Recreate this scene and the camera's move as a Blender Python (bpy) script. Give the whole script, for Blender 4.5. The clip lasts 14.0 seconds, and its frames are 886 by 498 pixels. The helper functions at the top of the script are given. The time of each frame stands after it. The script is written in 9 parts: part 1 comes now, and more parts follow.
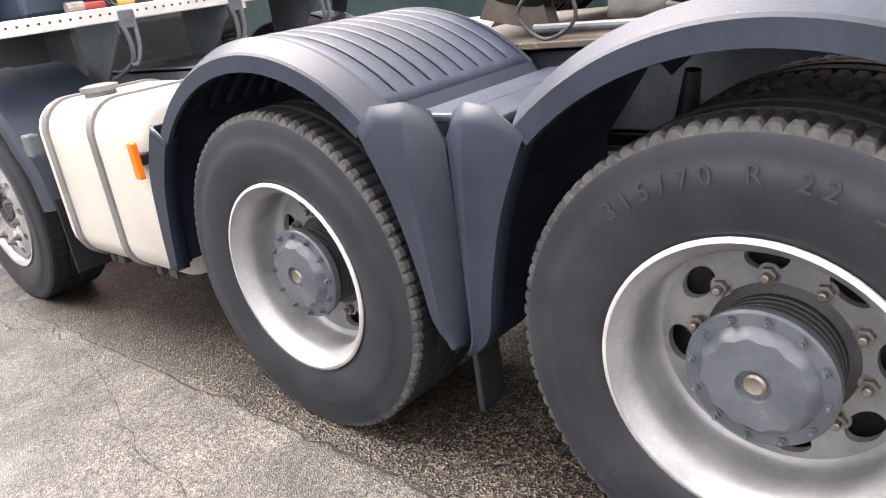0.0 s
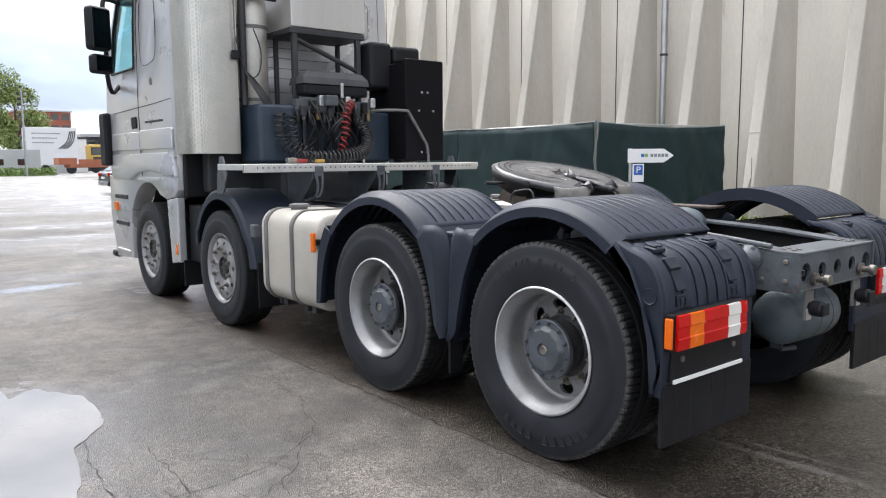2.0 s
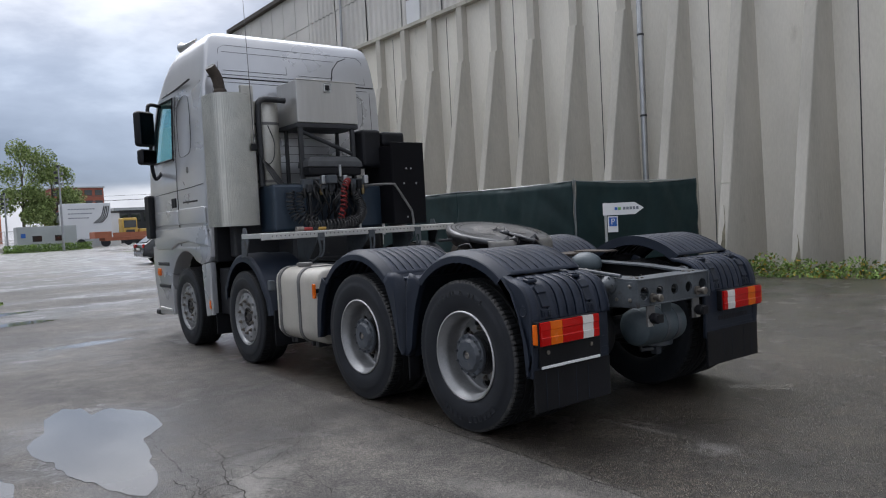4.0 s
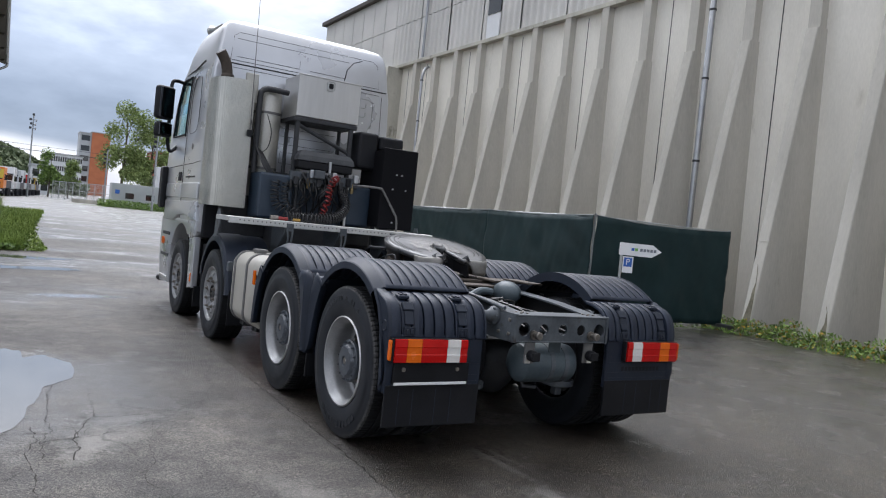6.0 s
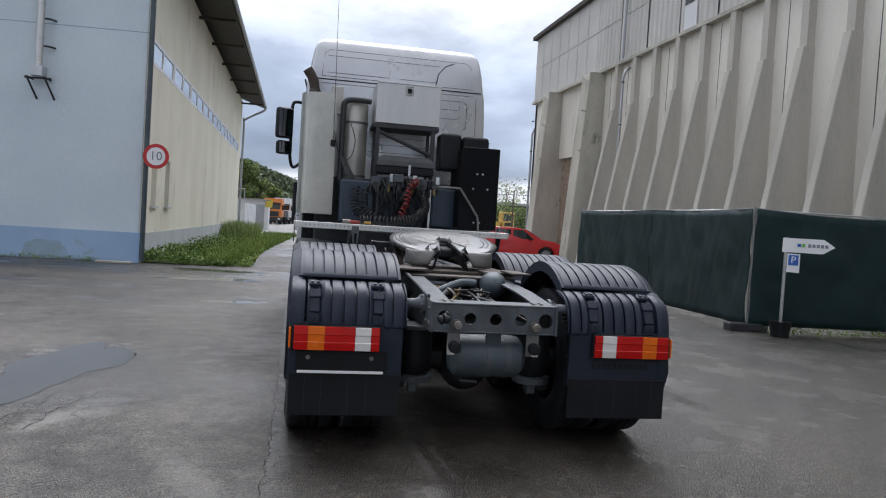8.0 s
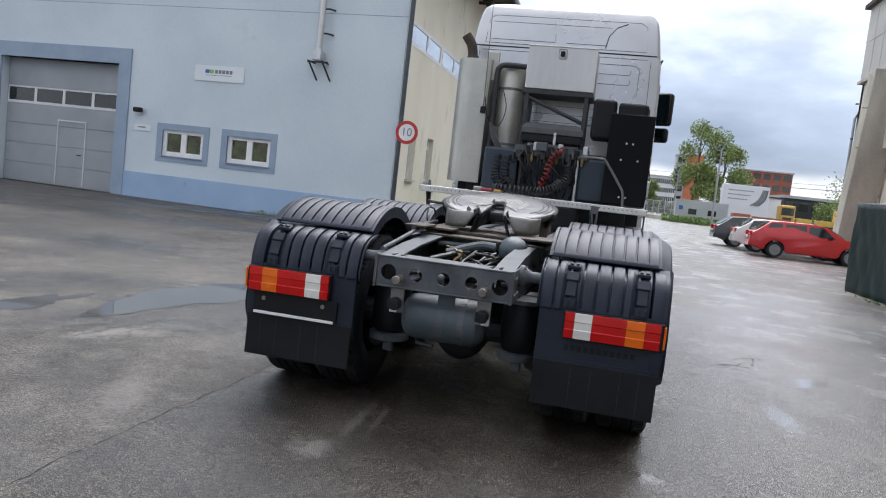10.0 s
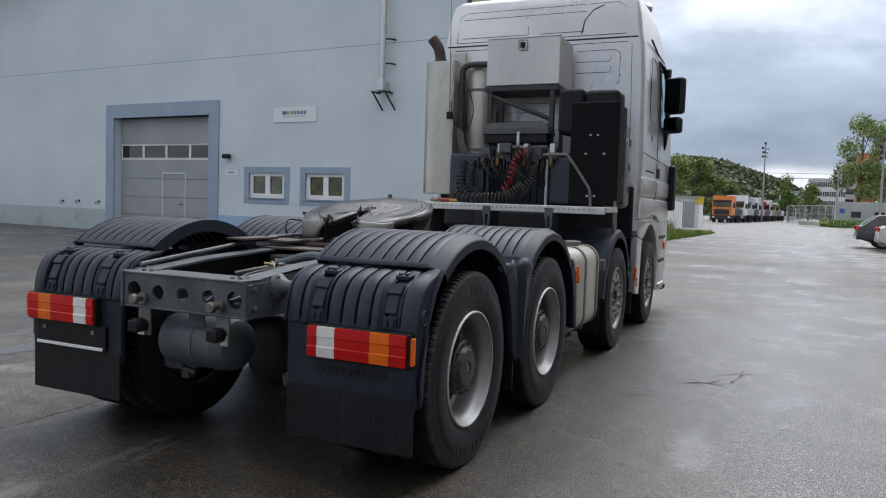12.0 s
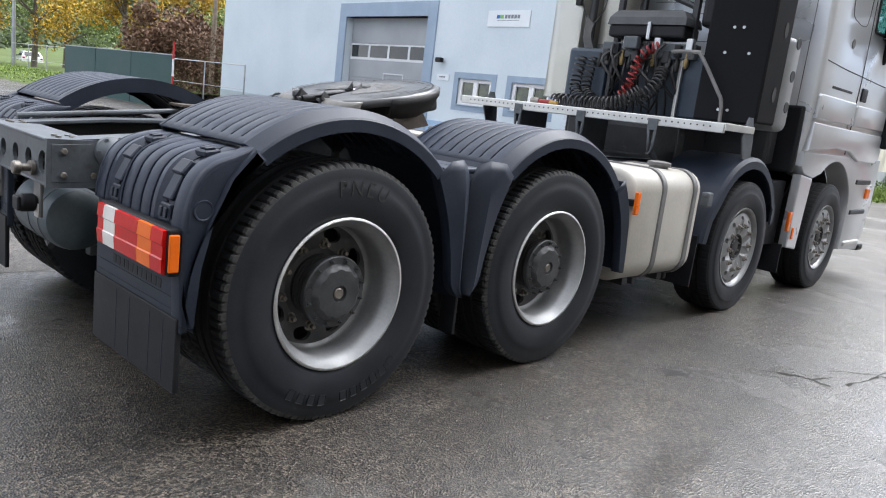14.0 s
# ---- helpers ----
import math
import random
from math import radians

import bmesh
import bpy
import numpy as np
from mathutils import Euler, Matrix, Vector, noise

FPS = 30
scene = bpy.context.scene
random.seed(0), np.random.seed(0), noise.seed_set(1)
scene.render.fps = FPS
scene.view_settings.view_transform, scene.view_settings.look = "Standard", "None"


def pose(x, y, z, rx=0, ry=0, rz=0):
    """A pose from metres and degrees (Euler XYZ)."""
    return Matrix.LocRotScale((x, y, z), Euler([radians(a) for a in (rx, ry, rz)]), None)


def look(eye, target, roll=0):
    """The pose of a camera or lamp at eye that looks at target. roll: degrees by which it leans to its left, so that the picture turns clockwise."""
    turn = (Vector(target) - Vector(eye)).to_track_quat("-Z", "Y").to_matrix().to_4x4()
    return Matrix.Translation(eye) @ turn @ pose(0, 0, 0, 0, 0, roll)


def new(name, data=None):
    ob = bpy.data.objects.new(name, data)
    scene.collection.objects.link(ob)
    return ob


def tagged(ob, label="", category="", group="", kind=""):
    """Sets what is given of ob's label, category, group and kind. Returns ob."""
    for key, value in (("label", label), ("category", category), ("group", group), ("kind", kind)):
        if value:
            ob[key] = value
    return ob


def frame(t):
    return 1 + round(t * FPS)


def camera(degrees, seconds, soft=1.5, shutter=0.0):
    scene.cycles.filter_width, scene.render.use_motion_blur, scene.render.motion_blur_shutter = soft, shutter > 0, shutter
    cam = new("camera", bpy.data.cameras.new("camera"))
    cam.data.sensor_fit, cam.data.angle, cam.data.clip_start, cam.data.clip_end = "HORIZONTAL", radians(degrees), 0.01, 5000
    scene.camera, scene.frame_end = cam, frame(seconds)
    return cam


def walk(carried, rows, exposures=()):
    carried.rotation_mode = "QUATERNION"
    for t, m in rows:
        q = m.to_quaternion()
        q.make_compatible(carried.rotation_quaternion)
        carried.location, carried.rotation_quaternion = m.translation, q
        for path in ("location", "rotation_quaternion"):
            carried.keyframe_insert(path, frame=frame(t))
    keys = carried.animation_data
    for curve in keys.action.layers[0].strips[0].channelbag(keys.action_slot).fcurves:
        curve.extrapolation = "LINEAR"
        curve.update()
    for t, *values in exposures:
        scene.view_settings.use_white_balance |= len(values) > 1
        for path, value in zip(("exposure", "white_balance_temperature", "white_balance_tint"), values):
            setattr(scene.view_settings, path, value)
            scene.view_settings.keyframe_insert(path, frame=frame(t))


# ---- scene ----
cam = camera(61.8, 14.0, 1.1)
PATH = [
    (0, (-2.419, -0.414, 1.304), (-1.052, 0.869, 0.606), -8.7),
    (0.5, (-2.753, -0.855, 1.33), (-1.385, 0.441, 0.675), -5.0),
    (1, (-3.022, -1.354, 1.285), (-1.728, 0.076, 0.751), -2.4),
    (1.5, (-3.368, -1.842, 1.372), (-2.096, -0.351, 0.971), -2.4),
    (2, (-3.665, -2.321, 1.383), (-2.417, -0.776, 1.146), -0.4),
    (2.5, (-3.949, -2.798, 1.397), (-2.733, -1.217, 1.253), -1.6),
    (3, (-4.22, -3.164, 1.389), (-2.998, -1.584, 1.294), -2.3),
    (3.2, (-4.258, -3.337, 1.392), (-3.04, -1.753, 1.302), -3.0),
    (5.3, (-3.882, -4.268, 1.457), (-2.826, -2.571, 1.387), 2.0),
    (5.5, (-3.697, -4.346, 1.455), (-2.625, -2.658, 1.395), 6.4),
    (6, (-3.249, -4.556, 1.454), (-2.221, -2.841, 1.401), 5.9),
    (6.5, (-2.78, -4.77, 1.463), (-1.868, -2.991, 1.422), 4.2),
    (7, (-2.207, -4.914, 1.446), (-1.353, -3.107, 1.399), 3.2),
    (7.3, (-1.96, -4.985, 1.471), (-1.25, -3.117, 1.408), 2.0),
    (7.4, (-1.849, -5.026, 1.476), (-1.233, -3.124, 1.418), 1.9),
    (7.5, (-1.739, -5.078, 1.479), (-1.203, -3.152, 1.416), 1.6),
    (8, (-1.221, -5.126, 1.433), (-0.829, -3.166, 1.365), 3.6),
    (8.5, (-0.672, -5.197, 1.425), (-0.551, -3.202, 1.349), 1.6),
    (9, (-0.148, -5.13, 1.387), (-0.193, -3.136, 1.246), 3.4),
    (9.1, (-0.036, -5.108, 1.398), (-0.095, -3.116, 1.227), 1.0),
    (9.2, (0.073, -5.074, 1.409), (-0.022, -3.083, 1.25), 2.7),
    (11.3, (2.054, -4.039, 1.352), (1.289, -2.201, 1.158), 1.2),
    (11.5, (2.225, -3.886, 1.355), (1.45, -2.053, 1.153), 1.1),
    (12, (2.641, -3.512, 1.359), (1.811, -1.697, 1.234), 1.9),
    (12.5, (2.925, -3.12, 1.323), (1.853, -1.436, 1.212), 7.4),
    (13, (3.209, -2.684, 1.328), (2.158, -0.986, 1.214), 7.7),
    (13.5, (3.36, -2.238, 1.287), (2.184, -0.653, 0.967), 6.5),
    (14, (3.357, -1.748, 1.263), (2.013, -0.317, 0.882), 7.0),
]
EXPOSURES = [(0.0, 2.3, 7350, 18), (0.6, 2.02, 7200, 15), (1.0, 1.48, 7020, 14), (1.5, 1.22, 6830, 13), (2.0, 0.98, 6670, 13), (2.5, 0.64, 6540, 13), (3.0, 0.07, 6420, 13), (5.5, -0.14, 6340, 13), (6.0, 0.26, 6340, 13),
             (6.5, -0.17, 6340, 12), (7.0, 0.14, 6330, 13), (7.5, 0.16, 6330, 13), (8.0, 0.02, 6350, 13), (8.5, 0.02, 6370, 13), (9.0, 0.31, 6400, 13), (11.5, 0.38, 6500, 12), (12.0, 0.05, 6520, 11), (12.5, 0.28, 6510, 11), (13.0, 0.22, 6510, 11), (13.5, 0.84, 6480, 12), (14.0, 1.1, 6440, 12)]
walk(cam, [(t, look(eye, target, roll)) for t, eye, target, roll in PATH], EXPOSURES)

# ---- world, sun, exposure ----
scene.view_settings.exposure = 0.0
world = bpy.data.worlds.new("world")
scene.world = world
world.use_nodes = True
wn, wl = world.node_tree.nodes, world.node_tree.links
wn.clear()
w_out = wn.new("ShaderNodeOutputWorld")
w_bg = wn.new("ShaderNodeBackground")
w_bg.inputs["Strength"].default_value = 1.36
w_sky = wn.new("ShaderNodeTexSky")
w_sky.sky_type = "NISHITA"
w_sky.sun_disc = False
w_sky.sun_elevation, w_sky.sun_rotation = radians(50), radians(25)
w_dim = wn.new("ShaderNodeVectorMath")
w_dim.operation = "SCALE"
w_dim.inputs["Scale"].default_value = 0.10
wl.new(w_sky.outputs[0], w_dim.inputs[0])
w_tc = wn.new("ShaderNodeTexCoord")
w_map = wn.new("ShaderNodeMapping")
w_map.inputs["Scale"].default_value = (1.0, 1.0, 2.6)
wl.new(w_tc.outputs["Generated"], w_map.inputs[0])
w_n = wn.new("ShaderNodeTexNoise")
w_n.inputs["Scale"].default_value, w_n.inputs["Detail"].default_value, w_n.inputs["Roughness"].default_value = 2.3, 7, 0.55
wl.new(w_map.outputs[0], w_n.inputs[0])
w_ramp = wn.new("ShaderNodeValToRGB")
w_ramp.color_ramp.elements[0].position, w_ramp.color_ramp.elements[0].color = 0.36, (0.34, 0.37, 0.43, 1)
w_ramp.color_ramp.elements[1].position, w_ramp.color_ramp.elements[1].color = 0.67, (1.12, 1.12, 1.12, 1)
e = w_ramp.color_ramp.elements.new(0.52)
e.color = (0.615, 0.64, 0.69, 1)
wl.new(w_n.outputs[0], w_ramp.inputs[0])
# a low bank of darker blue rain cloud with a clear strip under it, all round the horizon
w_sep = wn.new("ShaderNodeSeparateXYZ")
wl.new(w_tc.outputs["Generated"], w_sep.inputs[0])
w_n2 = wn.new("ShaderNodeTexNoise")
w_n2.inputs["Scale"].default_value, w_n2.inputs["Detail"].default_value = 1.7, 4
wl.new(w_tc.outputs["Generated"], w_n2.inputs[0])
w_wob = wn.new("ShaderNodeMath")
w_wob.operation = "MULTIPLY_ADD"
w_wob.inputs[1].default_value, w_wob.inputs[2].default_value = 0.16, -0.08
wl.new(w_n2.outputs[0], w_wob.inputs[0])
w_h = wn.new("ShaderNodeMath")
w_h.operation = "ADD"
wl.new(w_sep.outputs[2], w_h.inputs[0])
wl.new(w_wob.outputs[0], w_h.inputs[1])
w_bank = wn.new("ShaderNodeValToRGB")
w_bank.color_ramp.interpolation = "EASE"
els = w_bank.color_ramp.elements
els[0].position, els[0].color = 0.050, (1.22, 1.22, 1.22, 1)
els[1].position, els[1].color = 0.36, (1, 1, 1, 1)
e = els.new(0.066)
e.color = (0.385, 0.465, 0.59, 1)
e = els.new(0.18)
e.color = (0.61, 0.685, 0.785, 1)
e = els.new(0.66)
e.color = (1.22, 1.22, 1.2, 1)
wl.new(w_h.outputs[0], w_bank.inputs[0])
w_mul = wn.new("ShaderNodeMix")
w_mul.data_type, w_mul.blend_type = "RGBA", "MULTIPLY"
w_mul.inputs[0].default_value = 1
wl.new(w_ramp.outputs[0], w_mul.inputs[6])
wl.new(w_bank.outputs[0], w_mul.inputs[7])
w_mix = wn.new("ShaderNodeMix")
w_mix.data_type = "RGBA"
w_mix.inputs[0].default_value = 0.88
wl.new(w_dim.outputs[0], w_mix.inputs[6])
# the clouds glow towards the hidden sun
SUN_WAY = Vector((0.03, 0.58, 0.766)).normalized()
w_dot = wn.new("ShaderNodeVectorMath")
w_dot.operation = "DOT_PRODUCT"
w_dot.inputs[1].default_value = SUN_WAY
wl.new(w_tc.outputs["Generated"], w_dot.inputs[0])
w_glow = wn.new("ShaderNodeMapRange")
w_glow.interpolation_type = "SMOOTHSTEP"
for sock, v in zip(w_glow.inputs[1:5], (0.80, 0.985, 1.0, 4.1)):
    sock.default_value = v
wl.new(w_dot.outputs["Value"], w_glow.inputs[0])
w_lit = wn.new("ShaderNodeVectorMath")
w_lit.operation = "SCALE"
wl.new(w_mul.outputs[2], w_lit.inputs[0])
wl.new(w_glow.outputs[0], w_lit.inputs["Scale"])
wl.new(w_lit.outputs[0], w_mix.inputs[7])
wl.new(w_mix.outputs[2], w_bg.inputs[0])
wl.new(w_bg.outputs[0], w_out.inputs[0])

sun_data = bpy.data.lights.new("sun", "SUN")
sun_data.energy, sun_data.angle, sun_data.color = 0.7, radians(60), (1.0, 0.97, 0.93)
sun = new("sun", sun_data)
sun.matrix_world = look(SUN_WAY * 30, (0, 0, 0))


# ---- materials ----
def surface(name, low, high, scale=6.0, rough=(0.5, 0.6), metal=0.0, bump=0.1, grain=60.0, spec=0.5, coat=0.0,
            spots=None, island=0.0, stretch=(1, 1, 1), depth=0.004):
    """A surface whose colour wanders between two tones at two scales, with its own grain."""
    m = bpy.data.materials.new(name)
    m.use_nodes = True
    n, l = m.node_tree.nodes, m.node_tree.links
    p = n["Principled BSDF"]
    p.inputs["Metallic"].default_value = metal
    p.inputs["Specular IOR Level"].default_value = spec
    p.inputs["Coat Weight"].default_value = coat
    p.inputs["Coat Roughness"].default_value = 0.12
    tc = n.new("ShaderNodeTexCoord")
    mp = n.new("ShaderNodeMapping")
    mp.inputs["Scale"].default_value = stretch
    l.new(tc.outputs["Object"], mp.inputs[0])
    a = n.new("ShaderNodeTexNoise")
    a.inputs["Scale"].default_value, a.inputs["Detail"].default_value = scale, 6
    b = n.new("ShaderNodeTexNoise")
    b.inputs["Scale"].default_value, b.inputs["Detail"].default_value = grain, 4
    l.new(mp.outputs[0], a.inputs[0])
    l.new(mp.outputs[0], b.inputs[0])
    add = n.new("ShaderNodeMath")
    add.operation = "MULTIPLY_ADD"
    add.inputs[1].default_value = 0.35
    l.new(b.outputs[0], add.inputs[0])
    l.new(a.outputs[0], add.inputs[2])
    if island:
        gi = n.new("ShaderNodeObjectInfo") if island < 0 else n.new("ShaderNodeNewGeometry")
        r = n.new("ShaderNodeMath")
        r.operation = "MULTIPLY_ADD"
        r.inputs[1].default_value = abs(island)
        l.new(gi.outputs["Random"] if island < 0 else gi.outputs["Random Per Island"], r.inputs[0])
        l.new(add.outputs[0], r.inputs[2])
        s = n.new("ShaderNodeMath")
        s.operation = "SUBTRACT"
        s.inputs[1].default_value = abs(island) / 2
        l.new(r.outputs[0], s.inputs[0])
        add = s
    ramp = n.new("ShaderNodeValToRGB")
    ramp.color_ramp.elements[0].position, ramp.color_ramp.elements[0].color = 0.42, (*low, 1)
    ramp.color_ramp.elements[1].position, ramp.color_ramp.elements[1].color = 0.92, (*high, 1)
    l.new(add.outputs[0], ramp.inputs[0])
    col = ramp.outputs[0]
    if spots:
        # worn or dirty places with a shape of their own
        c = n.new("ShaderNodeTexNoise")
        c.inputs["Scale"].default_value, c.inputs["Detail"].default_value, c.inputs["Roughness"].default_value = spots[1], 8, 0.7
        l.new(mp.outputs[0], c.inputs[0])
        cr = n.new("ShaderNodeValToRGB")
        cr.color_ramp.elements[0].position, cr.color_ramp.elements[1].position = spots[2], spots[2] + spots[3]
        l.new(c.outputs[0], cr.inputs[0])
        mx = n.new("ShaderNodeMix")
        mx.data_type = "RGBA"
        l.new(cr.outputs[0], mx.inputs[0])
        l.new(col, mx.inputs[6])
        mx.inputs[7].default_value = (*spots[0], 1)
        col = mx.outputs[2]
    l.new(col, p.inputs["Base Color"])
    rr = n.new("ShaderNodeMapRange")
    rr.inputs[1].default_value, rr.inputs[2].default_value = 0.3, 0.75
    rr.inputs[3].default_value, rr.inputs[4].default_value = rough
    l.new(a.outputs[0], rr.inputs[0])
    l.new(rr.outputs[0], p.inputs["Roughness"])
    if bump:
        bp = n.new("ShaderNodeBump")
        bp.inputs["Strength"].default_value, bp.inputs["Distance"].default_value = bump, depth
        l.new(b.outputs[0], bp.inputs["Height"])
        l.new(bp.outputs[0], p.inputs["Normal"])
    return m


def glass(name, tint=(0.9, 0.95, 0.95), rough=0.02):
    m = bpy.data.materials.new(name)
    m.use_nodes = True
    p = m.node_tree.nodes["Principled BSDF"]
    p.inputs["Base Color"].default_value = (*tint, 1)
    p.inputs["Roughness"].default_value = rough
    p.inputs["Transmission Weight"].default_value = 1.0
    p.inputs["IOR"].default_value = 1.2
    return m


def perforated(name, low, high, pitch, metal=1.0, rough=0.35):
    """Sheet metal with rows of punched holes."""
    m = surface(name, low, high, 4, (rough, rough + 0.15), metal, 0.0, 40)
    n, l = m.node_tree.nodes, m.node_tree.links
    p = n["Principled BSDF"]
    tc = n.new("ShaderNodeTexCoord")
    geo = n.new("ShaderNodeSeparateXYZ")
    l.new(tc.outputs["Object"], geo.inputs[0])
    s = n.new("ShaderNodeMath")
    s.operation = "ADD"
    l.new(geo.outputs[0], s.inputs[0])
    l.new(geo.outputs[1], s.inputs[1])
    waves = []
    for src in (s.outputs[0], geo.outputs[2]):
        k = n.new("ShaderNodeMath")
        k.operation = "MULTIPLY"
        k.inputs[1].default_value = 2 * math.pi / pitch
        l.new(src, k.inputs[0])
        w = n.new("ShaderNodeMath")
        w.operation = "SINE"
        l.new(k.outputs[0], w.inputs[0])
        waves.append(w)
    pr = n.new("ShaderNodeMath")
    pr.operation = "MULTIPLY"
    l.new(waves[0].outputs[0], pr.inputs[0])
    l.new(waves[1].outputs[0], pr.inputs[1])
    rp = n.new("ShaderNodeValToRGB")
    rp.color_ramp.elements[0].position, rp.color_ramp.elements[1].position = 0.25, 0.5
    l.new(pr.outputs[0], rp.inputs[0])
    old = p.inputs["Base Color"].links[0].from_socket
    mx = n.new("ShaderNodeMix")
    mx.data_type = "RGBA"
    l.new(rp.outputs[0], mx.inputs[0])
    l.new(old, mx.inputs[6])
    mx.inputs[7].default_value = (0.22, 0.212, 0.18, 1)
    l.new(mx.outputs[2], p.inputs["Base Color"])
    bp = n.new("ShaderNodeBump")
    bp.invert = True
    bp.inputs["Strength"].default_value, bp.inputs["Distance"].default_value = 0.6, 0.002
    l.new(rp.outputs[0], bp.inputs["Height"])
    l.new(bp.outputs[0], p.inputs["Normal"])
    return m


def asphalt(name):
    """Old grey asphalt round a coarse dark strip laid beside the hall; damp films, drained patches, stains and fine cracks."""
    m = bpy.data.materials.new(name)
    m.use_nodes = True
    n, l = m.node_tree.nodes, m.node_tree.links
    p = n["Principled BSDF"]
    tc = n.new("ShaderNodeTexCoord")
    here = tc.outputs["Object"]

    def noise_at(scale, detail=5, rough=0.55, stretch=None):
        t = n.new("ShaderNodeTexNoise")
        t.inputs["Scale"].default_value, t.inputs["Detail"].default_value, t.inputs["Roughness"].default_value = scale, detail, rough
        src = here
        if stretch:
            mp = n.new("ShaderNodeMapping")
            mp.inputs["Scale"].default_value = stretch
            l.new(here, mp.inputs[0])
            src = mp.outputs[0]
        l.new(src, t.inputs[0])
        return t.outputs[0]

    def ramp(src, p0, c0, p1, c1):
        r = n.new("ShaderNodeValToRGB")
        c0, c1 = [(c, c, c, 1) if isinstance(c, (int, float)) else (*c, 1) for c in (c0, c1)]
        r.color_ramp.elements[0].position, r.color_ramp.elements[0].color = p0, c0
        r.color_ramp.elements[1].position, r.color_ramp.elements[1].color = p1, c1
        l.new(src, r.inputs[0])
        return r.outputs[0]

    def mix(fac, a, b, kind="MIX"):
        x = n.new("ShaderNodeMix")
        x.data_type, x.blend_type = "RGBA", kind
        for sock, v in ((x.inputs[0], fac), (x.inputs[6], a), (x.inputs[7], b)):
            if hasattr(v, "links"):
                l.new(v, sock)
            else:
                sock.default_value = v if isinstance(v, float) else (*v, 1)
        return x.outputs[2]

    def calc(kind, a, b, c=None):
        x = n.new("ShaderNodeMath")
        x.operation = kind
        for sock, v in zip(x.inputs, (a, b, c)):
            if v is None:
                continue
            if hasattr(v, "links"):
                l.new(v, sock)
            else:
                sock.default_value = v
        return x.outputs[0]

    def span(src, a0, a1, b0, b1):
        r = n.new("ShaderNodeMapRange")
        for sock, v in zip(r.inputs[1:5], (a0, a1, b0, b1)):
            sock.default_value = v
        l.new(src, r.inputs[0])
        return r.outputs[0]

    pos = n.new("ShaderNodeSeparateXYZ")
    l.new(here, pos.inputs[0])
    X, Y = pos.outputs[0], pos.outputs[1]
    # the coarse strip: a straight seam along the lorry, an oblique one ahead
    wob = calc("MULTIPLY_ADD", noise_at(3.0, 4), 0.05, -0.025)
    side = span(calc("ADD", X, wob), -1.325, -1.295, 0.0, 1.0)
    ahead = span(calc("ADD", calc("MULTIPLY_ADD", X, 0.33, Y), wob), 5.88, 5.92, 1.0, 0.0)
    strip = calc("MULTIPLY", side, ahead)

    # stones: fine ones in the old surface, coarse ones in the strip
    fine_v = n.new("ShaderNodeTexVoronoi")
    fine_v.inputs["Scale"].default_value = 190
    l.new(here, fine_v.inputs[0])
    big_v = n.new("ShaderNodeTexVoronoi")
    big_v.inputs["Scale"].default_value = 138
    l.new(here, big_v.inputs[0])
    old = ramp(fine_v.outputs["Color"], 0.26, (0.034, 0.0325, 0.0310), 0.80, (0.172, 0.163, 0.150))
    coarse = ramp(big_v.outputs["Color"], 0.44, (0.010, 0.009, 0.0078), 0.80, (0.245, 0.213, 0.172))
    col = mix(strip, old, coarse)
    col = mix(1.0, col, ramp(noise_at(46, 5, 0.72), 0.32, 0.50, 0.70, (1.58, 1.55, 1.51)), "MULTIPLY")
    col = mix(1.0, col, ramp(noise_at(0.6, 8, 0.68), 0.38, (0.60, 0.60, 0.61), 0.64, (1.46, 1.43, 1.38)), "MULTIPLY")
    col = mix(1.0, col, ramp(noise_at(4.2, 8, 0.7), 0.36, (0.74, 0.74, 0.745), 0.66, (1.26, 1.25, 1.23)), "MULTIPLY")
    # far off the yard is pale gravel and worn asphalt in long bands
    far = span(Y, 14.0, 46.0, 0.0, 0.75)
    col = mix(far, col, ramp(noise_at(0.22, 6, 0.6, (0.35, 1.0, 1.0)), 0.35, (0.15, 0.145, 0.138), 0.70, (0.31, 0.30, 0.28)))
    # oil and dirt
    col = mix(ramp(noise_at(1.7, 8, 0.72), 0.60, 0.0, 0.74, 0.55), col, (0.026, 0.024, 0.022))
    col = mix(ramp(noise_at(0.85, 9, 0.74), 0.625, 0.0, 0.67, 0.38), col, (0.20, 0.192, 0.178))

    # smears of washed-out cement, ragged at the edge
    def smear(x, y, rx, ry, turn, frac):
        mp = n.new("ShaderNodeMapping")
        mp.vector_type = "TEXTURE"
        mp.inputs["Location"].default_value = (x, y, 0)
        mp.inputs["Rotation"].default_value = (0, 0, turn)
        mp.inputs["Scale"].default_value = (rx, ry, 1)
        l.new(here, mp.inputs[0])
        ln = n.new("ShaderNodeVectorMath")
        ln.operation = "LENGTH"
        l.new(mp.outputs[0], ln.inputs[0])
        ad = calc("MULTIPLY_ADD", noise_at(11, 7, 0.74), 2.3, ln.outputs["Value"])
        return span(ad, 1.45, 1.95, frac, 0.0)

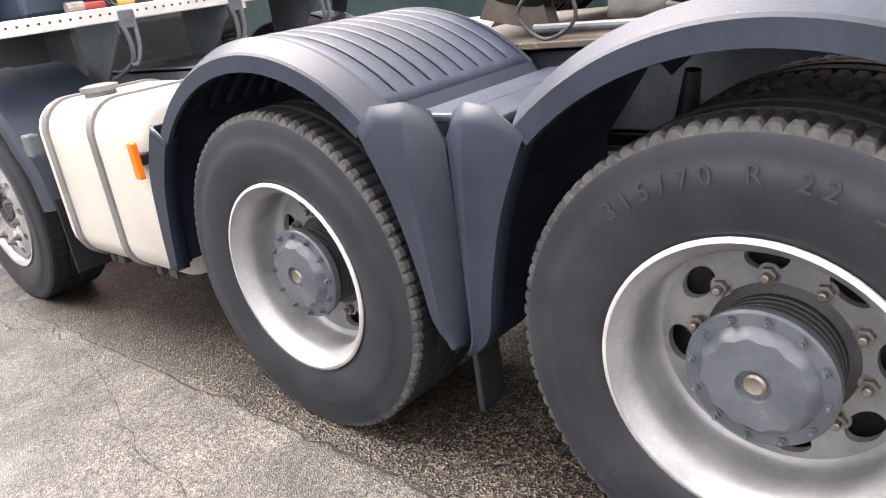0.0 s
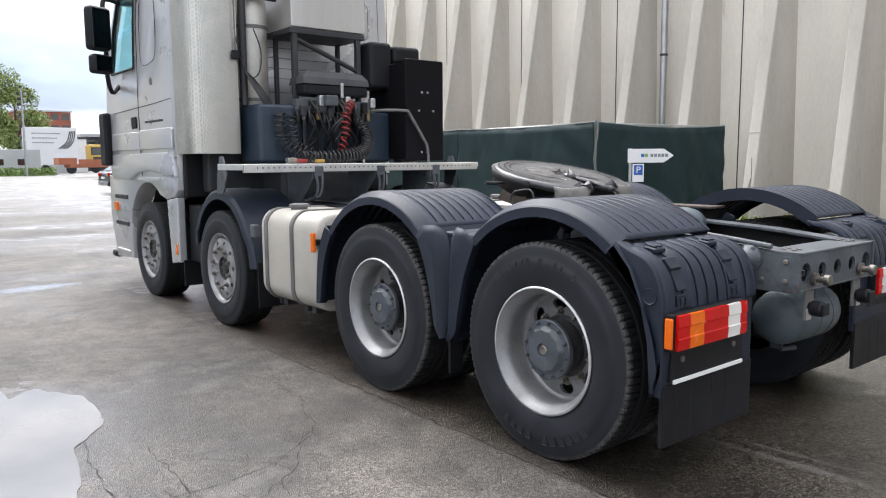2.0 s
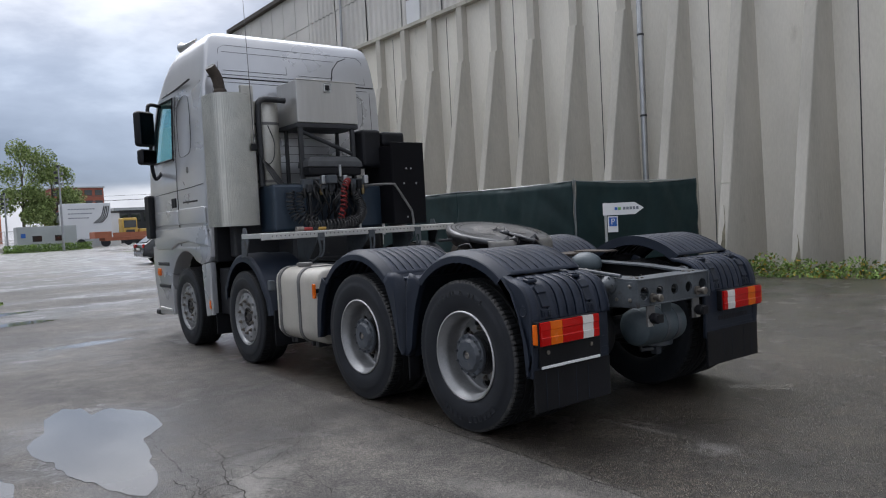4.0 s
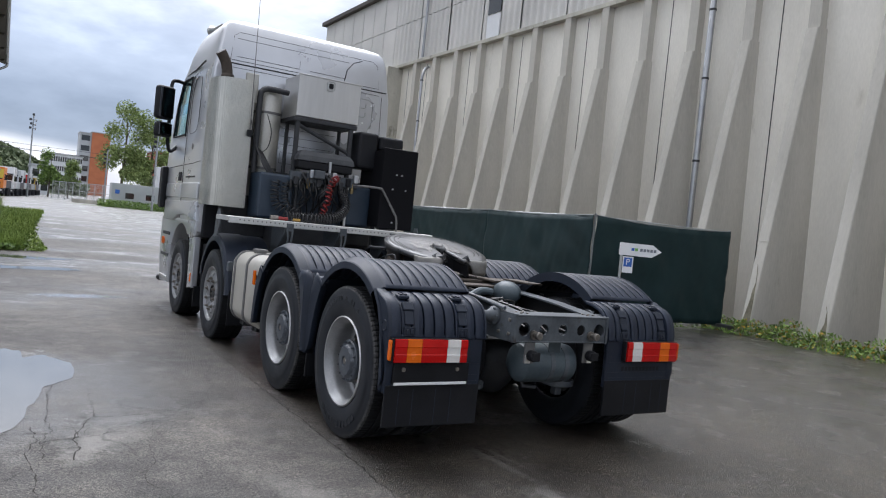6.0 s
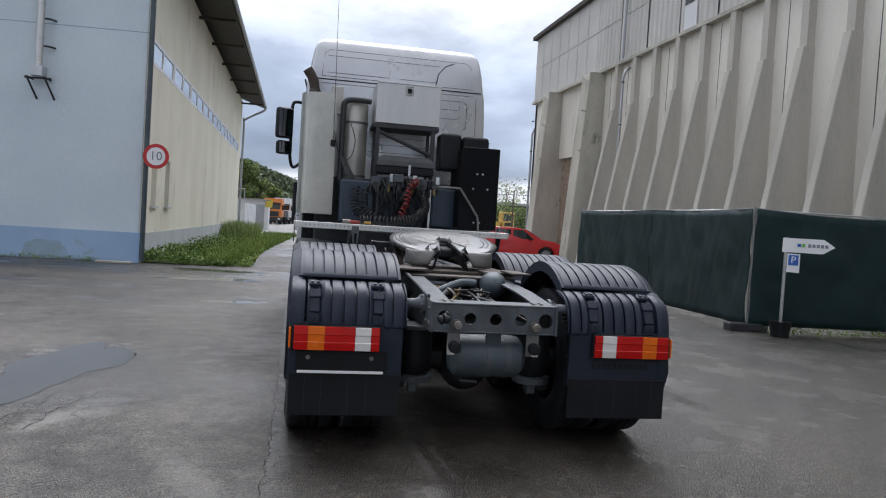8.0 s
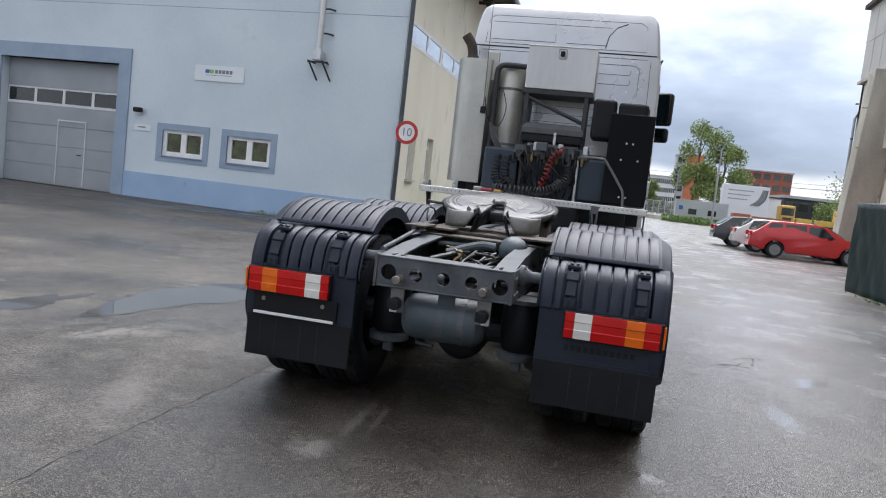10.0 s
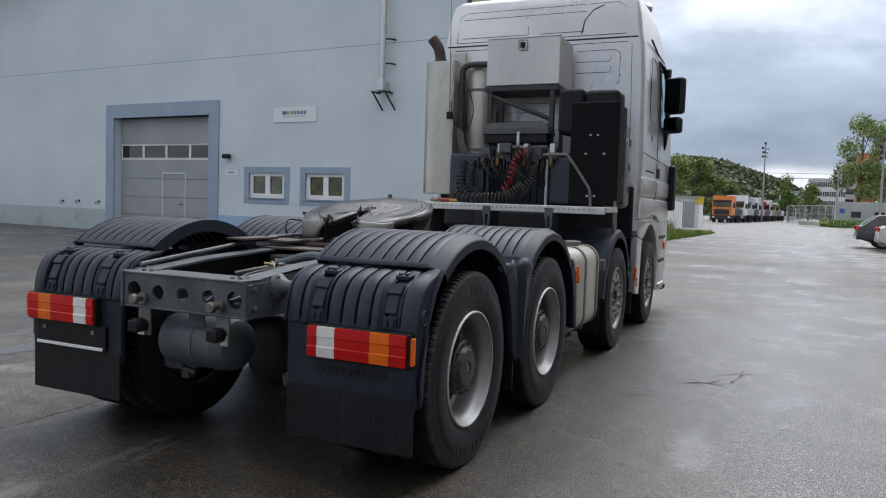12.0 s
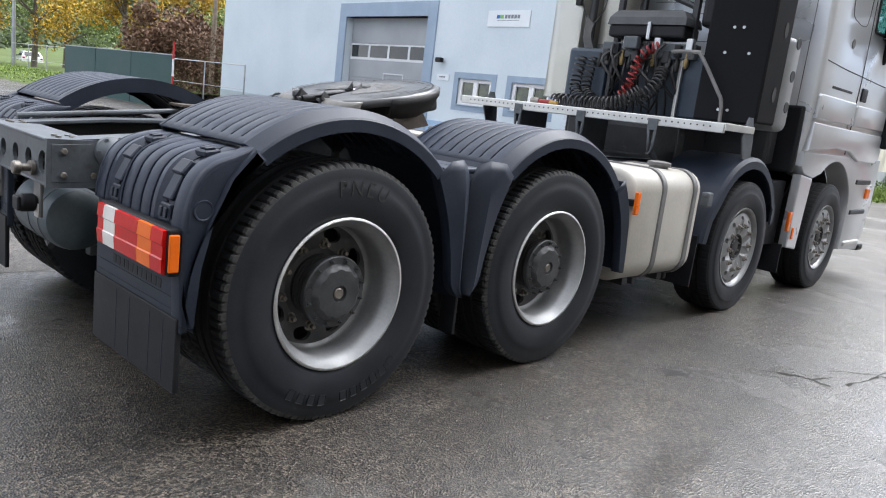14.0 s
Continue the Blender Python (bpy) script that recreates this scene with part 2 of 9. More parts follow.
    for x, y, rx, ry, turn, frac in ((-0.46, -1.34, 0.16, 0.20, 0.1, 0.85), (-0.40, -0.80, 0.05, 0.62, 0.06, 0.65), (-0.29, -0.75, 0.03, 0.5, 0.1, 0.5), (-2.6, 0.25, 0.34, 0.5, -0.5, 0.30),
                                     (-2.02, 2.1, 0.25, 0.12, 0.3, 0.25), (-2.72, 0.05, 0.16, 0.5, -0.30, 0.35), (-1.7, -1.1, 0.2, 0.8, 0.4, 0.25), (2.40, 2.40, 0.16, 0.06, 0.2, 0.5),
                                     (-2.45, 0.60, 0.36, 0.10, 0.2, 0.45), (-0.75, -1.09, 0.05, 0.05, 0, 0.5)):
        col = mix(smear(x, y, rx, ry, turn, frac), col, (0.33, 0.315, 0.29))
    # fine cracks: the edges of warped cells, broken up, in the old surface alone
    warp = n.new("ShaderNodeVectorMath")
    warp.operation = "MULTIPLY_ADD"
    wv = n.new("ShaderNodeTexNoise")
    wv.inputs["Scale"].default_value, wv.inputs["Detail"].default_value = 2.4, 7
    l.new(here, wv.inputs[0])
    warp.inputs[1].default_value = (0.6, 0.6, 0)
    l.new(wv.outputs["Color"], warp.inputs[0])
    l.new(here, warp.inputs[2])
    flat = n.new("ShaderNodeVectorMath")
    flat.operation = "MULTIPLY"
    flat.inputs[1].default_value = (1, 1, 0)
    l.new(warp.outputs[0], flat.inputs[0])
    crack = None
    for scale, wide, lo, hi in ((0.55, 0.0030, 0.46, 0.58), (1.9, 0.0042, 0.57, 0.66)):
        cv = n.new("ShaderNodeTexVoronoi")
        cv.feature = "DISTANCE_TO_EDGE"
        cv.inputs["Scale"].default_value = scale
        l.new(flat.outputs[0], cv.inputs[0])
        one = mix(1.0, ramp(cv.outputs["Distance"], wide * 0.25, 1.0, wide, 0.0), ramp(noise_at(0.75, 3), lo, 0.0, hi, 1.0), "MULTIPLY")
        crack = mix(1.0, crack, one, "LIGHTEN") if crack else one
    crack = calc("MULTIPLY", crack, calc("MULTIPLY_ADD", strip, -0.85, 1.0))
    col = mix(crack, col, (0.022, 0.0205, 0.019))

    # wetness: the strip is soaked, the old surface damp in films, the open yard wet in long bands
    # the film also grows with x from 0.9 to 2.4, darkening the colour
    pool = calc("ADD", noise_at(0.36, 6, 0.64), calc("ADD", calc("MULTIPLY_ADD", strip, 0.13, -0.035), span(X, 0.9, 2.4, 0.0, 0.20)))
    bands = calc("MULTIPLY", noise_at(0.30, 6, 0.62, (0.28, 1.0, 1.0)), 1.0)
    open_y = span(Y, 5.0, 9.0, 0.0, 1.0)
    wet = calc("ADD", calc("MULTIPLY", pool, calc("SUBTRACT", 1.0, open_y)), calc("MULTIPLY", bands, open_y))
    # damp margins round the standing water
    wet = calc("ADD", wet, smear(-3.10, 1.85, 0.62, 1.45, -0.12, 0.30))
    wet = calc("ADD", wet, smear(2.15, 3.10, 0.22, 0.30, 0.5, 0.30))
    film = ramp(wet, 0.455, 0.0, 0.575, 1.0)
    # thin smooth water lying in shallow hollows
    pond = None
    for x, y, rx, ry, turn in ((2.24, 0.85, 0.16, 0.52, 0.10), (2.75, 2.35, 0.22, 0.50, -0.5), (1.10, -0.75, 0.14, 0.40, 0.7), (-0.35, -0.55, 0.22, 0.30, 0.3), (-2.2, 6.9, 0.9, 0.35, 0.1)):
        one = smear(x, y, rx, ry, turn, 1.0)
        pond = calc("MAXIMUM", pond, one) if pond else one
    film = calc("MAXIMUM", film, pond)
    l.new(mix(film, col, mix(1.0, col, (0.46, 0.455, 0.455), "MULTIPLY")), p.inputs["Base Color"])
    fine = ramp(noise_at(7, 4), 0.3, 0.0, 0.75, 1.0)
    rough = calc("MULTIPLY_ADD", fine, 0.14, span(film, 0.0, 1.0, 0.58, 0.30))
    l.new(rough, p.inputs["Roughness"])
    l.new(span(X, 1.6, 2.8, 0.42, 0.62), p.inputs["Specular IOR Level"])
    height = mix(strip, fine_v.outputs["Distance"], big_v.outputs["Distance"])
    b1 = n.new("ShaderNodeBump")
    b1.inputs["Distance"].default_value = 0.008
    l.new(span(strip, 0.0, 1.0, 0.55, 0.7), b1.inputs["Strength"])
    l.new(height, b1.inputs["Height"])
    b2 = n.new("ShaderNodeBump")
    b2.invert = True
    b2.inputs["Strength"].default_value, b2.inputs["Distance"].default_value = 0.8, 0.006
    l.new(crack, b2.inputs["Height"])
    l.new(b1.outputs[0], b2.inputs["Normal"])
    l.new(b2.outputs[0], p.inputs["Normal"])
    # the film of rain water itself
    broken = mix(1.0, film, ramp(noise_at(38, 5, 0.65), 0.36, 0.12, 0.60, 1.0), "MULTIPLY")
    # coat weight rises with x over the open lane beyond the lorry
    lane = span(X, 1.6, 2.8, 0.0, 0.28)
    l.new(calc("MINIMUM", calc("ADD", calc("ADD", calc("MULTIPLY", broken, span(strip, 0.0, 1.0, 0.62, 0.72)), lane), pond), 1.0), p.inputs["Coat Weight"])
    p.inputs["Coat IOR"].default_value = 1.4
    l.new(mix(pond, ramp(noise_at(1.1, 6, 0.62), 0.42, 0.30, 0.60, 0.10), (0.045, 0.045, 0.045)), p.inputs["Coat Roughness"])
    b3 = n.new("ShaderNodeBump")
    b3.inputs["Distance"].default_value = 0.005
    l.new(calc("MULTIPLY", span(strip, 0.0, 1.0, 0.22, 0.34), calc("SUBTRACT", 1.0, pond)), b3.inputs["Strength"])
    l.new(height, b3.inputs["Height"])
    l.new(b3.outputs[0], p.inputs["Coat Normal"])
    return m


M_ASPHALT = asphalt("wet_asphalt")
M_WATER = surface("standing_water", (0.085, 0.086, 0.088), (0.12, 0.12, 0.12), 1.2, (0.02, 0.05), 0, 0.02, 5, 0.75, depth=0.002)
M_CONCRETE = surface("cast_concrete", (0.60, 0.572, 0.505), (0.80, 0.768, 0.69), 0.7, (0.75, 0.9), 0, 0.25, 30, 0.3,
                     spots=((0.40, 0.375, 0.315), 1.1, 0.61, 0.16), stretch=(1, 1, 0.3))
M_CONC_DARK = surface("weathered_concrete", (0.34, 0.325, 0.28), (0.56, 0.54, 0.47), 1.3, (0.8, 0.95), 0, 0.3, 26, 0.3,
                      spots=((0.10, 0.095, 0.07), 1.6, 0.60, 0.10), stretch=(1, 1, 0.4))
# same concrete as the bays, darkened to offset the light on the ribs' slopes
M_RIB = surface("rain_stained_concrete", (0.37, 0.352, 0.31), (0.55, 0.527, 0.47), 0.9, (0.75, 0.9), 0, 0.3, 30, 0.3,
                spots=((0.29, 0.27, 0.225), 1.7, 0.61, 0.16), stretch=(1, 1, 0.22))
M_MOSS = surface("mossy_concrete", (0.07, 0.065, 0.045), (0.26, 0.24, 0.18), 5, (0.85, 0.95), 0, 0.5, 30, 0.2)
M_CLADDING = surface("grey_cladding", (0.48, 0.47, 0.44), (0.62, 0.605, 0.57), 0.6, (0.5, 0.65), 0.0, 0.08, 20, 0.4, island=0.12)
M_BLUE_WALL = surface("pale_blue_render", (0.53, 0.605, 0.66), (0.64, 0.71, 0.755), 0.5, (0.8, 0.9), 0, 0.3, 16, 0.25,
                      spots=((0.47, 0.525, 0.57), 0.5, 0.63, 0.2), depth=0.012)
M_BLUE_BASE = surface("blue_plinth", (0.27, 0.40, 0.58), (0.36, 0.49, 0.66), 1.0, (0.7, 0.85), 0, 0.15, 40, 0.3,
                      spots=((0.22, 0.26, 0.20), 0.9, 0.64, 0.12))
M_BOARDPALE = surface("pale_sign_sheet", (0.66, 0.71, 0.745), (0.74, 0.775, 0.80), 2, (0.4, 0.5), 0, 0.02, 40)
M_GREEN_BASE = surface("algae_stained_plinth", (0.36, 0.43, 0.45), (0.47, 0.54, 0.56), 0.9, (0.75, 0.9), 0, 0.2, 30, 0.25,
                       spots=((0.24, 0.30, 0.24), 0.8, 0.58, 0.15))
M_BLUE_TRIM = surface("grey_blue_trim", (0.24, 0.32, 0.42), (0.32, 0.40, 0.50), 2, (0.6, 0.75), 0, 0.1, 40)
M_BEIGE = surface("yellow_beige_render", (0.73, 0.69, 0.56), (0.87, 0.84, 0.715), 0.6, (0.8, 0.9), 0, 0.2, 40, 0.25,
                  spots=((0.47, 0.43, 0.36), 0.7, 0.575, 0.16), stretch=(1, 1, 0.45))
M_BASE_GREY = surface("grey_blue_footing", (0.42, 0.45, 0.47), (0.55, 0.58, 0.60), 1.2, (0.8, 0.9), 0, 0.2, 30)
M_DARK_WOOD = surface("dark_eaves_wood", (0.035, 0.03, 0.027), (0.075, 0.065, 0.055), 3, (0.7, 0.85), 0, 0.2, 60)
M_OLD_WOOD = surface("weathered_boards", (0.20, 0.15, 0.11), (0.38, 0.31, 0.24), 4, (0.8, 0.9), 0, 0.3, 50, island=0.2)
M_ZINC = surface("zinc_pipe", (0.28, 0.29, 0.30), (0.42, 0.43, 0.44), 3, (0.35, 0.5), 0.8, 0.05, 30)
M_WHITE = surface("white_frame", (0.74, 0.75, 0.76), (0.84, 0.84, 0.84), 3, (0.35, 0.5), 0, 0.03, 60)
M_GATE = surface("grey_gate_panels", (0.27, 0.29, 0.31), (0.35, 0.37, 0.39), 1.2, (0.45, 0.6), 0.0, 0.1, 60)
M_TARP = surface("dark_green_mesh_tarpaulin", (0.0055, 0.0180, 0.0200), (0.013, 0.034, 0.036), 1.2, (0.5, 0.65), 0, 0.2, 9, 0.26, depth=0.008)
M_HOARD = surface("green_sheet_hoarding", (0.012, 0.048, 0.047), (0.022, 0.070, 0.066), 1.0, (0.5, 0.65), 0, 0.2, 8, 0.3)
M_HEM = surface("pale_hem", (0.16, 0.17, 0.17), (0.30, 0.31, 0.31), 6, (0.6, 0.75), 0, 0.1, 40)
M_STEEL = surface("galvanised_steel", (0.42, 0.44, 0.45), (0.60, 0.61, 0.62), 5, (0.35, 0.5), 0.85, 0.05, 60)
M_DARKSTEEL = surface("dark_painted_steel", (0.016, 0.017, 0.020), (0.042, 0.044, 0.048), 5, (0.45, 0.65), 0.1, 0.12, 50,
                      spots=((0.11, 0.095, 0.08), 7, 0.62, 0.12))
M_FRAME = surface("grey_chassis_paint", (0.040, 0.048, 0.057), (0.105, 0.118, 0.130), 5, (0.42, 0.62), 0.0, 0.2, 50,
                  spots=((0.040, 0.034, 0.030), 7, 0.555, 0.12))
M_BLACKSTEEL = surface("oily_black_steel", (0.006, 0.006, 0.0065), (0.022, 0.0215, 0.021), 7, (0.45, 0.7), 0.1, 0.3, 50)
M_BRASS = surface("dull_brass", (0.20, 0.14, 0.06), (0.34, 0.26, 0.13), 9, (0.35, 0.55), 0.7, 0.1, 60)
M_GUARD = surface("blue_black_plastic", (0.010, 0.0145, 0.0245), (0.021, 0.0275, 0.043), 5, (0.40, 0.56), 0.0, 0.16, 90, 0.30,
                  spots=((0.10, 0.105, 0.11), 13, 0.66, 0.14), depth=0.002)
M_GUARD_TOP = surface("dusty_plastic", (0.008, 0.0125, 0.025), (0.026, 0.0345, 0.054), 4, (0.38, 0.54), 0.0, 0.16, 80, 0.32,
                      spots=((0.11, 0.112, 0.115), 9, 0.64, 0.2), depth=0.002)
M_TYRE = surface("tyre_rubber", (0.0075, 0.0090, 0.0125), (0.019, 0.0215, 0.0270), 7, (0.46, 0.62), 0, 0.15, 120, 0.32,
                 spots=((0.060, 0.058, 0.054), 6, 0.63, 0.16), depth=0.001)
M_SHOULDER = surface("scuffed_shoulder_rubber", (0.015, 0.016, 0.018), (0.072, 0.071, 0.069), 22, (0.6, 0.8), 0, 0.3, 90, 0.3, depth=0.002)
# tread is darker than the sidewall; its shade is put into the colour
M_TREAD = surface("worn_tread_rubber", (0.0045, 0.005, 0.006), (0.014, 0.015, 0.017), 16, (0.65, 0.85), 0, 0.3, 120, 0.3, depth=0.002)
M_LETTER = surface("raised_rubber", (0.014, 0.0145, 0.0155), (0.025, 0.0255, 0.026), 9, (0.6, 0.7), 0, 0.1, 90)
M_RIM = surface("silver_rim", (0.20, 0.205, 0.21), (0.34, 0.344, 0.35), 9, (0.38, 0.55), 0.45, 0.08, 90, 0.5,
                spots=((0.22, 0.20, 0.18), 12, 0.66, 0.12), depth=0.001)
M_RIM_EDGE = surface("polished_rim_lip", (0.42, 0.42, 0.42), (0.62, 0.62, 0.62), 12, (0.30, 0.45), 0.5, 0.05, 90)
M_DISC = surface("grey_wheel_disc", (0.125, 0.128, 0.132), (0.24, 0.243, 0.248), 9, (0.45, 0.6), 0.2, 0.1, 80)
M_HUB = surface("blue_grey_hub", (0.040, 0.047, 0.058), (0.080, 0.090, 0.104), 8, (0.34, 0.5), 0.0, 0.1, 70, 0.5,
                spots=((0.16, 0.155, 0.14), 14, 0.66, 0.1))
M_HUB_DIRTY = surface("greasy_hub", (0.020, 0.0215, 0.024), (0.058, 0.060, 0.063), 8, (0.36, 0.55), 0.0, 0.2, 70, 0.4)
# right-hand discs: darker copy of the disc, with shade put into the colour
M_DISC_SHADE = surface("grimy_wheel_disc", (0.030, 0.031, 0.033), (0.095, 0.096, 0.098), 9, (0.45, 0.65), 0.1, 0.15, 80)
M_DRUM = surface("dark_hub_drum", (0.018, 0.018, 0.02), (0.05, 0.05, 0.052), 12, (0.4, 0.6), 0.3, 0.2, 60)
M_NUT = surface("worn_steel_nut", (0.13, 0.118, 0.105), (0.32, 0.295, 0.265), 20, (0.35, 0.5), 0.8, 0.1, 90)
M_CAB = surface("silver_cab_paint", (0.50, 0.51, 0.53), (0.60, 0.61, 0.63), 2.0, (0.26, 0.34), 0.5, 0.0, 200, 0.5, coat=0.35,
                spots=((0.36, 0.36, 0.36), 3.0, 0.66, 0.2))
M_CAB_LINE = surface("panel_gap", (0.02, 0.02, 0.022), (0.04, 0.04, 0.042), 5, (0.6, 0.8), 0, 0)
M_BLACK = surface("black_plastic", (0.006, 0.0065, 0.008), (0.014, 0.0145, 0.0175), 5, (0.4, 0.6), 0, 0.15, 80, 0.24)
M_BOARD = surface("black_board", (0.003, 0.003, 0.004), (0.006, 0.006, 0.008), 2, (0.6, 0.75), 0, 0.05, 60, 0.14)
M_NAVY = surface("dark_blue_tank", (0.013, 0.025, 0.043), (0.030, 0.048, 0.072), 4, (0.35, 0.5), 0, 0.08, 60, 0.5)
M_AIRTANK = surface("grey_green_air_tank", (0.036, 0.052, 0.062), (0.075, 0.098, 0.112), 5, (0.38, 0.55), 0, 0.08, 60, 0.5)
M_INOX = surface("stainless_sheet", (0.47, 0.462, 0.445), (0.60, 0.592, 0.575), 1.8, (0.32, 0.45), 0.8, 0.03, 30, 0.5, stretch=(1, 1, 0.1))
M_SHIELD = perforated("perforated_shield", (0.46, 0.455, 0.415), (0.64, 0.63, 0.575), 0.011, 1.0, 0.28)
M_PERF = perforated("perforated_alloy", (0.55, 0.55, 0.54), (0.68, 0.68, 0.66), 0.03, 0.5, 0.4)
M_ALU = surface("aluminium", (0.52, 0.52, 0.51), (0.68, 0.68, 0.66), 6, (0.35, 0.5), 0.7, 0.06, 60)
M_MUFFLER = surface("dull_steel_column", (0.40, 0.39, 0.35), (0.58, 0.565, 0.52), 3, (0.4, 0.55), 0.6, 0.1, 40)
M_EXHAUST = surface("sooty_pipe", (0.035, 0.028, 0.024), (0.10, 0.08, 0.065), 8, (0.6, 0.8), 0.4, 0.2, 50)
M_TANK = surface("cream_tank_paint", (0.35, 0.332, 0.292), (0.47, 0.45, 0.402), 2.5, (0.35, 0.5), 0.0, 0.05, 50, 0.5,
                 spots=((0.34, 0.31, 0.26), 3.5, 0.63, 0.15))
M_LID = surface("dusty_dark_lid", (0.030, 0.033, 0.037), (0.085, 0.088, 0.092), 5, (0.5, 0.65), 0, 0.15, 60, 0.35)
M_DUCT = surface("grey_moulded_plastic", (0.20, 0.205, 0.21), (0.30, 0.305, 0.31), 4, (0.4, 0.55), 0, 0.08, 60)
M_STRAP = surface("grey_strap", (0.10, 0.10, 0.10), (0.19, 0.185, 0.18), 8, (0.5, 0.65), 0.3, 0.1, 60)
M_RED = surface("red_lens", (0.42, 0.004, 0.004), (0.58, 0.008, 0.006), 6, (0.2, 0.3), 0, 0.05, 70, 0.3, coat=0.06)
M_AMBER = surface("amber_lens", (0.66, 0.115, 0.006), (0.80, 0.155, 0.008), 6, (0.2, 0.3), 0, 0.05, 70, 0.3, coat=0.06)
M_CLEAR = surface("white_lens", (0.62, 0.60, 0.57), (0.78, 0.76, 0.72), 6, (0.15, 0.25), 0, 0.05, 70, 0.5, coat=0.3)
M_GREASE = surface("polished_coupling_plate", (0.060, 0.062, 0.066), (0.135, 0.137, 0.14), 5, (0.26, 0.40), 0.45, 0.25, 14, 0.5,
                   spots=((0.10, 0.095, 0.088), 5, 0.60, 0.12))
M_RAMP = surface("worn_ramp_steel", (0.10, 0.098, 0.092), (0.22, 0.214, 0.20), 6, (0.34, 0.55), 0.4, 0.3, 40)
M_CAKED = surface("caked_grease", (0.03, 0.028, 0.026), (0.16, 0.155, 0.15), 16, (0.25, 0.5), 0.35, 1.0, 30, 0.6, depth=0.007)
M_RUST = surface("rusty_plate", (0.035, 0.027, 0.022), (0.115, 0.095, 0.078), 7, (0.55, 0.8), 0.2, 0.3, 40,
                 spots=((0.20, 0.185, 0.165), 5, 0.64, 0.1))
M_REDHOSE = surface("red_hose", (0.16, 0.012, 0.012), (0.30, 0.025, 0.022), 9, (0.35, 0.5), 0, 0.05, 60)
M_HOSE = surface("black_hose", (0.010, 0.010, 0.011), (0.024, 0.024, 0.025), 9, (0.32, 0.45), 0, 0.05, 60)
M_GLASS = glass("window_glass", (0.34, 0.62, 0.64))
M_DARKGLASS = surface("dark_window", (0.010, 0.013, 0.014), (0.025, 0.03, 0.03), 0.8, (0.03, 0.06), 0, 0.0, 5, 0.6)
# pale metallic base: the sky's reflection is partly put into the pane colour
M_SKYGLASS = surface("bright_upper_glass", (0.45, 0.50, 0.55), (0.60, 0.65, 0.70), 0.8, (0.06, 0.10), 0.75, 0.0, 5, 0.6)
# green mottling paints the trees' reflection into the panes
M_GREENPANE = surface("leafy_reflecting_glass", (0.010, 0.016, 0.010), (0.075, 0.10, 0.040), 3.5, (0.03, 0.06), 0, 0.0, 9, 0.8)
M_ALGAE = surface("algae_on_plinth", (0.26, 0.335, 0.36), (0.33, 0.45, 0.59), 3.0, (0.8, 0.95), 0, 0.2, 40, 0.2)
M_MIRROR = surface("mirror", (0.10, 0.105, 0.11), (0.14, 0.145, 0.15), 1, (0.02, 0.03), 1.0, 0)
M_LEAF = surface("leaf_green", (0.07, 0.125, 0.026), (0.20, 0.30, 0.07), 2.2, (0.5, 0.7), 0, 0, 30, 0.3, island=0.9)
M_LEAF2 = surface("leaf_olive", (0.095, 0.145, 0.04), (0.24, 0.31, 0.10), 0.6, (0.55, 0.75), 0, 0, 20, 0.3, island=0.9)
M_LEAF3 = surface("leaf_dark", (0.072, 0.098, 0.048), (0.145, 0.178, 0.095), 0.5, (0.6, 0.8), 0, 0, 20, 0.3, island=0.9)
M_LEAFW = surface("leaf_willow", (0.13, 0.18, 0.055), (0.29, 0.36, 0.13), 0.6, (0.55, 0.75), 0, 0, 20, 0.3, island=0.9)
M_LEAFY = surface("leaf_yellow", (0.28, 0.17, 0.015), (0.52, 0.35, 0.04), 0.8, (0.55, 0.75), 0, 0, 20, 0.3, island=0.9)
M_LEAFR = surface("leaf_russet", (0.09, 0.05, 0.03), (0.20, 0.12, 0.075), 0.8, (0.55, 0.75), 0, 0, 20, 0.3, island=0.9)
M_GRASS = surface("grass", (0.11, 0.17, 0.035), (0.26, 0.35, 0.085), 1.5, (0.6, 0.8), 0, 0, 20, 0.2, island=0.7)
M_SOIL = surface("grassy_soil", (0.05, 0.075, 0.02), (0.12, 0.16, 0.045), 0.8, (0.8, 0.95), 0, 0.4, 8, 0.2, spots=((0.11, 0.09, 0.06), 0.7, 0.60, 0.12))
M_BARK = surface("bark", (0.06, 0.05, 0.04), (0.16, 0.135, 0.105), 6, (0.8, 0.9), 0, 0.5, 25)
M_REDPAINT = surface("red_car_paint", (0.50, 0.012, 0.015), (0.60, 0.02, 0.022), 1, (0.2, 0.28), 0.1, 0, 60, 0.5, coat=0.6)
M_WHITEPAINT = surface("white_car_paint", (0.70, 0.71, 0.72), (0.78, 0.78, 0.78), 1, (0.2, 0.3), 0, 0, 60, 0.5, coat=0.5)
M_GREYPAINT = surface("dark_grey_car_paint", (0.035, 0.038, 0.042), (0.055, 0.058, 0.062), 1, (0.2, 0.3), 0.4, 0, 60, 0.5, coat=0.5)
M_ORANGE = surface("orange_paint", (0.62, 0.17, 0.025), (0.74, 0.24, 0.04), 1, (0.35, 0.5), 0, 0.03, 40)
M_BRICK = surface("red_brown_brick", (0.26, 0.075, 0.045), (0.36, 0.12, 0.075), 0.4, (0.75, 0.9), 0, 0.1, 20)
M_BRICK_OR = surface("orange_panels", (0.42, 0.13, 0.055), (0.52, 0.18, 0.08), 0.3, (0.7, 0.85), 0, 0.1, 20)
M_FARWHITE = surface("pale_far_wall", (0.60, 0.62, 0.64), (0.72, 0.73, 0.74), 0.3, (0.7, 0.85), 0, 0.05, 20)
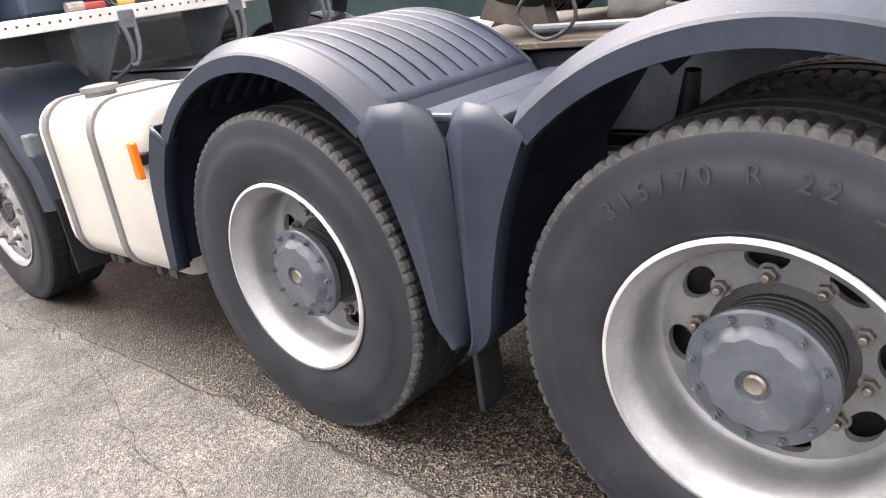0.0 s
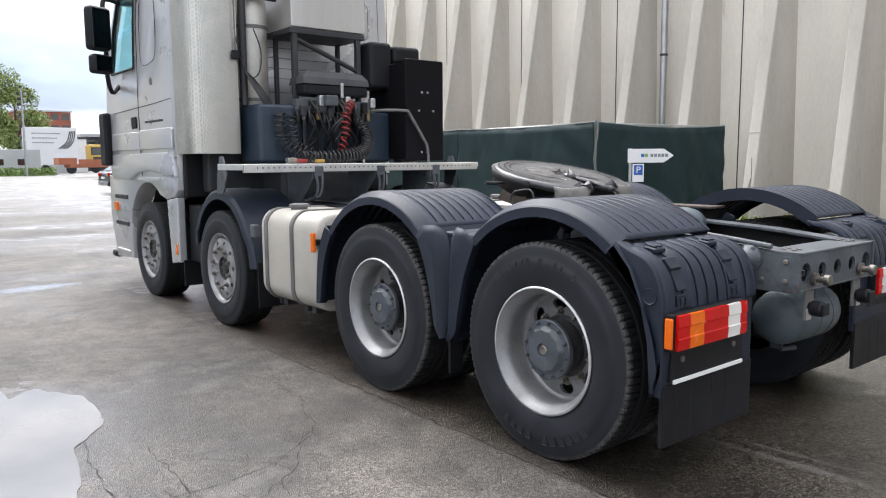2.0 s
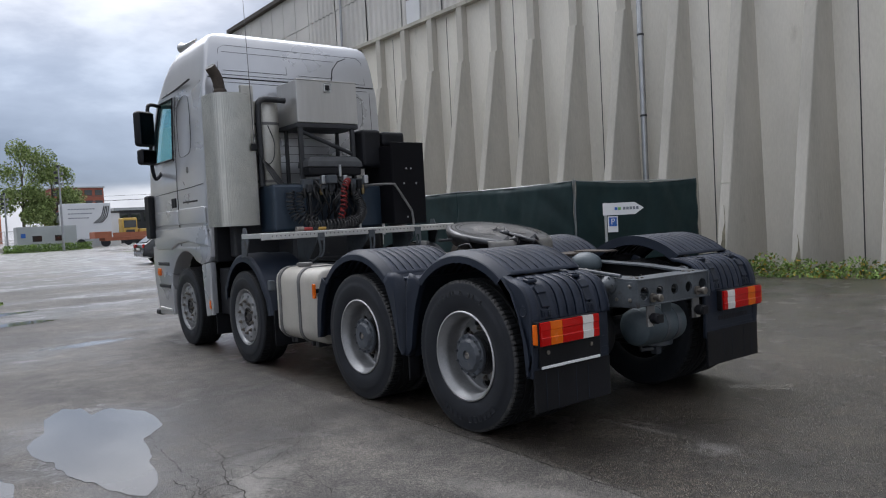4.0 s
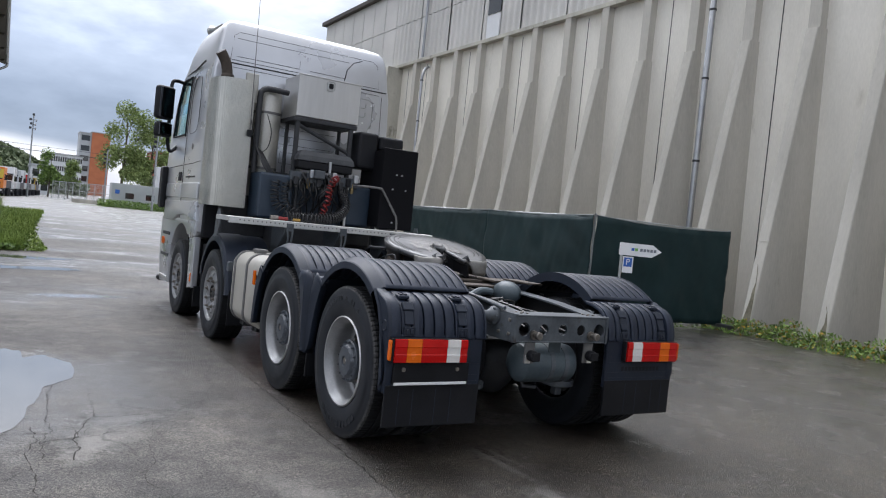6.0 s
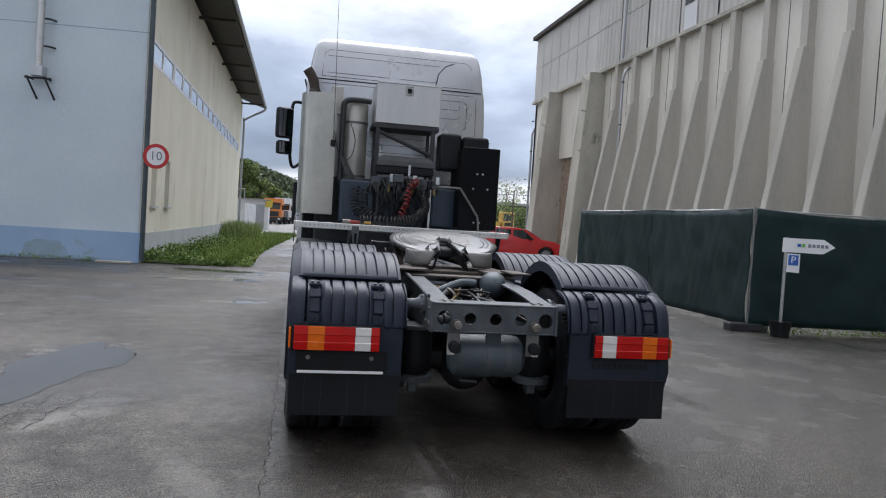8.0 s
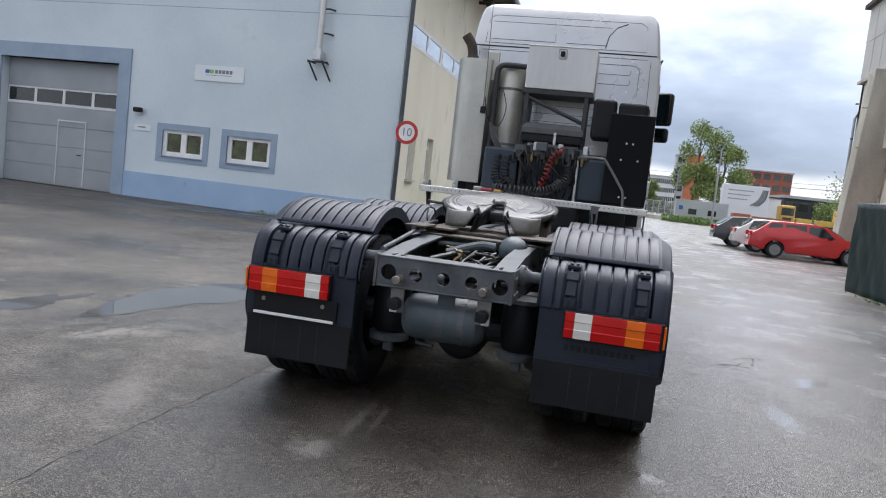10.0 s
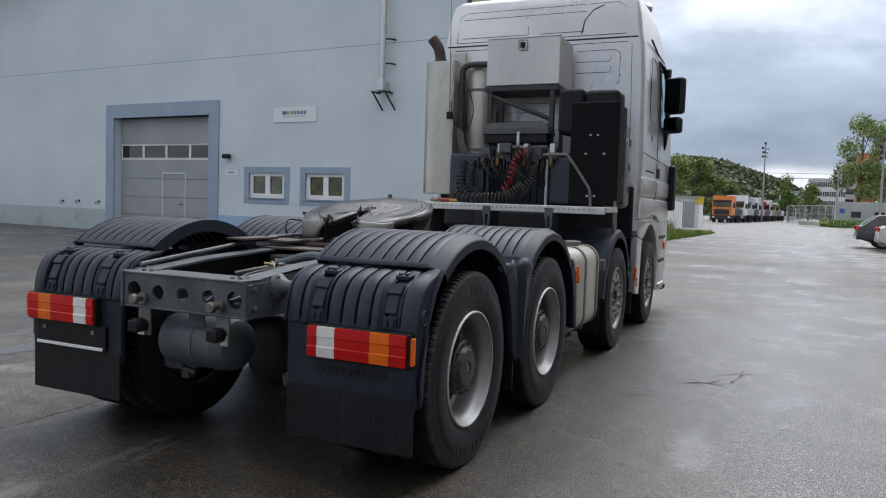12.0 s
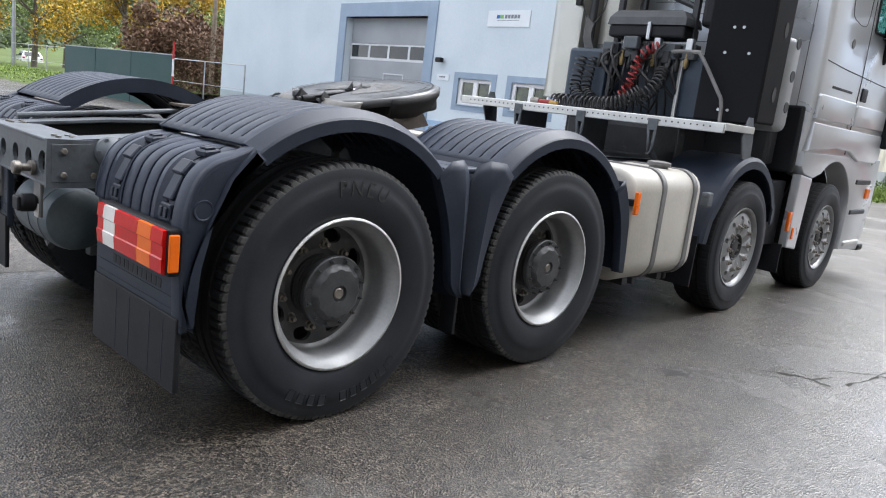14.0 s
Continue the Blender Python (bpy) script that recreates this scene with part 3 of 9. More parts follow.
M_FARGREY = surface("grey_far_wall", (0.34, 0.36, 0.37), (0.45, 0.47, 0.48), 0.4, (0.7, 0.85), 0, 0.05, 20)
M_RUSTBOX = surface("rust_orange_sheet", (0.27, 0.085, 0.045), (0.40, 0.14, 0.075), 1.5, (0.6, 0.75), 0, 0.1, 30)
M_SIGNBLUE = surface("sign_blue", (0.02, 0.10, 0.40), (0.03, 0.13, 0.46), 3, (0.3, 0.4), 0, 0, 40)
M_SIGNGREEN = surface("sign_green", (0.16, 0.40, 0.08), (0.20, 0.46, 0.10), 3, (0.3, 0.4), 0, 0, 40)
M_SIGNGREY = surface("sign_grey", (0.16, 0.18, 0.21), (0.22, 0.24, 0.27), 3, (0.4, 0.5), 0, 0, 40)
M_SIGNRED = surface("sign_red", (0.42, 0.018, 0.02), (0.55, 0.035, 0.035), 3, (0.35, 0.45), 0, 0, 40)


# ---- building helpers ----
def part(name, bm, material, parent=None, label="", smooth=False, place=None, flip=False, sharp=0.6):
    """Links a bmesh as one mesh object, under a thing or a part where one is given. flip: mirrored to the other side of the truck."""
    if flip:
        bmesh.ops.scale(bm, vec=(-1, 1, 1), verts=bm.verts)
        bmesh.ops.reverse_faces(bm, faces=bm.faces)
    me = bpy.data.meshes.new(name)
    bm.normal_update()
    if smooth:
        for f in bm.faces:
            f.smooth = True
        for ed in bm.edges:
            if len(ed.link_faces) == 2 and ed.calc_face_angle(0) > sharp:
                ed.smooth = False
    bm.to_mesh(me)
    bm.free()
    mats = material if isinstance(material, (list, tuple)) else [material]
    for m in mats:
        me.materials.append(m)
    ob = new(name, me)
    if parent is not None:
        ob.parent = parent
    if place is not None:
        ob.matrix_basis = place
    if label:
        ob["label"] = label
    return ob


def again(ob, parent=None, place=None):
    """One more object on the same mesh."""
    c = new(ob.name.split(".")[0], ob.data)
    c.parent = parent if parent is not None else ob.parent
    if place is not None:
        c.matrix_basis = place
    return c


def empty(name, place=None, parent=None):
    ob = new(name)
    ob.empty_display_size = 0.1
    if place is not None:
        ob.matrix_basis = place
    if parent is not None:
        ob.parent = parent
    return ob


def box(bm, x0, x1, y0, y1, z0, z1, bev=0.0, seg=2, mat=0):
    v = [bm.verts.new((x, y, z)) for x in (x0, x1) for y in (y0, y1) for z in (z0, z1)]
    fs = [bm.faces.new([v[i] for i in q]) for q in ((0, 1, 3, 2), (4, 6, 7, 5), (0, 4, 5, 1), (2, 3, 7, 6), (0, 2, 6, 4), (1, 5, 7, 3))]
    for f in fs:
        f.material_index = mat
    if bev:
        es = {e for f in fs for e in f.edges}
        bmesh.ops.bevel(bm, geom=list(es), offset=bev, segments=seg, affect="EDGES", profile=0.5)
    return bm


def cube(x0, x1, y0, y1, z0, z1, bev=0.0, seg=2):
    return box(bmesh.new(), x0, x1, y0, y1, z0, z1, bev, seg)


def prism(bm, poly, axis, a0, a1, bev=0.0, seg=2):
    """A polygon pushed along an axis; poly holds the two other coordinates in x, y, z order."""
    def p3(u, v, a):
        return {"x": (a, u, v), "y": (u, a, v), "z": (u, v, a)}[axis]
    lo = [bm.verts.new(p3(u, v, a0)) for u, v in poly]
    hi = [bm.verts.new(p3(u, v, a1)) for u, v in poly]
    k = len(poly)
    fs = [bm.faces.new(lo), bm.faces.new(hi[::-1])]
    for i in range(k):
        fs.append(bm.faces.new((lo[i], hi[i], hi[(i + 1) % k], lo[(i + 1) % k])))
    bmesh.ops.recalc_face_normals(bm, faces=fs)
    if bev:
        bmesh.ops.bevel(bm, geom=list({e for f in fs[:2] for e in f.edges}), offset=bev, segments=seg, affect="EDGES", profile=0.5)
    return bm


def lathe(bm, prof, n=48, axis="x", close=False, mat=0, at=(0, 0, 0)):
    """A profile of (radius, place along the axis), turned round it."""
    rings = []
    for r, a in prof:
        ring = []
        for i in range(n):
            c, s = math.cos(2 * math.pi * i / n) * r, math.sin(2 * math.pi * i / n) * r
            q = {"x": (a, c, s), "y": (s, a, c), "z": (c, s, a)}[axis]
            ring.append(bm.verts.new((q[0] + at[0], q[1] + at[1], q[2] + at[2])))
        rings.append(ring)
    fs = []
    pairs = list(zip(rings, rings[1:])) + ([(rings[-1], rings[0])] if close else [])
    for a, b in pairs:
        for i in range(n):
            fs.append(bm.faces.new((a[i], a[(i + 1) % n], b[(i + 1) % n], b[i])))
    if not close:
        for ring in (rings[0], rings[-1]):
            fs.append(bm.faces.new(ring))
    for f in fs:
        f.material_index = mat
    bmesh.ops.recalc_face_normals(bm, faces=fs)
    return bm


def spline(pts, k=6):
    out = []
    p = [Vector(q) for q in pts]
    for i in range(len(p) - 1):
        a, b, c, d = p[max(i - 1, 0)], p[i], p[i + 1], p[min(i + 2, len(p) - 1)]
        for j in range(k):
            t = j / k
            out.append(0.5 * ((2 * b) + (c - a) * t + (2 * a - 5 * b + 4 * c - d) * t * t + (3 * b - a - 3 * c + d) * t ** 3))
    out.append(p[-1])
    return out


def tube(bm, pts, r, n=10, cap=True, mat=0):
    """A round bar along a line; r is one radius or one for each point."""
    pts = [Vector(q) for q in pts]
    rs = r if isinstance(r, (list, tuple)) else [r] * len(pts)
    rings, up = [], None
    for i, q in enumerate(pts):
        d = (pts[min(i + 1, len(pts) - 1)] - pts[max(i - 1, 0)]).normalized()
        if up is None:
            up = Vector((0, 0, 1)) if abs(d.z) < 0.9 else Vector((1, 0, 0))
        s = d.cross(up).normalized()
        up = s.cross(d).normalized()
        rings.append([bm.verts.new(q + (s * math.cos(2 * math.pi * j / n) + up * math.sin(2 * math.pi * j / n)) * rs[i]) for j in range(n)])
    fs = []
    for a, b in zip(rings, rings[1:]):
        for j in range(n):
            fs.append(bm.faces.new((a[j], b[j], b[(j + 1) % n], a[(j + 1) % n])))
    if cap:
        fs += [bm.faces.new(rings[0]), bm.faces.new(rings[-1][::-1])]
    for f in fs:
        f.material_index = mat
    bmesh.ops.recalc_face_normals(bm, faces=fs)
    return bm


def bar(pts, r, n=10):
    return tube(bmesh.new(), pts, r, n)


def loft(bm, rings, cap=True, skip=()):
    """Rings of equal count joined by faces; skip leaves out faces (ring, point)."""
    vs = [[bm.verts.new(q) for q in ring] for ring in rings]
    k, fs = len(rings[0]), []
    for i in range(len(vs) - 1):
        for j in range(k):
            if (i, j) not in skip:
                fs.append(bm.faces.new((vs[i][j], vs[i][(j + 1) % k], vs[i + 1][(j + 1) % k], vs[i + 1][j])))
    if cap:
        fs += [bm.faces.new(vs[0][::-1]), bm.faces.new(vs[-1])]
    bmesh.ops.recalc_face_normals(bm, faces=fs)
    return bm


def sheet(bm, grid, mat=0):
    """A grid of points (rows of equal count) as faces."""
    vs = [[bm.verts.new(q) for q in row] for row in grid]
    for a, b in zip(vs, vs[1:]):
        for i in range(len(a) - 1):
            bm.faces.new((a[i], a[i + 1], b[i + 1], b[i])).material_index = mat
    return bm


def thick(ob, d, offset=-1.0):
    mod = ob.modifiers.new("thickness", "SOLIDIFY")
    mod.thickness, mod.offset = d, offset
    return ob


def letters(name, text, size, material, parent, m, depth=0.003):
    """Built-in font letters as a mesh, standing in the plane of m."""
    cu = bpy.data.curves.new(name, "FONT")
    cu.body, cu.size, cu.extrude = text, size, depth
    cu.align_x, cu.align_y, cu.resolution_u = "CENTER", "CENTER", 3
    tmp = bpy.data.objects.new(name, cu)
    me = bpy.data.meshes.new_from_object(tmp)
    bpy.data.objects.remove(tmp)
    me.materials.clear()
    me.materials.append(material)
    ob = new(name, me)
    ob.parent = parent
    ob.matrix_basis = m
    return ob


def coil(centre, r, turns, wire, ends=(), n=6, per=14):
    """A coiled hose round a centre line of points."""
    line = spline(centre, 10)
    total = turns * per
    pts = [Vector(q) for q in ends[:1]]
    for i in range(total + 1):
        u = i / total * (len(line) - 1)
        k = min(int(u), len(line) - 2)
        q = line[k].lerp(line[k + 1], u - k)
        d = (line[k + 1] - line[k]).normalized()
        s = d.cross(Vector((0, 0, 1)) if abs(d.z) < 0.9 else Vector((1, 0, 0))).normalized()
        up = s.cross(d)
        a = 2 * math.pi * i / per
        pts.append(q + (s * math.cos(a) + up * math.sin(a)) * r)
    pts += [Vector(q) for q in ends[1:]]
    return bar(pts, wire, n)


def leaves(bm, where, count, size, rng, squash=0.6):
    """Scatters small leaf blades; where(rng) gives a place."""
    for _ in range(count):
        q = Vector(where(rng))
        s = size * rng.uniform(0.6, 1.4)
        a, b = rng.uniform(0, 2 * math.pi), rng.uniform(-1.1, 1.1)
        u = Vector((math.cos(a) * math.cos(b), math.sin(a) * math.cos(b), math.sin(b)))
        w = u.cross(Vector((rng.uniform(-1, 1), rng.uniform(-1, 1), rng.uniform(0.2, 1)))).normalized() * squash
        vs = [bm.verts.new(q + u * s), bm.verts.new(q + w * s * 0.6), bm.verts.new(q - u * s * 0.7), bm.verts.new(q - w * s * 0.6)]
        bm.faces.new(vs)
    return bm


# ---- ground ----
bm = bmesh.new()
edge = [-600, -120, -60, -30, -12, -6, 0, 6, 12, 30, 60, 120, 700]
sheet(bm, [[(x, y, 0.0) for x in edge] for y in edge])
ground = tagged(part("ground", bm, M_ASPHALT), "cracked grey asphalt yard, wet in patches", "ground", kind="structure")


def blob(cx, cy, rx, ry, z, seed, rough=0.35, n=150, turn=0.0):
    """An irregular flat patch."""
    bm = bmesh.new()
    vs = []
    for i in range(n):
        a = 2 * math.pi * i / n
        k = 1 + rough * (noise.noise((math.cos(a) * 1.3 + seed * 7.1, math.sin(a) * 1.3, seed)) * 1.1
                         + 0.4 * noise.noise((math.cos(a) * 4 + seed, math.sin(a) * 4, seed * 3.3))
                         + 0.12 * noise.noise((math.cos(a) * 9 + seed, math.sin(a) * 9, seed * 1.7)))
        x, y = math.cos(a) * rx * k, math.sin(a) * ry * k
        c, s = math.cos(turn), math.sin(turn)
        vs.append(bm.verts.new((cx + x * c - y * s, cy + x * s + y * c, z)))
    bm.faces.new(vs)
    return bm


for cx, cy, rx, ry, sd, rg, tn in ((-3.14, 1.80, 0.40, 1.10, 2, 0.42, -0.12), (-2.75, 10.6, 0.9, 0.30, 8, 0.5, 0.05),
                                   (-2.9, 12.9, 1.0, 0.35, 3, 0.5, -0.2), (-3.85, 0.6, 0.16, 0.55, 9, 0.5, 0.0)):
    tagged(part("puddle", blob(cx, cy, rx, ry, 0.003, sd, rg, turn=tn), M_WATER), "shallow rain puddle mirroring the sky on the asphalt", "puddle", "puddles", kind="structure")

M_TAR = surface("dark_tar_patch", (0.012, 0.012, 0.012), (0.03, 0.03, 0.03), 8, (0.35, 0.55), 0, 0.5, 60)
for cx, cy, rx, ry, sd, tn in ((1.71, 1.95, 0.085, 0.045, 12, 0.9),):
    tagged(part("stain", blob(cx, cy, rx, ry, 0.0025, sd, 0.7, turn=tn), M_TAR), "small dark tar patch in the asphalt", "stain", "stains", kind="structure")


def crack(pts, width, seed, branches=0):
    """An open crack in the asphalt: a ragged dark ribbon along a line, with short side branches."""
    rng = random.Random(seed)
    bm = bmesh.new()

    def ribbon(line, w0, w1):
        prev = None
        for i, q in enumerate(line):
            d = line[min(i + 1, len(line) - 1)] - line[max(i - 1, 0)]
            s = Vector((-d.y, d.x, 0)).normalized()
            u = i / (len(line) - 1)
            w = (w0 + (w1 - w0) * u) * rng.uniform(0.15, 1.2) * 0.3
            row = (bm.verts.new(q + s * w + Vector((0, 0, 0.0022))), bm.verts.new(q - s * w + Vector((0, 0, 0.0022))))
            if prev:
                bm.faces.new((prev[0], prev[1], row[1], row[0]))
            prev = row

    def ragged(a, b, amp):
        k = max(4, int((b - a).length / 0.035))
        d = b - a
        s = Vector((-d.y, d.x, 0)).normalized()
        o = rng.uniform(0, 90)
        out = []
        for i in range(k + 1):
            u = i / k
            taper = min(1.0, u * 6, (1 - u) * 6)
            out.append(a + d * u + s * taper * amp * (noise.noise((o + u * d.length * 3.1, 0, seed)) + 0.5 * noise.noise((o + u * d.length * 13, 5, seed))))
        return out

    pts = [Vector((x, y, 0)) for x, y in pts]
    line = []
    for a, b in zip(pts, pts[1:]):
        line += ragged(a, b, 0.06)[(1 if line else 0):]
    ribbon(line, width, width * 0.7)
    for _ in range(branches):
        a = rng.choice(line[2:-2])
        ang = rng.uniform(0, 6.28)
        ln = rng.uniform(0.18, 0.5)
        ribbon(ragged(a, a + Vector((math.cos(ang), math.sin(ang), 0)) * ln, 0.05), width * 0.7, width * 0.2)
    return tagged(part("crack", bm, M_CRACK), "thin open crack in the old asphalt", "crack", "asphalt cracks", kind="structure")


M_CRACK = surface("crack_dirt", (0.018, 0.017, 0.015), (0.045, 0.041, 0.036), 12, (0.7, 0.9), 0, 0.4, 60, 0.2)
CRACKS = [([(-1.36, 9.0), (-1.31, 2.2)], 0.012, 0), ([(-1.31, 2.2), (-1.31, -0.2), (-1.33, -1.6), (-1.38, -3.6)], 0.016, 2),
          ([(-3.00, 0.50), (-3.02, -0.24), (-3.00, -0.70), (-3.10, -1.9)], 0.014, 3), ([(-2.99, 0.14), (-2.62, 0.28), (-2.28, 0.53), (-1.93, 0.92)], 0.012, 5),
          ([(-2.72, 0.66), (-2.21, 0.71), (-2.00, 0.88), (-1.81, 1.05)], 0.010, 5), ([(-1.81, 1.05), (-1.60, 1.9), (-1.39, 2.70)], 0.007, 3),
          ([(-2.96, -0.12), (-2.89, 0.87), (-2.83, 1.98), (-2.89, 3.21)], 0.010, 3), ([(-5.54, 8.56), (-4.27, 7.24), (-3.02, 6.54)], 0.03, 2),
          ([(1.20, 5.52), (2.1, 5.25), (3.40, 4.76), (5.2, 4.2)], 0.022, 1), ([(2.02, 2.56), (2.29, 2.62)], 0.050, 2), ([(2.34, 2.74), (2.41, 3.29)], 0.045, 2),
          ([(-2.81, -0.18), (-2.77, 0.30), (-2.63, 0.67), (-2.60, 1.3)], 0.016, 2), ([(-2.2, -1.6), (-2.5, -0.6), (-2.28, 0.53)], 0.008, 4), ([(-2.4, 1.4), (-2.05, 1.75), (-1.5, 1.9)], 0.006, 3)]
for k, (pts, w, br) in enumerate(CRACKS):
    crack(pts, w, 200 + k, br)


# ---- concrete hall ----
hall = tagged(empty("hall"), "tall grey concrete hall with sloping buttress ribs and corrugated upper cladding", "building", kind="structure")
HX, Y_NEAR, Y_FAR = 11.42, -26.0, 34.4
part("wall", cube(HX, HX + 0.35, Y_NEAR, 24.6, -0.2, 8.3), M_CONCRETE, hall)
part("wall", cube(HX, HX + 0.35, 31.2, Y_FAR, -0.2, 8.3), M_CONCRETE, hall)
part("wall", cube(HX + 0.02, HX + 0.35, 24.6, 31.2, 5.0, 8.3), M_CONCRETE, hall)
part("wall", cube(HX + 0.0, HX + 30, Y_FAR - 0.3, Y_FAR, -0.2, 11.9), M_CONC_DARK, hall)


def rib_front(z):
    """How far out the sloping front of a rib stands at a height."""
    return 11.12 - 1.17 * (6.5 - z) / 6.7


def rib(y):
    """A flat pilaster up to the drip rail and, in front of it below the shoulder, a buttress that slopes out to the ground."""
    bm = bmesh.new()
    box(bm, 11.20, HX + 0.05, y - 0.13, y + 0.15, -0.2, 8.3)
    rows = []
    for z in (-0.2, 1.0, 1.9, 3.4, 5.0, 6.2, 6.5):
        k = (6.5 - z) / 6.7
        xf = rib_front(z)
        y0, y1 = y - 0.145 + 0.02 * k, y + 0.145 - 0.05 * k
        d = HX + 0.04 - xf
        rows.append([(HX + 0.04, y0 - 0.03 - 0.16 * k, z), (HX + 0.04 - d * 0.22, y0 - 0.012 - 0.07 * k, z), (xf + 0.02, y0, z), (xf, y0 + 0.018, z), (xf, y1 - 0.018, z), (xf + 0.02, y1, z),
                     (xf + d * 0.6, y1 + 0.10 * k, z), (HX + 0.04, y1 + 0.03 + 0.30 * k, z)])
    loft(bm, rows)
    return bm


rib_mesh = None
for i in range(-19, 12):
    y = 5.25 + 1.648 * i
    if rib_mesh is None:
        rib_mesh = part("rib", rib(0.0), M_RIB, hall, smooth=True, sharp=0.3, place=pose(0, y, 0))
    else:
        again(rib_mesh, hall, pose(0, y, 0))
# dark joints between the cast panels and one casting line low on each rib
jm = part("joint", cube(HX - 0.006, HX + 0.01, -0.012, 0.012, 0.0, 8.2), M_CAB_LINE, hall, place=pose(0, 5.25 + 1.648 * 11 + 0.95, 0))
for i in range(-18, 11, 2):
    again(jm, hall, pose(0, 5.25 + 1.648 * i + 0.95, 0))
sm = part("seam", cube(10.305, 10.75, -0.148, 0.105, 0, 0.012), M_CONC_DARK, hall, place=pose(0, 5.25, 1.88))
for i in range(-6, 12):
    if i:
        again(sm, hall, pose(0, 5.25 + 1.648 * i, 1.86 + 0.05 * math.sin(i * 2.1)))
for y, hgt in ((5.25, 1.5), (3.602, 0.85), (8.546, 0.5)):
    bm = bmesh.new()
    rows = []
    for k in range(9):
        z = -0.1 + hgt * k / 8
        xf = rib_front(z) - 0.006
        wob = 0.05 * noise.noise((k * 0.9, y, 0))
        e0 = y - 0.118 + 0.10 * (k / 8) ** 2 * (1 + wob * 6)
        e1 = max(e0 + 0.012, y + 0.075 + wob - 0.16 * (k / 8))
        rows.append([(xf, e0, z), (xf, e1, z), (xf + 0.012, e1 - 0.004, z), (xf + 0.012, e0 + 0.004, z)])
    part("moss", loft(bm, rows), M_MOSS, hall, "dark moss at the rib's foot")
# a plain low hall closes the yard behind; unseen, added for darker reflections
tagged(part("far_hall", cube(-70, 8, -52, -46, -0.2, 6.5), M_CONC_DARK), "unseen plain grey hall added across the yard for darker reflections", "building", kind="structure")
# two broad piers beside the boarded doorway
for y0, lab in ((24.95, "pier"), (30.2, "pier")):
    bm = bmesh.new()
    rows = []
    for z in (-0.2, 2.0, 4.0, 6.5, 7.9, 8.3):
        k = max(0.0, (7.9 - z) / 8.1)
        xf = 10.72 - 0.55 * k
        rows.append([(HX + 0.3, y0, z), (xf, y0, z), (xf - (0.02 if z < 8 else -0.15), y0 + 0.05, z), (xf, y0 + 0.95, z), (HX + 0.3, y0 + 0.95, z)])
    part("pier", loft(bm, rows), M_CONC_DARK, hall, "broad weathered concrete pier")
    for zc in (2.6, 4.9, 6.6):
        part("seam", cube(10.4, HX, y0 - 0.012, y0 + 0.01, zc, zc + 0.06), M_CONC_DARK, hall)
for k in range(16):
    part("board", cube(HX + 0.22, HX + 0.26, 25.9, 30.2, 0.02 + 0.31 * k, 0.02 + 0.31 * k + 0.295), M_OLD_WOOD, hall, "" if k else "weathered timber door boards")
# upper cladding: corrugated sheets in two rows above a drip rail
part("drip_rail", cube(HX - 0.24, HX + 0.1, Y_NEAR, Y_FAR, 8.3, 8.42), M_CONC_DARK, hall)
for row, (z0, z1) in enumerate(((8.42, 10.2), (10.22, 11.85))):
    y = Y_FAR
    k = 0
    while y > Y_NEAR:
        y1 = max(Y_NEAR, y - (0.62 if y > 26 else 2.4))
        bm = bmesh.new()
        flat_sheet = y > 26
        steps = 2 if flat_sheet else int((y - y1) / 0.09)
        grid = []
        for z in (z0, z1):
            grid.append([(HX - 0.12 - (0 if flat_sheet else 0.05 * (j // 2 % 2)) - 0.010 * (row + k % 2), y - 0.01 - (y - y1 - 0.02) * j / steps, z) for j in range(steps + 1)])
        ob = part("cladding_sheet", sheet(bm, grid), M_CLADDING, hall, "" if k or row else "grey corrugated wall cladding")
        thick(ob, 0.02)
        y, k = y1, k + 1
part("roof_edge", cube(HX - 0.35, HX + 0.1, Y_NEAR, Y_FAR + 0.25, 11.85, 12.05, 0.02), M_DARK_WOOD, hall)
bm = bmesh.new()
prism(bm, [(HX - 0.35, 12.05), (HX + 15, 15.2), (HX + 30, 12.05)], "y", Y_NEAR, Y_FAR + 0.2)
part("roof", bm, M_FARGREY, hall)
part("wall", cube(HX, HX + 30, Y_NEAR, Y_NEAR + 0.3, -0.2, 12.0), M_CONC_DARK, hall)
for z0, z1, m in ((8.45, 9.25, M_FARWHITE), (9.3, 10.15, M_DARKGLASS), (10.2, 11.2, M_FARGREY)):
    part("skylight_pane", cube(HX - 0.19, HX - 0.15, 17.35, 18.15, z0, z1), m, hall)
for px, py, z1, rr in ((11.15, 7.95, 8.4, 0.075), (11.05, 22.35, 7.9, 0.055), (11.36, 34.55, 7.0, 0.06)):
    pipe = part("downpipe", bar([(px, py, 0.0), (px, py, z1 - 0.3), (px + 0.12, py + 0.05, z1), (px + 0.3, py + 0.1, z1 + 0.15)], rr, 14), M_ZINC, hall, "grey downpipe clipped to the wall", smooth=True)
    for zc in (0.9, 3.72, 5.73, 7.4):
        bm = bmesh.new()
        lathe(bm, [(rr + 0.012, zc), (rr + 0.012, zc + 0.05)], 16, "z", at=(px, py, 0))
        part("clip", bm, M_DARKSTEEL, pipe)
part("downpipe", bar([(11.1, 22.6, 8.42), (11.05, 22.45, 11.9)], 0.055, 12), M_ZINC, hall, smooth=True)

# ---- workshop: pale blue front, beige side ----
shop = tagged(empty("workshop_building"), "pale blue rendered workshop front with a beige long side and dark eaves", "building", kind="structure")
S0 = Vector((-4.98, 14.2, 0))
SDIR = Vector((-1, 0.07, 0)).normalized()
SIN = Vector((0.07, 1, 0)).normalized()
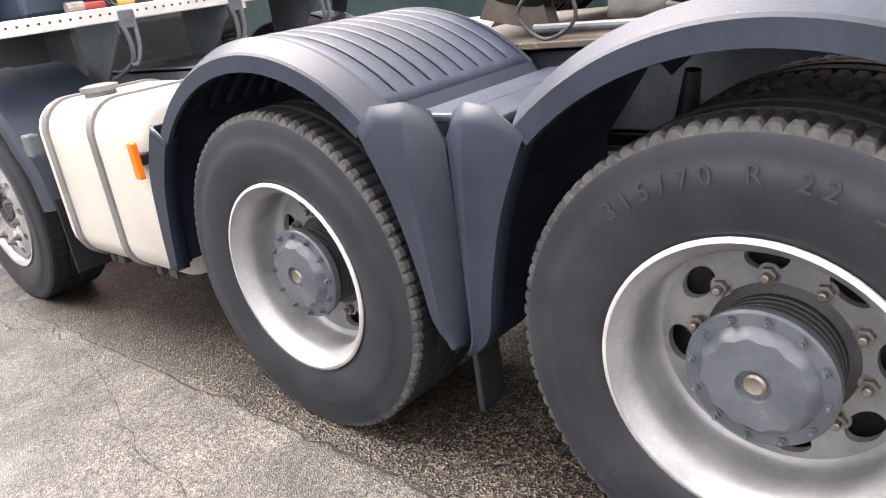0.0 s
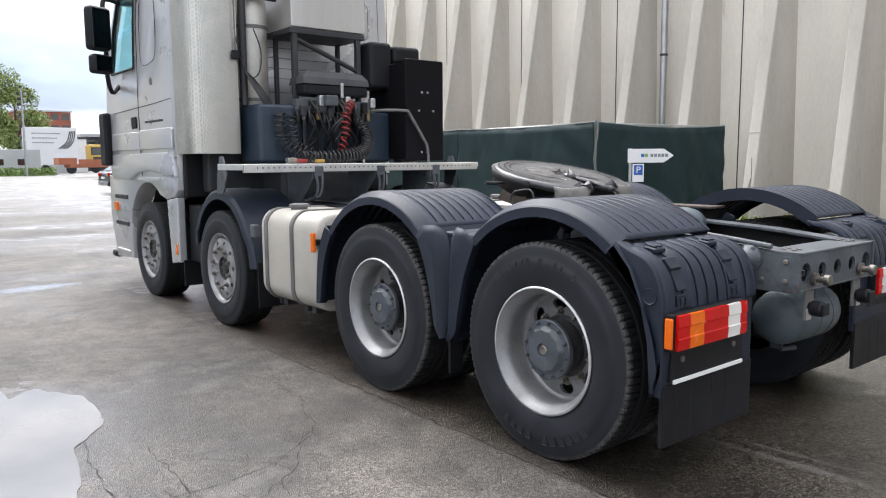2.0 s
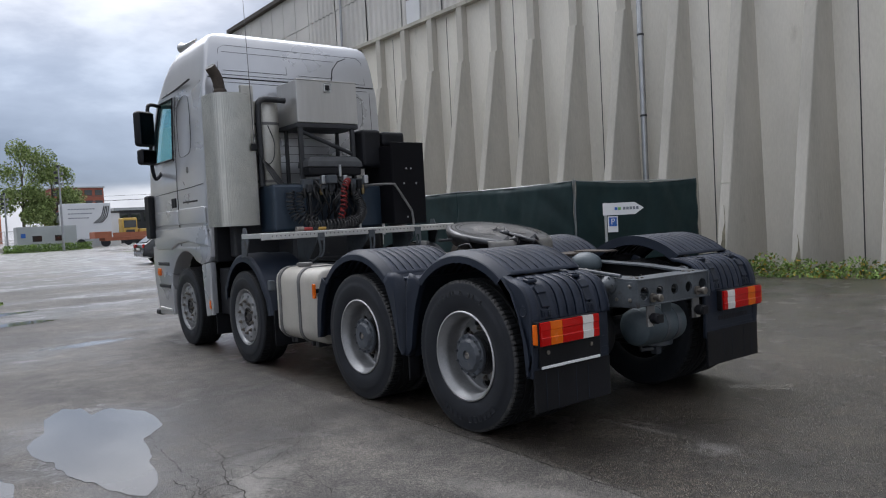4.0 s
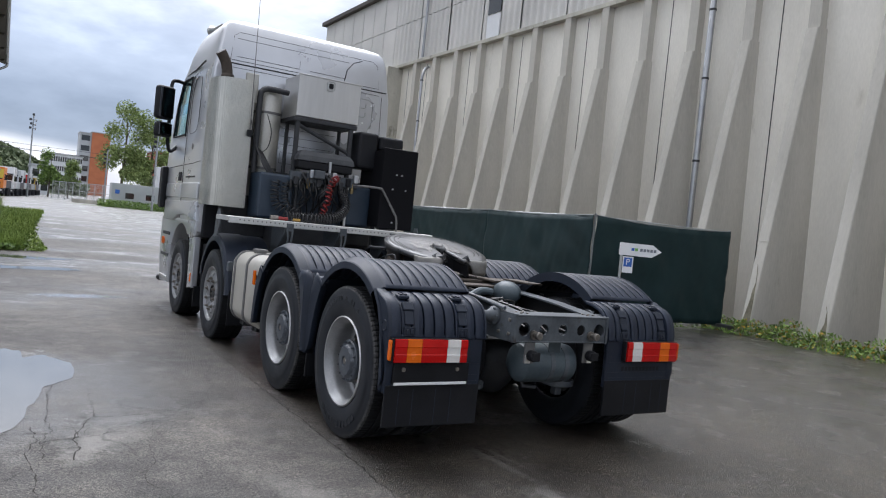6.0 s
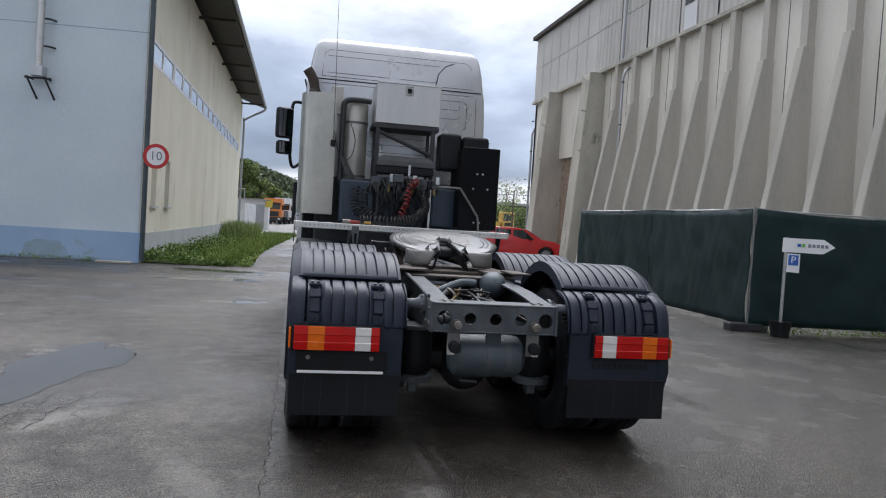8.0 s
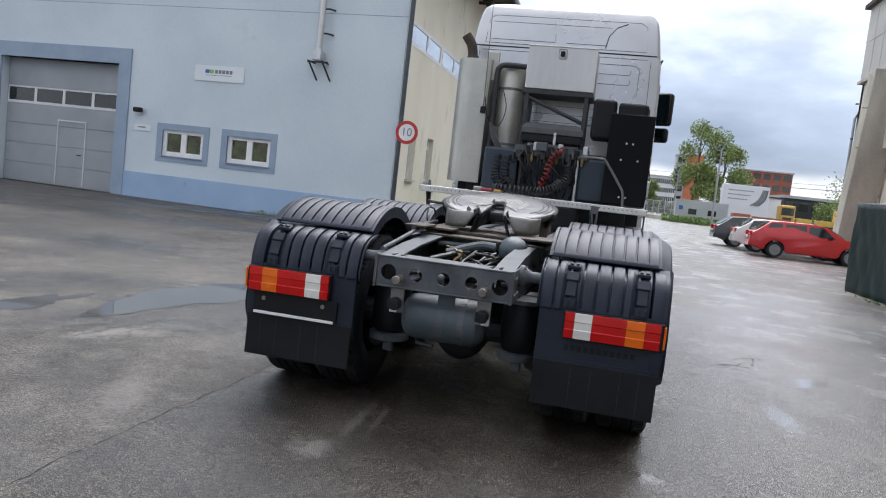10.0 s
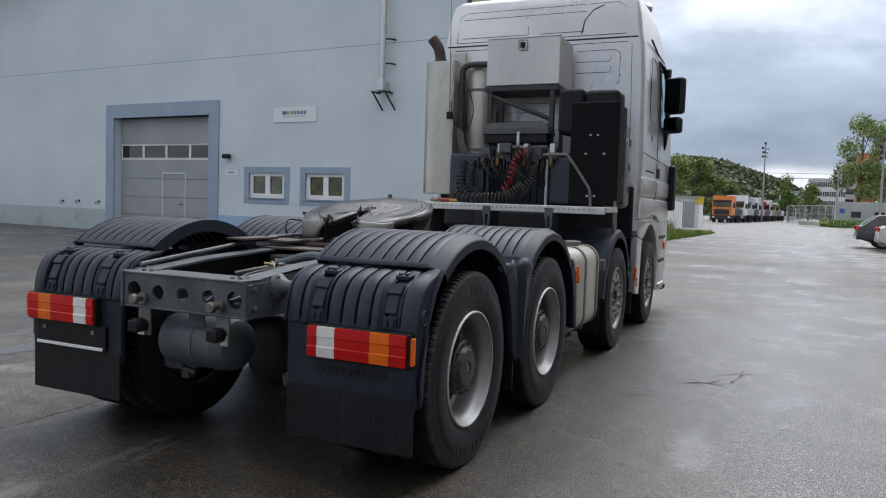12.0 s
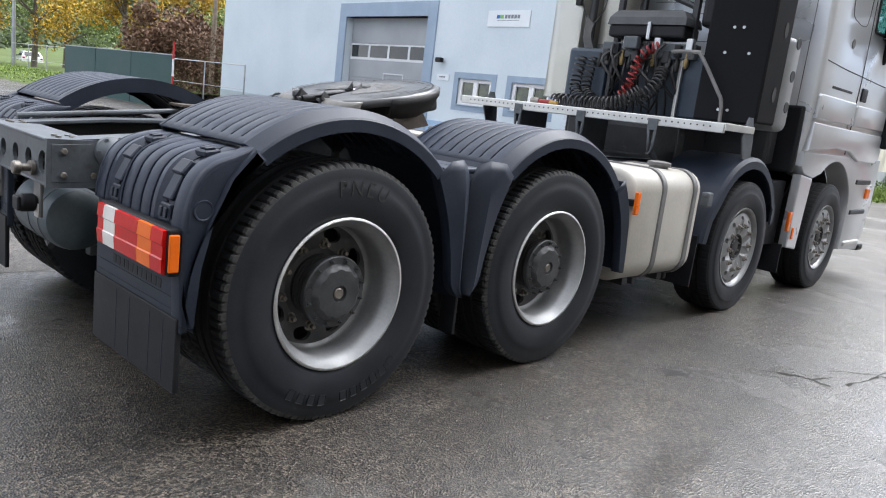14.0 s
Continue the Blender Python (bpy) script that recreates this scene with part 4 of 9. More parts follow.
SM = Matrix(((SDIR.x, SIN.x, 0, S0.x), (SDIR.y, SIN.y, 0, S0.y), (0, 0, 1, 0), (0, 0, 0, 1)))


def front(name, bm, material, parent=shop, label="", smooth=False):
    """Parts of the front: u along it from the corner, v into the wall, z up."""
    bmesh.ops.transform(bm, matrix=SM, verts=bm.verts)
    bmesh.ops.reverse_faces(bm, faces=bm.faces)
    return part(name, bm, material, parent, label, smooth)


def holed(u0, u1, z0, z1, holes, v0, v1):
    """A wall slab with openings right through it."""
    us = sorted({u0, u1, *[h[0] for h in holes], *[h[1] for h in holes]})
    zs = sorted({z0, z1, *[h[2] for h in holes], *[h[3] for h in holes]})
    bm = bmesh.new()
    for a, b in zip(us, us[1:]):
        run = None
        for c, d in zip(zs, zs[1:]):
            solid = not any(h[0] <= a and b <= h[1] and h[2] <= c and d <= h[3] for h in holes)
            if solid:
                run = (run[0], d) if run else (c, d)
            if run and (not solid or d == zs[-1]):
                box(bm, a, b, v0, v1, *run)
                run = None
    return bm


GATE = (9.05, 13.55, 0.0, 3.88)
WIN = ((3.75, 5.15, 1.32, 2.08), (5.95, 7.35, 1.32, 2.08))
front("wall_front", holed(0.035, 23.3, -0.4, 8.4, (GATE, *WIN), 0.0, 0.4), M_BLUE_WALL)
bm = bmesh.new()
prism(bm, [(0.035, 8.4), (11.6, 12.35), (23.3, 8.4)], "y", 0.0, 0.4)
front("gable", bm, M_BLUE_WALL)
for a, b in ((-0.02, 8.62), (13.97, 23.3)):
    front("plinth", cube(a, b, -0.03, 0.0, -0.3, 0.74), M_BLUE_BASE if a < 1 else M_GREEN_BASE)
front("wall_seam", cube(0.0, 23.3, -0.004, 0.0, 5.62, 5.64), M_BLUE_TRIM)
for a, b, z0, z1 in ((8.62, 9.05, 0, 4.34), (13.55, 13.97, 0, 4.34), (9.05, 13.55, 3.88, 4.34)):
    front("gate_surround", cube(a, b, -0.05, 0.30 if z0 else 0.02, z0, z1, 0.008), M_BLUE_TRIM)
gate = empty("gate", parent=shop)
gate["label"] = "grey sectional workshop gate with a window row and wicket door"
for k, (z0, z1) in enumerate(((0.0, 0.60), (0.61, 1.22), (1.23, 1.84), (1.85, 2.46), (3.02, 3.88))):
    front("panel", cube(9.07, 13.53, 0.26, 0.30, z0, z1, 0.006), M_GATE, gate)
for k in range(4):
    a = 9.07 + 1.115 * k
    front("gate_window", cube(a + 0.05, a + 1.065, 0.275, 0.29, 2.55, 2.96), M_DARKGLASS, gate)
    for c, d, e0, e1 in ((a, a + 0.05, 2.47, 3.01), (a + 1.065, a + 1.115, 2.47, 3.01), (a + 0.05, a + 1.065, 2.47, 2.55), (a + 0.05, a + 1.065, 2.96, 3.01)):
        front("window_frame", cube(c, d, 0.26, 0.30, e0, e1), M_FARWHITE, gate)
for c, d, e0, e1 in ((10.35, 10.38, 0.05, 2.02), (11.42, 11.45, 0.05, 2.02), (10.35, 11.45, 2.02, 2.06)):
    front("wicket_frame", cube(c, d, 0.235, 0.26, e0, e1), M_FARWHITE, gate)
front("wicket_handle", cube(10.48, 10.62, 0.20, 0.24, 1.0, 1.03, 0.008), M_BLACK, gate)
for wi, (a, b, z0, z1) in enumerate(WIN):
    win = empty("window", parent=shop)
    win["label"] = "white-framed two-pane window with a grey-blue painted surround"
    for c, d, e0, e1 in ((a - 0.20, a, z0 - 0.18, z1 + 0.18), (b, b + 0.20, z0 - 0.18, z1 + 0.18), (a, b, z1, z1 + 0.18), (a, b, z0 - 0.18, z0)):
        front("window_surround", cube(c, d, -0.014, 0.03, e0, e1), M_BLUE_TRIM, win)
    mid = (a + b) / 2
    for c, d, e0, e1 in ((a, a + 0.12, z0, z1), (b - 0.12, b, z0, z1), (a + 0.12, b - 0.12, z1 - 0.10, z1), (a + 0.12, b - 0.12, z0, z0 + 0.13), (mid - 0.09, mid + 0.09, z0 + 0.13, z1 - 0.10)):
        front("window_frame", cube(c, d, 0.05, 0.13, e0, e1, 0.008), M_WHITE, win)
    for c, d in ((a + 0.12, mid - 0.09), (mid + 0.09, b - 0.12)):
        front("pane", cube(c, d, 0.10, 0.115, z0 + 0.13, z1 - 0.10), M_GREENPANE, win)
    front("window_sill", cube(a - 0.03, b + 0.03, -0.05, 0.05, z0 - 0.03, z0, 0.006), M_BLUE_TRIM, win)
front("inner_wall", cube(1.2, 23.0, 4.0, 4.2, 0, 8), M_FARGREY)
bm = bmesh.new()
rim = [(2.17 + (0.55 + 0.10 * noise.noise((math.cos(k * 0.1257), math.sin(k * 0.1257), 3.0)) + 0.05 * noise.noise((math.cos(k * 0.1257) * 5, math.sin(k * 0.1257) * 5, 7.0))) * math.copysign(abs(math.cos(k * 0.1257)) ** 0.5, math.cos(k * 0.1257)),
        0.08 + (0.36 + 0.10 * noise.noise((math.cos(k * 0.1257) * 4, math.sin(k * 0.1257) * 4, 9.0))) * math.sin(k * 0.1257)) for k in range(50)]
prism(bm, rim, "y", -0.034, -0.0305)
front("algae_patch", bm, M_ALGAE, label="green algae on the plinth")
kb = tagged(empty("kerb_stone"), "pale loose kerb stone at the corner of the workshop", "kerb")
front("stone", cube(0.06, 0.86, -0.52, -0.34, 0.0, 0.055, 0.012), M_CONC_DARK, kb)
# steel flue with its bracket
flue = tagged(empty("flue"), "shiny steel flue on a bracket of the workshop wall", "chimney")
bm = bmesh.new()
lathe(bm, [(0.10, 4.55), (0.10, 4.62), (0.085, 4.64), (0.085, 9.0)], 18, "z", at=(2.42, -0.22, 0))
front("pipe", bm, M_INOX, flue, smooth=True)
for zc in (5.2, 6.0, 6.9, 7.9):
    bm = bmesh.new()
    lathe(bm, [(0.098, zc), (0.098, zc + 0.06)], 18, "z", at=(2.42, -0.22, 0))
    front("collar", bm, M_STEEL, flue)
front("box", cube(2.29, 2.55, -0.36, -0.08, 4.32, 4.56, 0.01), M_STEEL, flue)
for a in (2.22, 2.62):
    front("bracket", bar([(a, 0.0, 4.28), (a, -0.42, 4.28)], 0.024, 6), M_DARKSTEEL, flue)
    front("bracket", bar([(a, -0.36, 4.27), (a - 0.10, 0.0, 3.82)], 0.024, 6), M_DARKSTEEL, flue)
front("bracket", bar([(2.12, -0.25, 4.28), (2.72, -0.25, 4.28)], 0.022, 6), M_DARKSTEEL, flue)
for zc in (5.05, 5.7):
    front("wall_clip", bar([(2.42, -0.2, zc), (2.22, -0.18, zc), (2.15, 0, zc)], 0.025, 6), M_DARKSTEEL, flue)
# company board: plain shapes in place of the mark
board = tagged(empty("company_board"), "white company board with a small blue and green mark", "sign")
front("panel", cube(4.78, 6.40, -0.025, -0.002, 3.58, 4.02), M_BOARDPALE, board)
front("mark", cube(5.92, 6.05, -0.031, -0.025, 3.80, 3.90), M_SIGNBLUE, board)
front("mark", cube(5.78, 5.91, -0.031, -0.025, 3.80, 3.90), M_SIGNGREEN, board)
for k in range(5):
    front("mark", cube(5.16 + 0.12 * k, 5.25 + 0.12 * k, -0.031, -0.025, 3.80, 3.90), M_SIGNGREY, board)
front("mark", cube(5.18, 6.02, -0.029, -0.025, 3.74, 3.752), M_SIGNGREY, board)
for k, (u, z) in enumerate(((14.35, 0.98), (15.45, 0.98), (16.35, 0.95))):
    hk = tagged(empty("wall_hook"), "small dark hook in the blue wall beside the gate", "hook", "wall hooks")
    front("rose", cube(u - 0.04, u + 0.04, -0.02, 0.0, z - 0.04, z + 0.06, 0.006), M_DARKSTEEL, hk)
    front("ring", bar(spline([(u + 0.02, -0.02, z + 0.03), (u + 0.08, -0.09, z), (u + 0.02, -0.12, z - 0.07), (u - 0.05, -0.07, z - 0.06)], 4), 0.014, 6), M_DARKSTEEL, hk)
plate = tagged(empty("name_plate"), "small white plate beside the gate", "sign")
front("panel", cube(7.78, 8.35, -0.02, -0.002, 1.98, 2.16), M_BOARDPALE, plate)
front("mark", cube(7.95, 8.22, -0.024, -0.02, 2.06, 2.10), M_SIGNGREY, plate)
lampw = tagged(empty("wall_lamp"), "black wall lamp above the small plate", "lamp")
front("head", cube(8.05, 8.30, -0.22, -0.06, 2.50, 2.64, 0.03), M_BLACK, lampw)
front("arm", cube(8.14, 8.20, -0.08, 0.0, 2.52, 2.58), M_BLACK, lampw)

# long beige side
part("wall_side", holed(14.235, 44.0, -0.4, 8.4, [(15.35, 16.05, 1.42, 2.75), (17.35, 18.1, 1.42, 2.75)] + [(14.5 + 3.5 * k, 17.9 + 3.5 * k, 5.0, 5.64) for k in range(8)], 0.0, 0.4), M_BEIGE, shop,
     place=Matrix(((0, -1, 0, -4.98), (1, 0, 0, 0), (0, 0, 1, 0), (0, 0, 0, 1))))
part("footing", cube(-4.98, -4.95, 14.3, 44.0, -0.3, 0.72), M_BASE_GREY, shop)
for k in range(8):
    y0 = 14.5 + 3.5 * k
    band = empty("window", parent=shop)
    band["label"] = "white-framed pair of upper windows in a long strip"
    for a, b, z0, z1 in ((y0, y0 + 3.4, 5.0, 5.09), (y0, y0 + 3.4, 5.55, 5.64), (y0, y0 + 0.10, 5.09, 5.55), (y0 + 1.64, y0 + 1.76, 5.09, 5.55), (y0 + 3.30, y0 + 3.4, 5.09, 5.55)):
        part("window_frame", cube(-5.06, -4.968, a, b, z0, z1), M_WHITE, band)
    for a, b in ((y0 + 0.10, y0 + 1.64), (y0 + 1.76, y0 + 3.30)):
        part("pane", cube(-5.01, -4.99, a, b, 5.09, 5.55), M_SKYGLASS, band)
for wi, (a, b) in enumerate(((15.35, 16.05), (17.35, 18.1))):
    win = empty("window", parent=shop)
    win["label"] = "narrow white-framed ground-floor window"
    for c, d, z0, z1 in ((a, a + 0.07, 1.42, 2.75), (b - 0.07, b, 1.42, 2.75), (a + 0.07, b - 0.07, 2.43, 2.5), (a + 0.07, b - 0.07, 1.42, 1.49)):
        part("window_frame", cube(-5.2, -5.12, c, d, z0, z1), M_WHITE, win)
    part("pane", cube(-5.17, -5.155, a + 0.07, b - 0.07, 1.49, 2.68), M_SKYGLASS, win)
    part("window_sill", cube(-5.14, -4.90, a - 0.05, b + 0.05, 1.37, 1.42), M_BASE_GREY, win)
part("wall_side", cube(-28.4, -28.0, 15.9, 44, -0.3, 8.2), M_BLUE_WALL, shop)
part("wall_back", cube(-28.0, -5.0, 43.6, 44.0, -0.3, 8.2), M_BEIGE, shop)
bm = bmesh.new()
prism(bm, [(-3.65, 8.2), (-3.65, 8.36), (-16.6, 12.8), (-29.0, 8.6), (-29.0, 8.45), (-16.6, 12.62)], "y", 13.85, 45.0)
part("roof", bm, M_DARK_WOOD, shop, "dark overhanging roof")
for k in range(8):
    part("rafter", cube(-4.98, -3.72, 14.3 + 4.1 * k, 14.42 + 4.1 * k, 8.12, 8.215), M_DARK_WOOD, shop)
part("gutter", bar([(-3.58, 13.9, 8.29), (-3.58, 45.0, 8.29)], 0.075, 10), M_ZINC, shop)
part("downpipe", bar(spline([(-3.58, 44.7, 8.25), (-3.7, 44.65, 8.0), (-4.8, 44.3, 7.3), (-4.86, 44.3, 6.7), (-4.86, 44.3, 0)], 4), 0.07, 10), M_ZINC, shop, smooth=True)
part("downpipe", bar([(-4.9, 14.12, 0.05), (-4.9, 14.12, 8.2)], 0.062, 12), M_AIRTANK, shop, "dark grey-green downpipe at the corner", smooth=True)
# speed sign on the corner pipe
sign = tagged(empty("speed_sign", pose(-4.62, 13.80, 2.62)), "round red-rimmed speed limit sign with the number 10", "sign")
bm = bmesh.new()
lathe(bm, [(0.30, 0.0), (0.30, 0.012)], 40, "y")
part("plate", bm, M_SIGNRED, sign)
bm = bmesh.new()
lathe(bm, [(0.215, -0.004), (0.215, 0.0)], 40, "y")
part("face", bm, M_WHITE, sign)
letters("digits", "10", 0.30, M_SIGNGREY, sign, pose(0, -0.007, 0, 90, 0, 0), 0.002)
for z in (-0.16, 0.16):
    part("bracket", bar([(-0.28, 0.30, z), (-0.1, 0.03, z), (0.1, 0.03, z)], 0.012, 6), M_DARKSTEEL, sign)


# ---- green site fence ----
def fence_panel(p, q, seed, dip=0.03):
    """A mobile fence panel hung with green mesh, on block feet."""
    p, q = Vector(p), Vector(q)
    th = tagged(empty("fence_panel"), "mobile site fence panel hung with dark green mesh", "fence", "site fence panels")
    d = (q - p)
    side = Vector((-d.y, d.x, 0)).normalized()
    rows = []
    for i in range(17):
        z = 0.10 + 1.895 * i / 16
        row = []
        for j in range(81):
            u = j / 80
            wv = 0.07 * abs(noise.noise((u * 5 + seed + i * 0.08, i * 0.15, seed))) + 0.022 * noise.noise((u * 11 + i * 0.25, i * 0.07, seed)) + 0.006 * noise.noise((u * 27 - i * 0.3, i * 0.10, seed))
            row.append(p + d * u + side * (-0.035 - wv) + Vector((0, 0, z - (dip * math.sin(u * math.pi) * (i / 16)))))
        rows.append(row)
    ob = part("mesh_cover", sheet(bmesh.new(), rows), M_TARP, th, smooth=True)
    thick(ob, 0.006)
    for a in (p, q):
        part("post", bar([a + Vector((0, 0, 0.05)), a + Vector((0, 0, 2.03))], 0.021, 8), M_STEEL, th)
    for z in (0.18, 1.98):
        part("rail", bar([p + Vector((0, 0, z)), q + Vector((0, 0, z))], 0.015, 8), M_STEEL, th)
    part("hem", bar([p + d * (k / 20) - side * 0.04 + Vector((0, 0, 2.0 - dip * math.sin(k / 20 * math.pi))) for k in range(21)], 0.011, 6), M_HEM, th, "pale folded hem")
    c = q - d.normalized() * 0.03
    a = math.degrees(math.atan2(side.y, side.x))
    part("foot", cube(-0.34, 0.34, -0.11, 0.11, 0.0, 0.13, 0.02), M_DARKSTEEL, th, place=pose(c.x, c.y, 0, 0, 0, a))
    return th


FENCE = [(5.92, 12.75, 0), (6.10, 9.2, 0), (6.07, 5.70, 0), (9.42, 5.40, 0)]
for k, (a, b) in enumerate(zip(FENCE, FENCE[1:])):
    fence_panel(a, b, 3 + k * 5, 0.03 if k < 2 else 0.06)

post = tagged(empty("direction_sign", pose(6.33, 5.25, 0)), "white arrow board and blue parking plate on a grey post", "sign")
bm = bmesh.new()
lathe(bm, [(0.13, 0.0), (0.17, 0.24), (0.15, 0.24), (0.02, 0.22)], 20, "z")
part("tub", bm, M_BLACK, post)
part("pole", bar([(0, 0, 0.05), (0, 0, 1.56)], 0.025, 10), M_STEEL, post)
bm = bmesh.new()
prism(bm, [(-0.05, 1.33), (0.52, 1.33), (0.68, 1.44), (0.52, 1.55), (-0.05, 1.55)], "y", -0.045, -0.028)
arrow = part("arrow_board", bm, M_WHITE, post)
part("mark", cube(0.16, 0.21, -0.05, -0.045, 1.42, 1.47), M_SIGNBLUE, arrow)
part("mark", cube(0.22, 0.27, -0.05, -0.045, 1.42, 1.47), M_SIGNGREEN, arrow)
for k in range(5):
    part("mark", cube(0.31 + 0.058 * k, 0.353 + 0.058 * k, -0.05, -0.045, 1.42, 1.47), M_SIGNGREY, arrow)
part("parking_plate", cube(0.03, 0.21, -0.045, -0.028, 1.02, 1.31), M_WHITE, post)
pk = part("parking_square", cube(0.05, 0.19, -0.05, -0.045, 1.13, 1.29), M_SIGNBLUE, post)
letters("letter", "P", 0.15, M_WHITE, pk, pose(0.12, -0.053, 1.21, 90, 0, 0), 0.002)
post.matrix_basis = pose(6.28, 5.15, 0, 0, 0, -42)


# ---- the truck ----
truck = tagged(empty("tractor_truck"), "silver four-axle heavy tractor truck with dark mudguards and bare fifth wheel", "truck")


def tyre_mesh(R=0.507, w=0.30, rim=0.292, blocks=92, lug=0.009):
    """Tyre round the x axis, outer face at x = 0, going in to x = -w; blocky shoulders and grooved tread."""
    prof = [(rim, -0.028), (rim + 0.006, -0.014), (rim + 0.03, -0.004), (rim + 0.07, 0.004), (rim + 0.11, 0.006), (R - 0.080, 0.004), (R - 0.076, 0.0015), (R - 0.050, -0.001), (R - 0.026, -0.005)]
    tread = [(R - 0.020, -0.007), (R - 0.004, -0.014), (R, -0.028), (R, -0.086), (R - 0.010, -0.089), (R - 0.010, -0.098), (R, -0.101)]
    half = tread + [(R + 0.001, -w / 2 + 0.012), (R - 0.010, -w / 2 + 0.008)]
    mirror = [(r, -w - a) for r, a in reversed(half)]
    back = [(r, -w - a) for r, a in reversed(prof)]
    full = [(r, a, 0) for r, a in prof] + [(r, a, 1) for r, a in half + mirror] + [(r, a, 0) for r, a in back]
    n = blocks * 4
    bm = bmesh.new()
    rings = []
    for r, a, t in full:
        ring = []
        edge = t and (a > -0.088 or a < -w + 0.088)
        for i in range(n):
            k = i % 4
            rr = r - (lug if edge and k >= 3 and r > R - 0.015 else 0)
            ang = 2 * math.pi * (i + (0.5 if t and a < -w / 2 else 0)) / n
            ring.append(bm.verts.new((a, math.cos(ang) * rr, math.sin(ang) * rr)))
        rings.append(ring)
    for j, (p, q) in enumerate(zip(rings, rings[1:])):
        tr = full[j][2] and full[j + 1][2]
        for i in range(n):
            f = bm.faces.new((p[i], p[(i + 1) % n], q[(i + 1) % n], q[i]))
            f.material_index = (2 if full[j][1] > -0.02 and full[j][0] > R - 0.022 else 1) if tr else 0
            f.smooth = not tr
    bmesh.ops.recalc_face_normals(bm, faces=bm.faces)
    return bm


def holed_disc(r0, r1, x_of, holes, hr, ha, hb, deep=0.02, offset=0.0):
    """A wheel disc round x with real oval hand holes: x_of(r) gives its dish."""
    bm = bmesh.new()
    m = 28
    for h in range(holes):
        c = 2 * math.pi * h / holes + offset
        half = math.pi / holes
        outer, inner = [], []
        for i in range(m):
            a = 2 * math.pi * i / m
            dx, dy = math.cos(a), math.sin(a)
            k = min((half * hr / abs(dx)) if abs(dx) > 1e-6 else 9, ((r1 - hr) / dy) if dy > 1e-6 else ((r0 - hr) / dy if dy < -1e-6 else 9))
            outer.append((c + dx * k / hr, hr + dy * k))
            inner.append((c + dx * ha / hr, hr + dy * hb))
        for corner_t in (-half, half):
            for rr in (r0, r1):
                # pull the nearest boundary point into each corner
                i = min(range(m), key=lambda q: ((outer[q][0] - c - corner_t) * hr) ** 2 + (outer[q][1] - rr) ** 2)
                outer[i] = (c + corner_t, rr)
        vo = [bm.verts.new((x_of(r), math.cos(t) * r, math.sin(t) * r)) for t, r in outer]
        vi = [bm.verts.new((x_of(r), math.cos(t) * r, math.sin(t) * r)) for t, r in inner]
        vd = [bm.verts.new((x_of(r) - deep, math.cos(t) * r, math.sin(t) * r)) for t, r in inner]
        for i in range(m):
            j = (i + 1) % m
            bm.faces.new((vo[i], vo[j], vi[j], vi[i]))
            bm.faces.new((vi[i], vi[j], vd[j], vd[i]))
    bmesh.ops.remove_doubles(bm, verts=bm.verts, dist=0.0004)
    bmesh.ops.recalc_face_normals(bm, faces=bm.faces)
    return bm


def nut_mesh(r=0.017, h=0.03):
    bm = bmesh.new()
    lathe(bm, [(r * 1.35, 0), (r * 1.35, 0.006)], 14)
    lathe(bm, [(r, 0.006), (r, h * 0.7), (r * 0.8, h * 0.72)], 6)
    lathe(bm, [(r * 0.55, h * 0.7), (r * 0.55, h * 1.25), (r * 0.4, h * 1.3)], 10)
    return bm


TYRES = {}


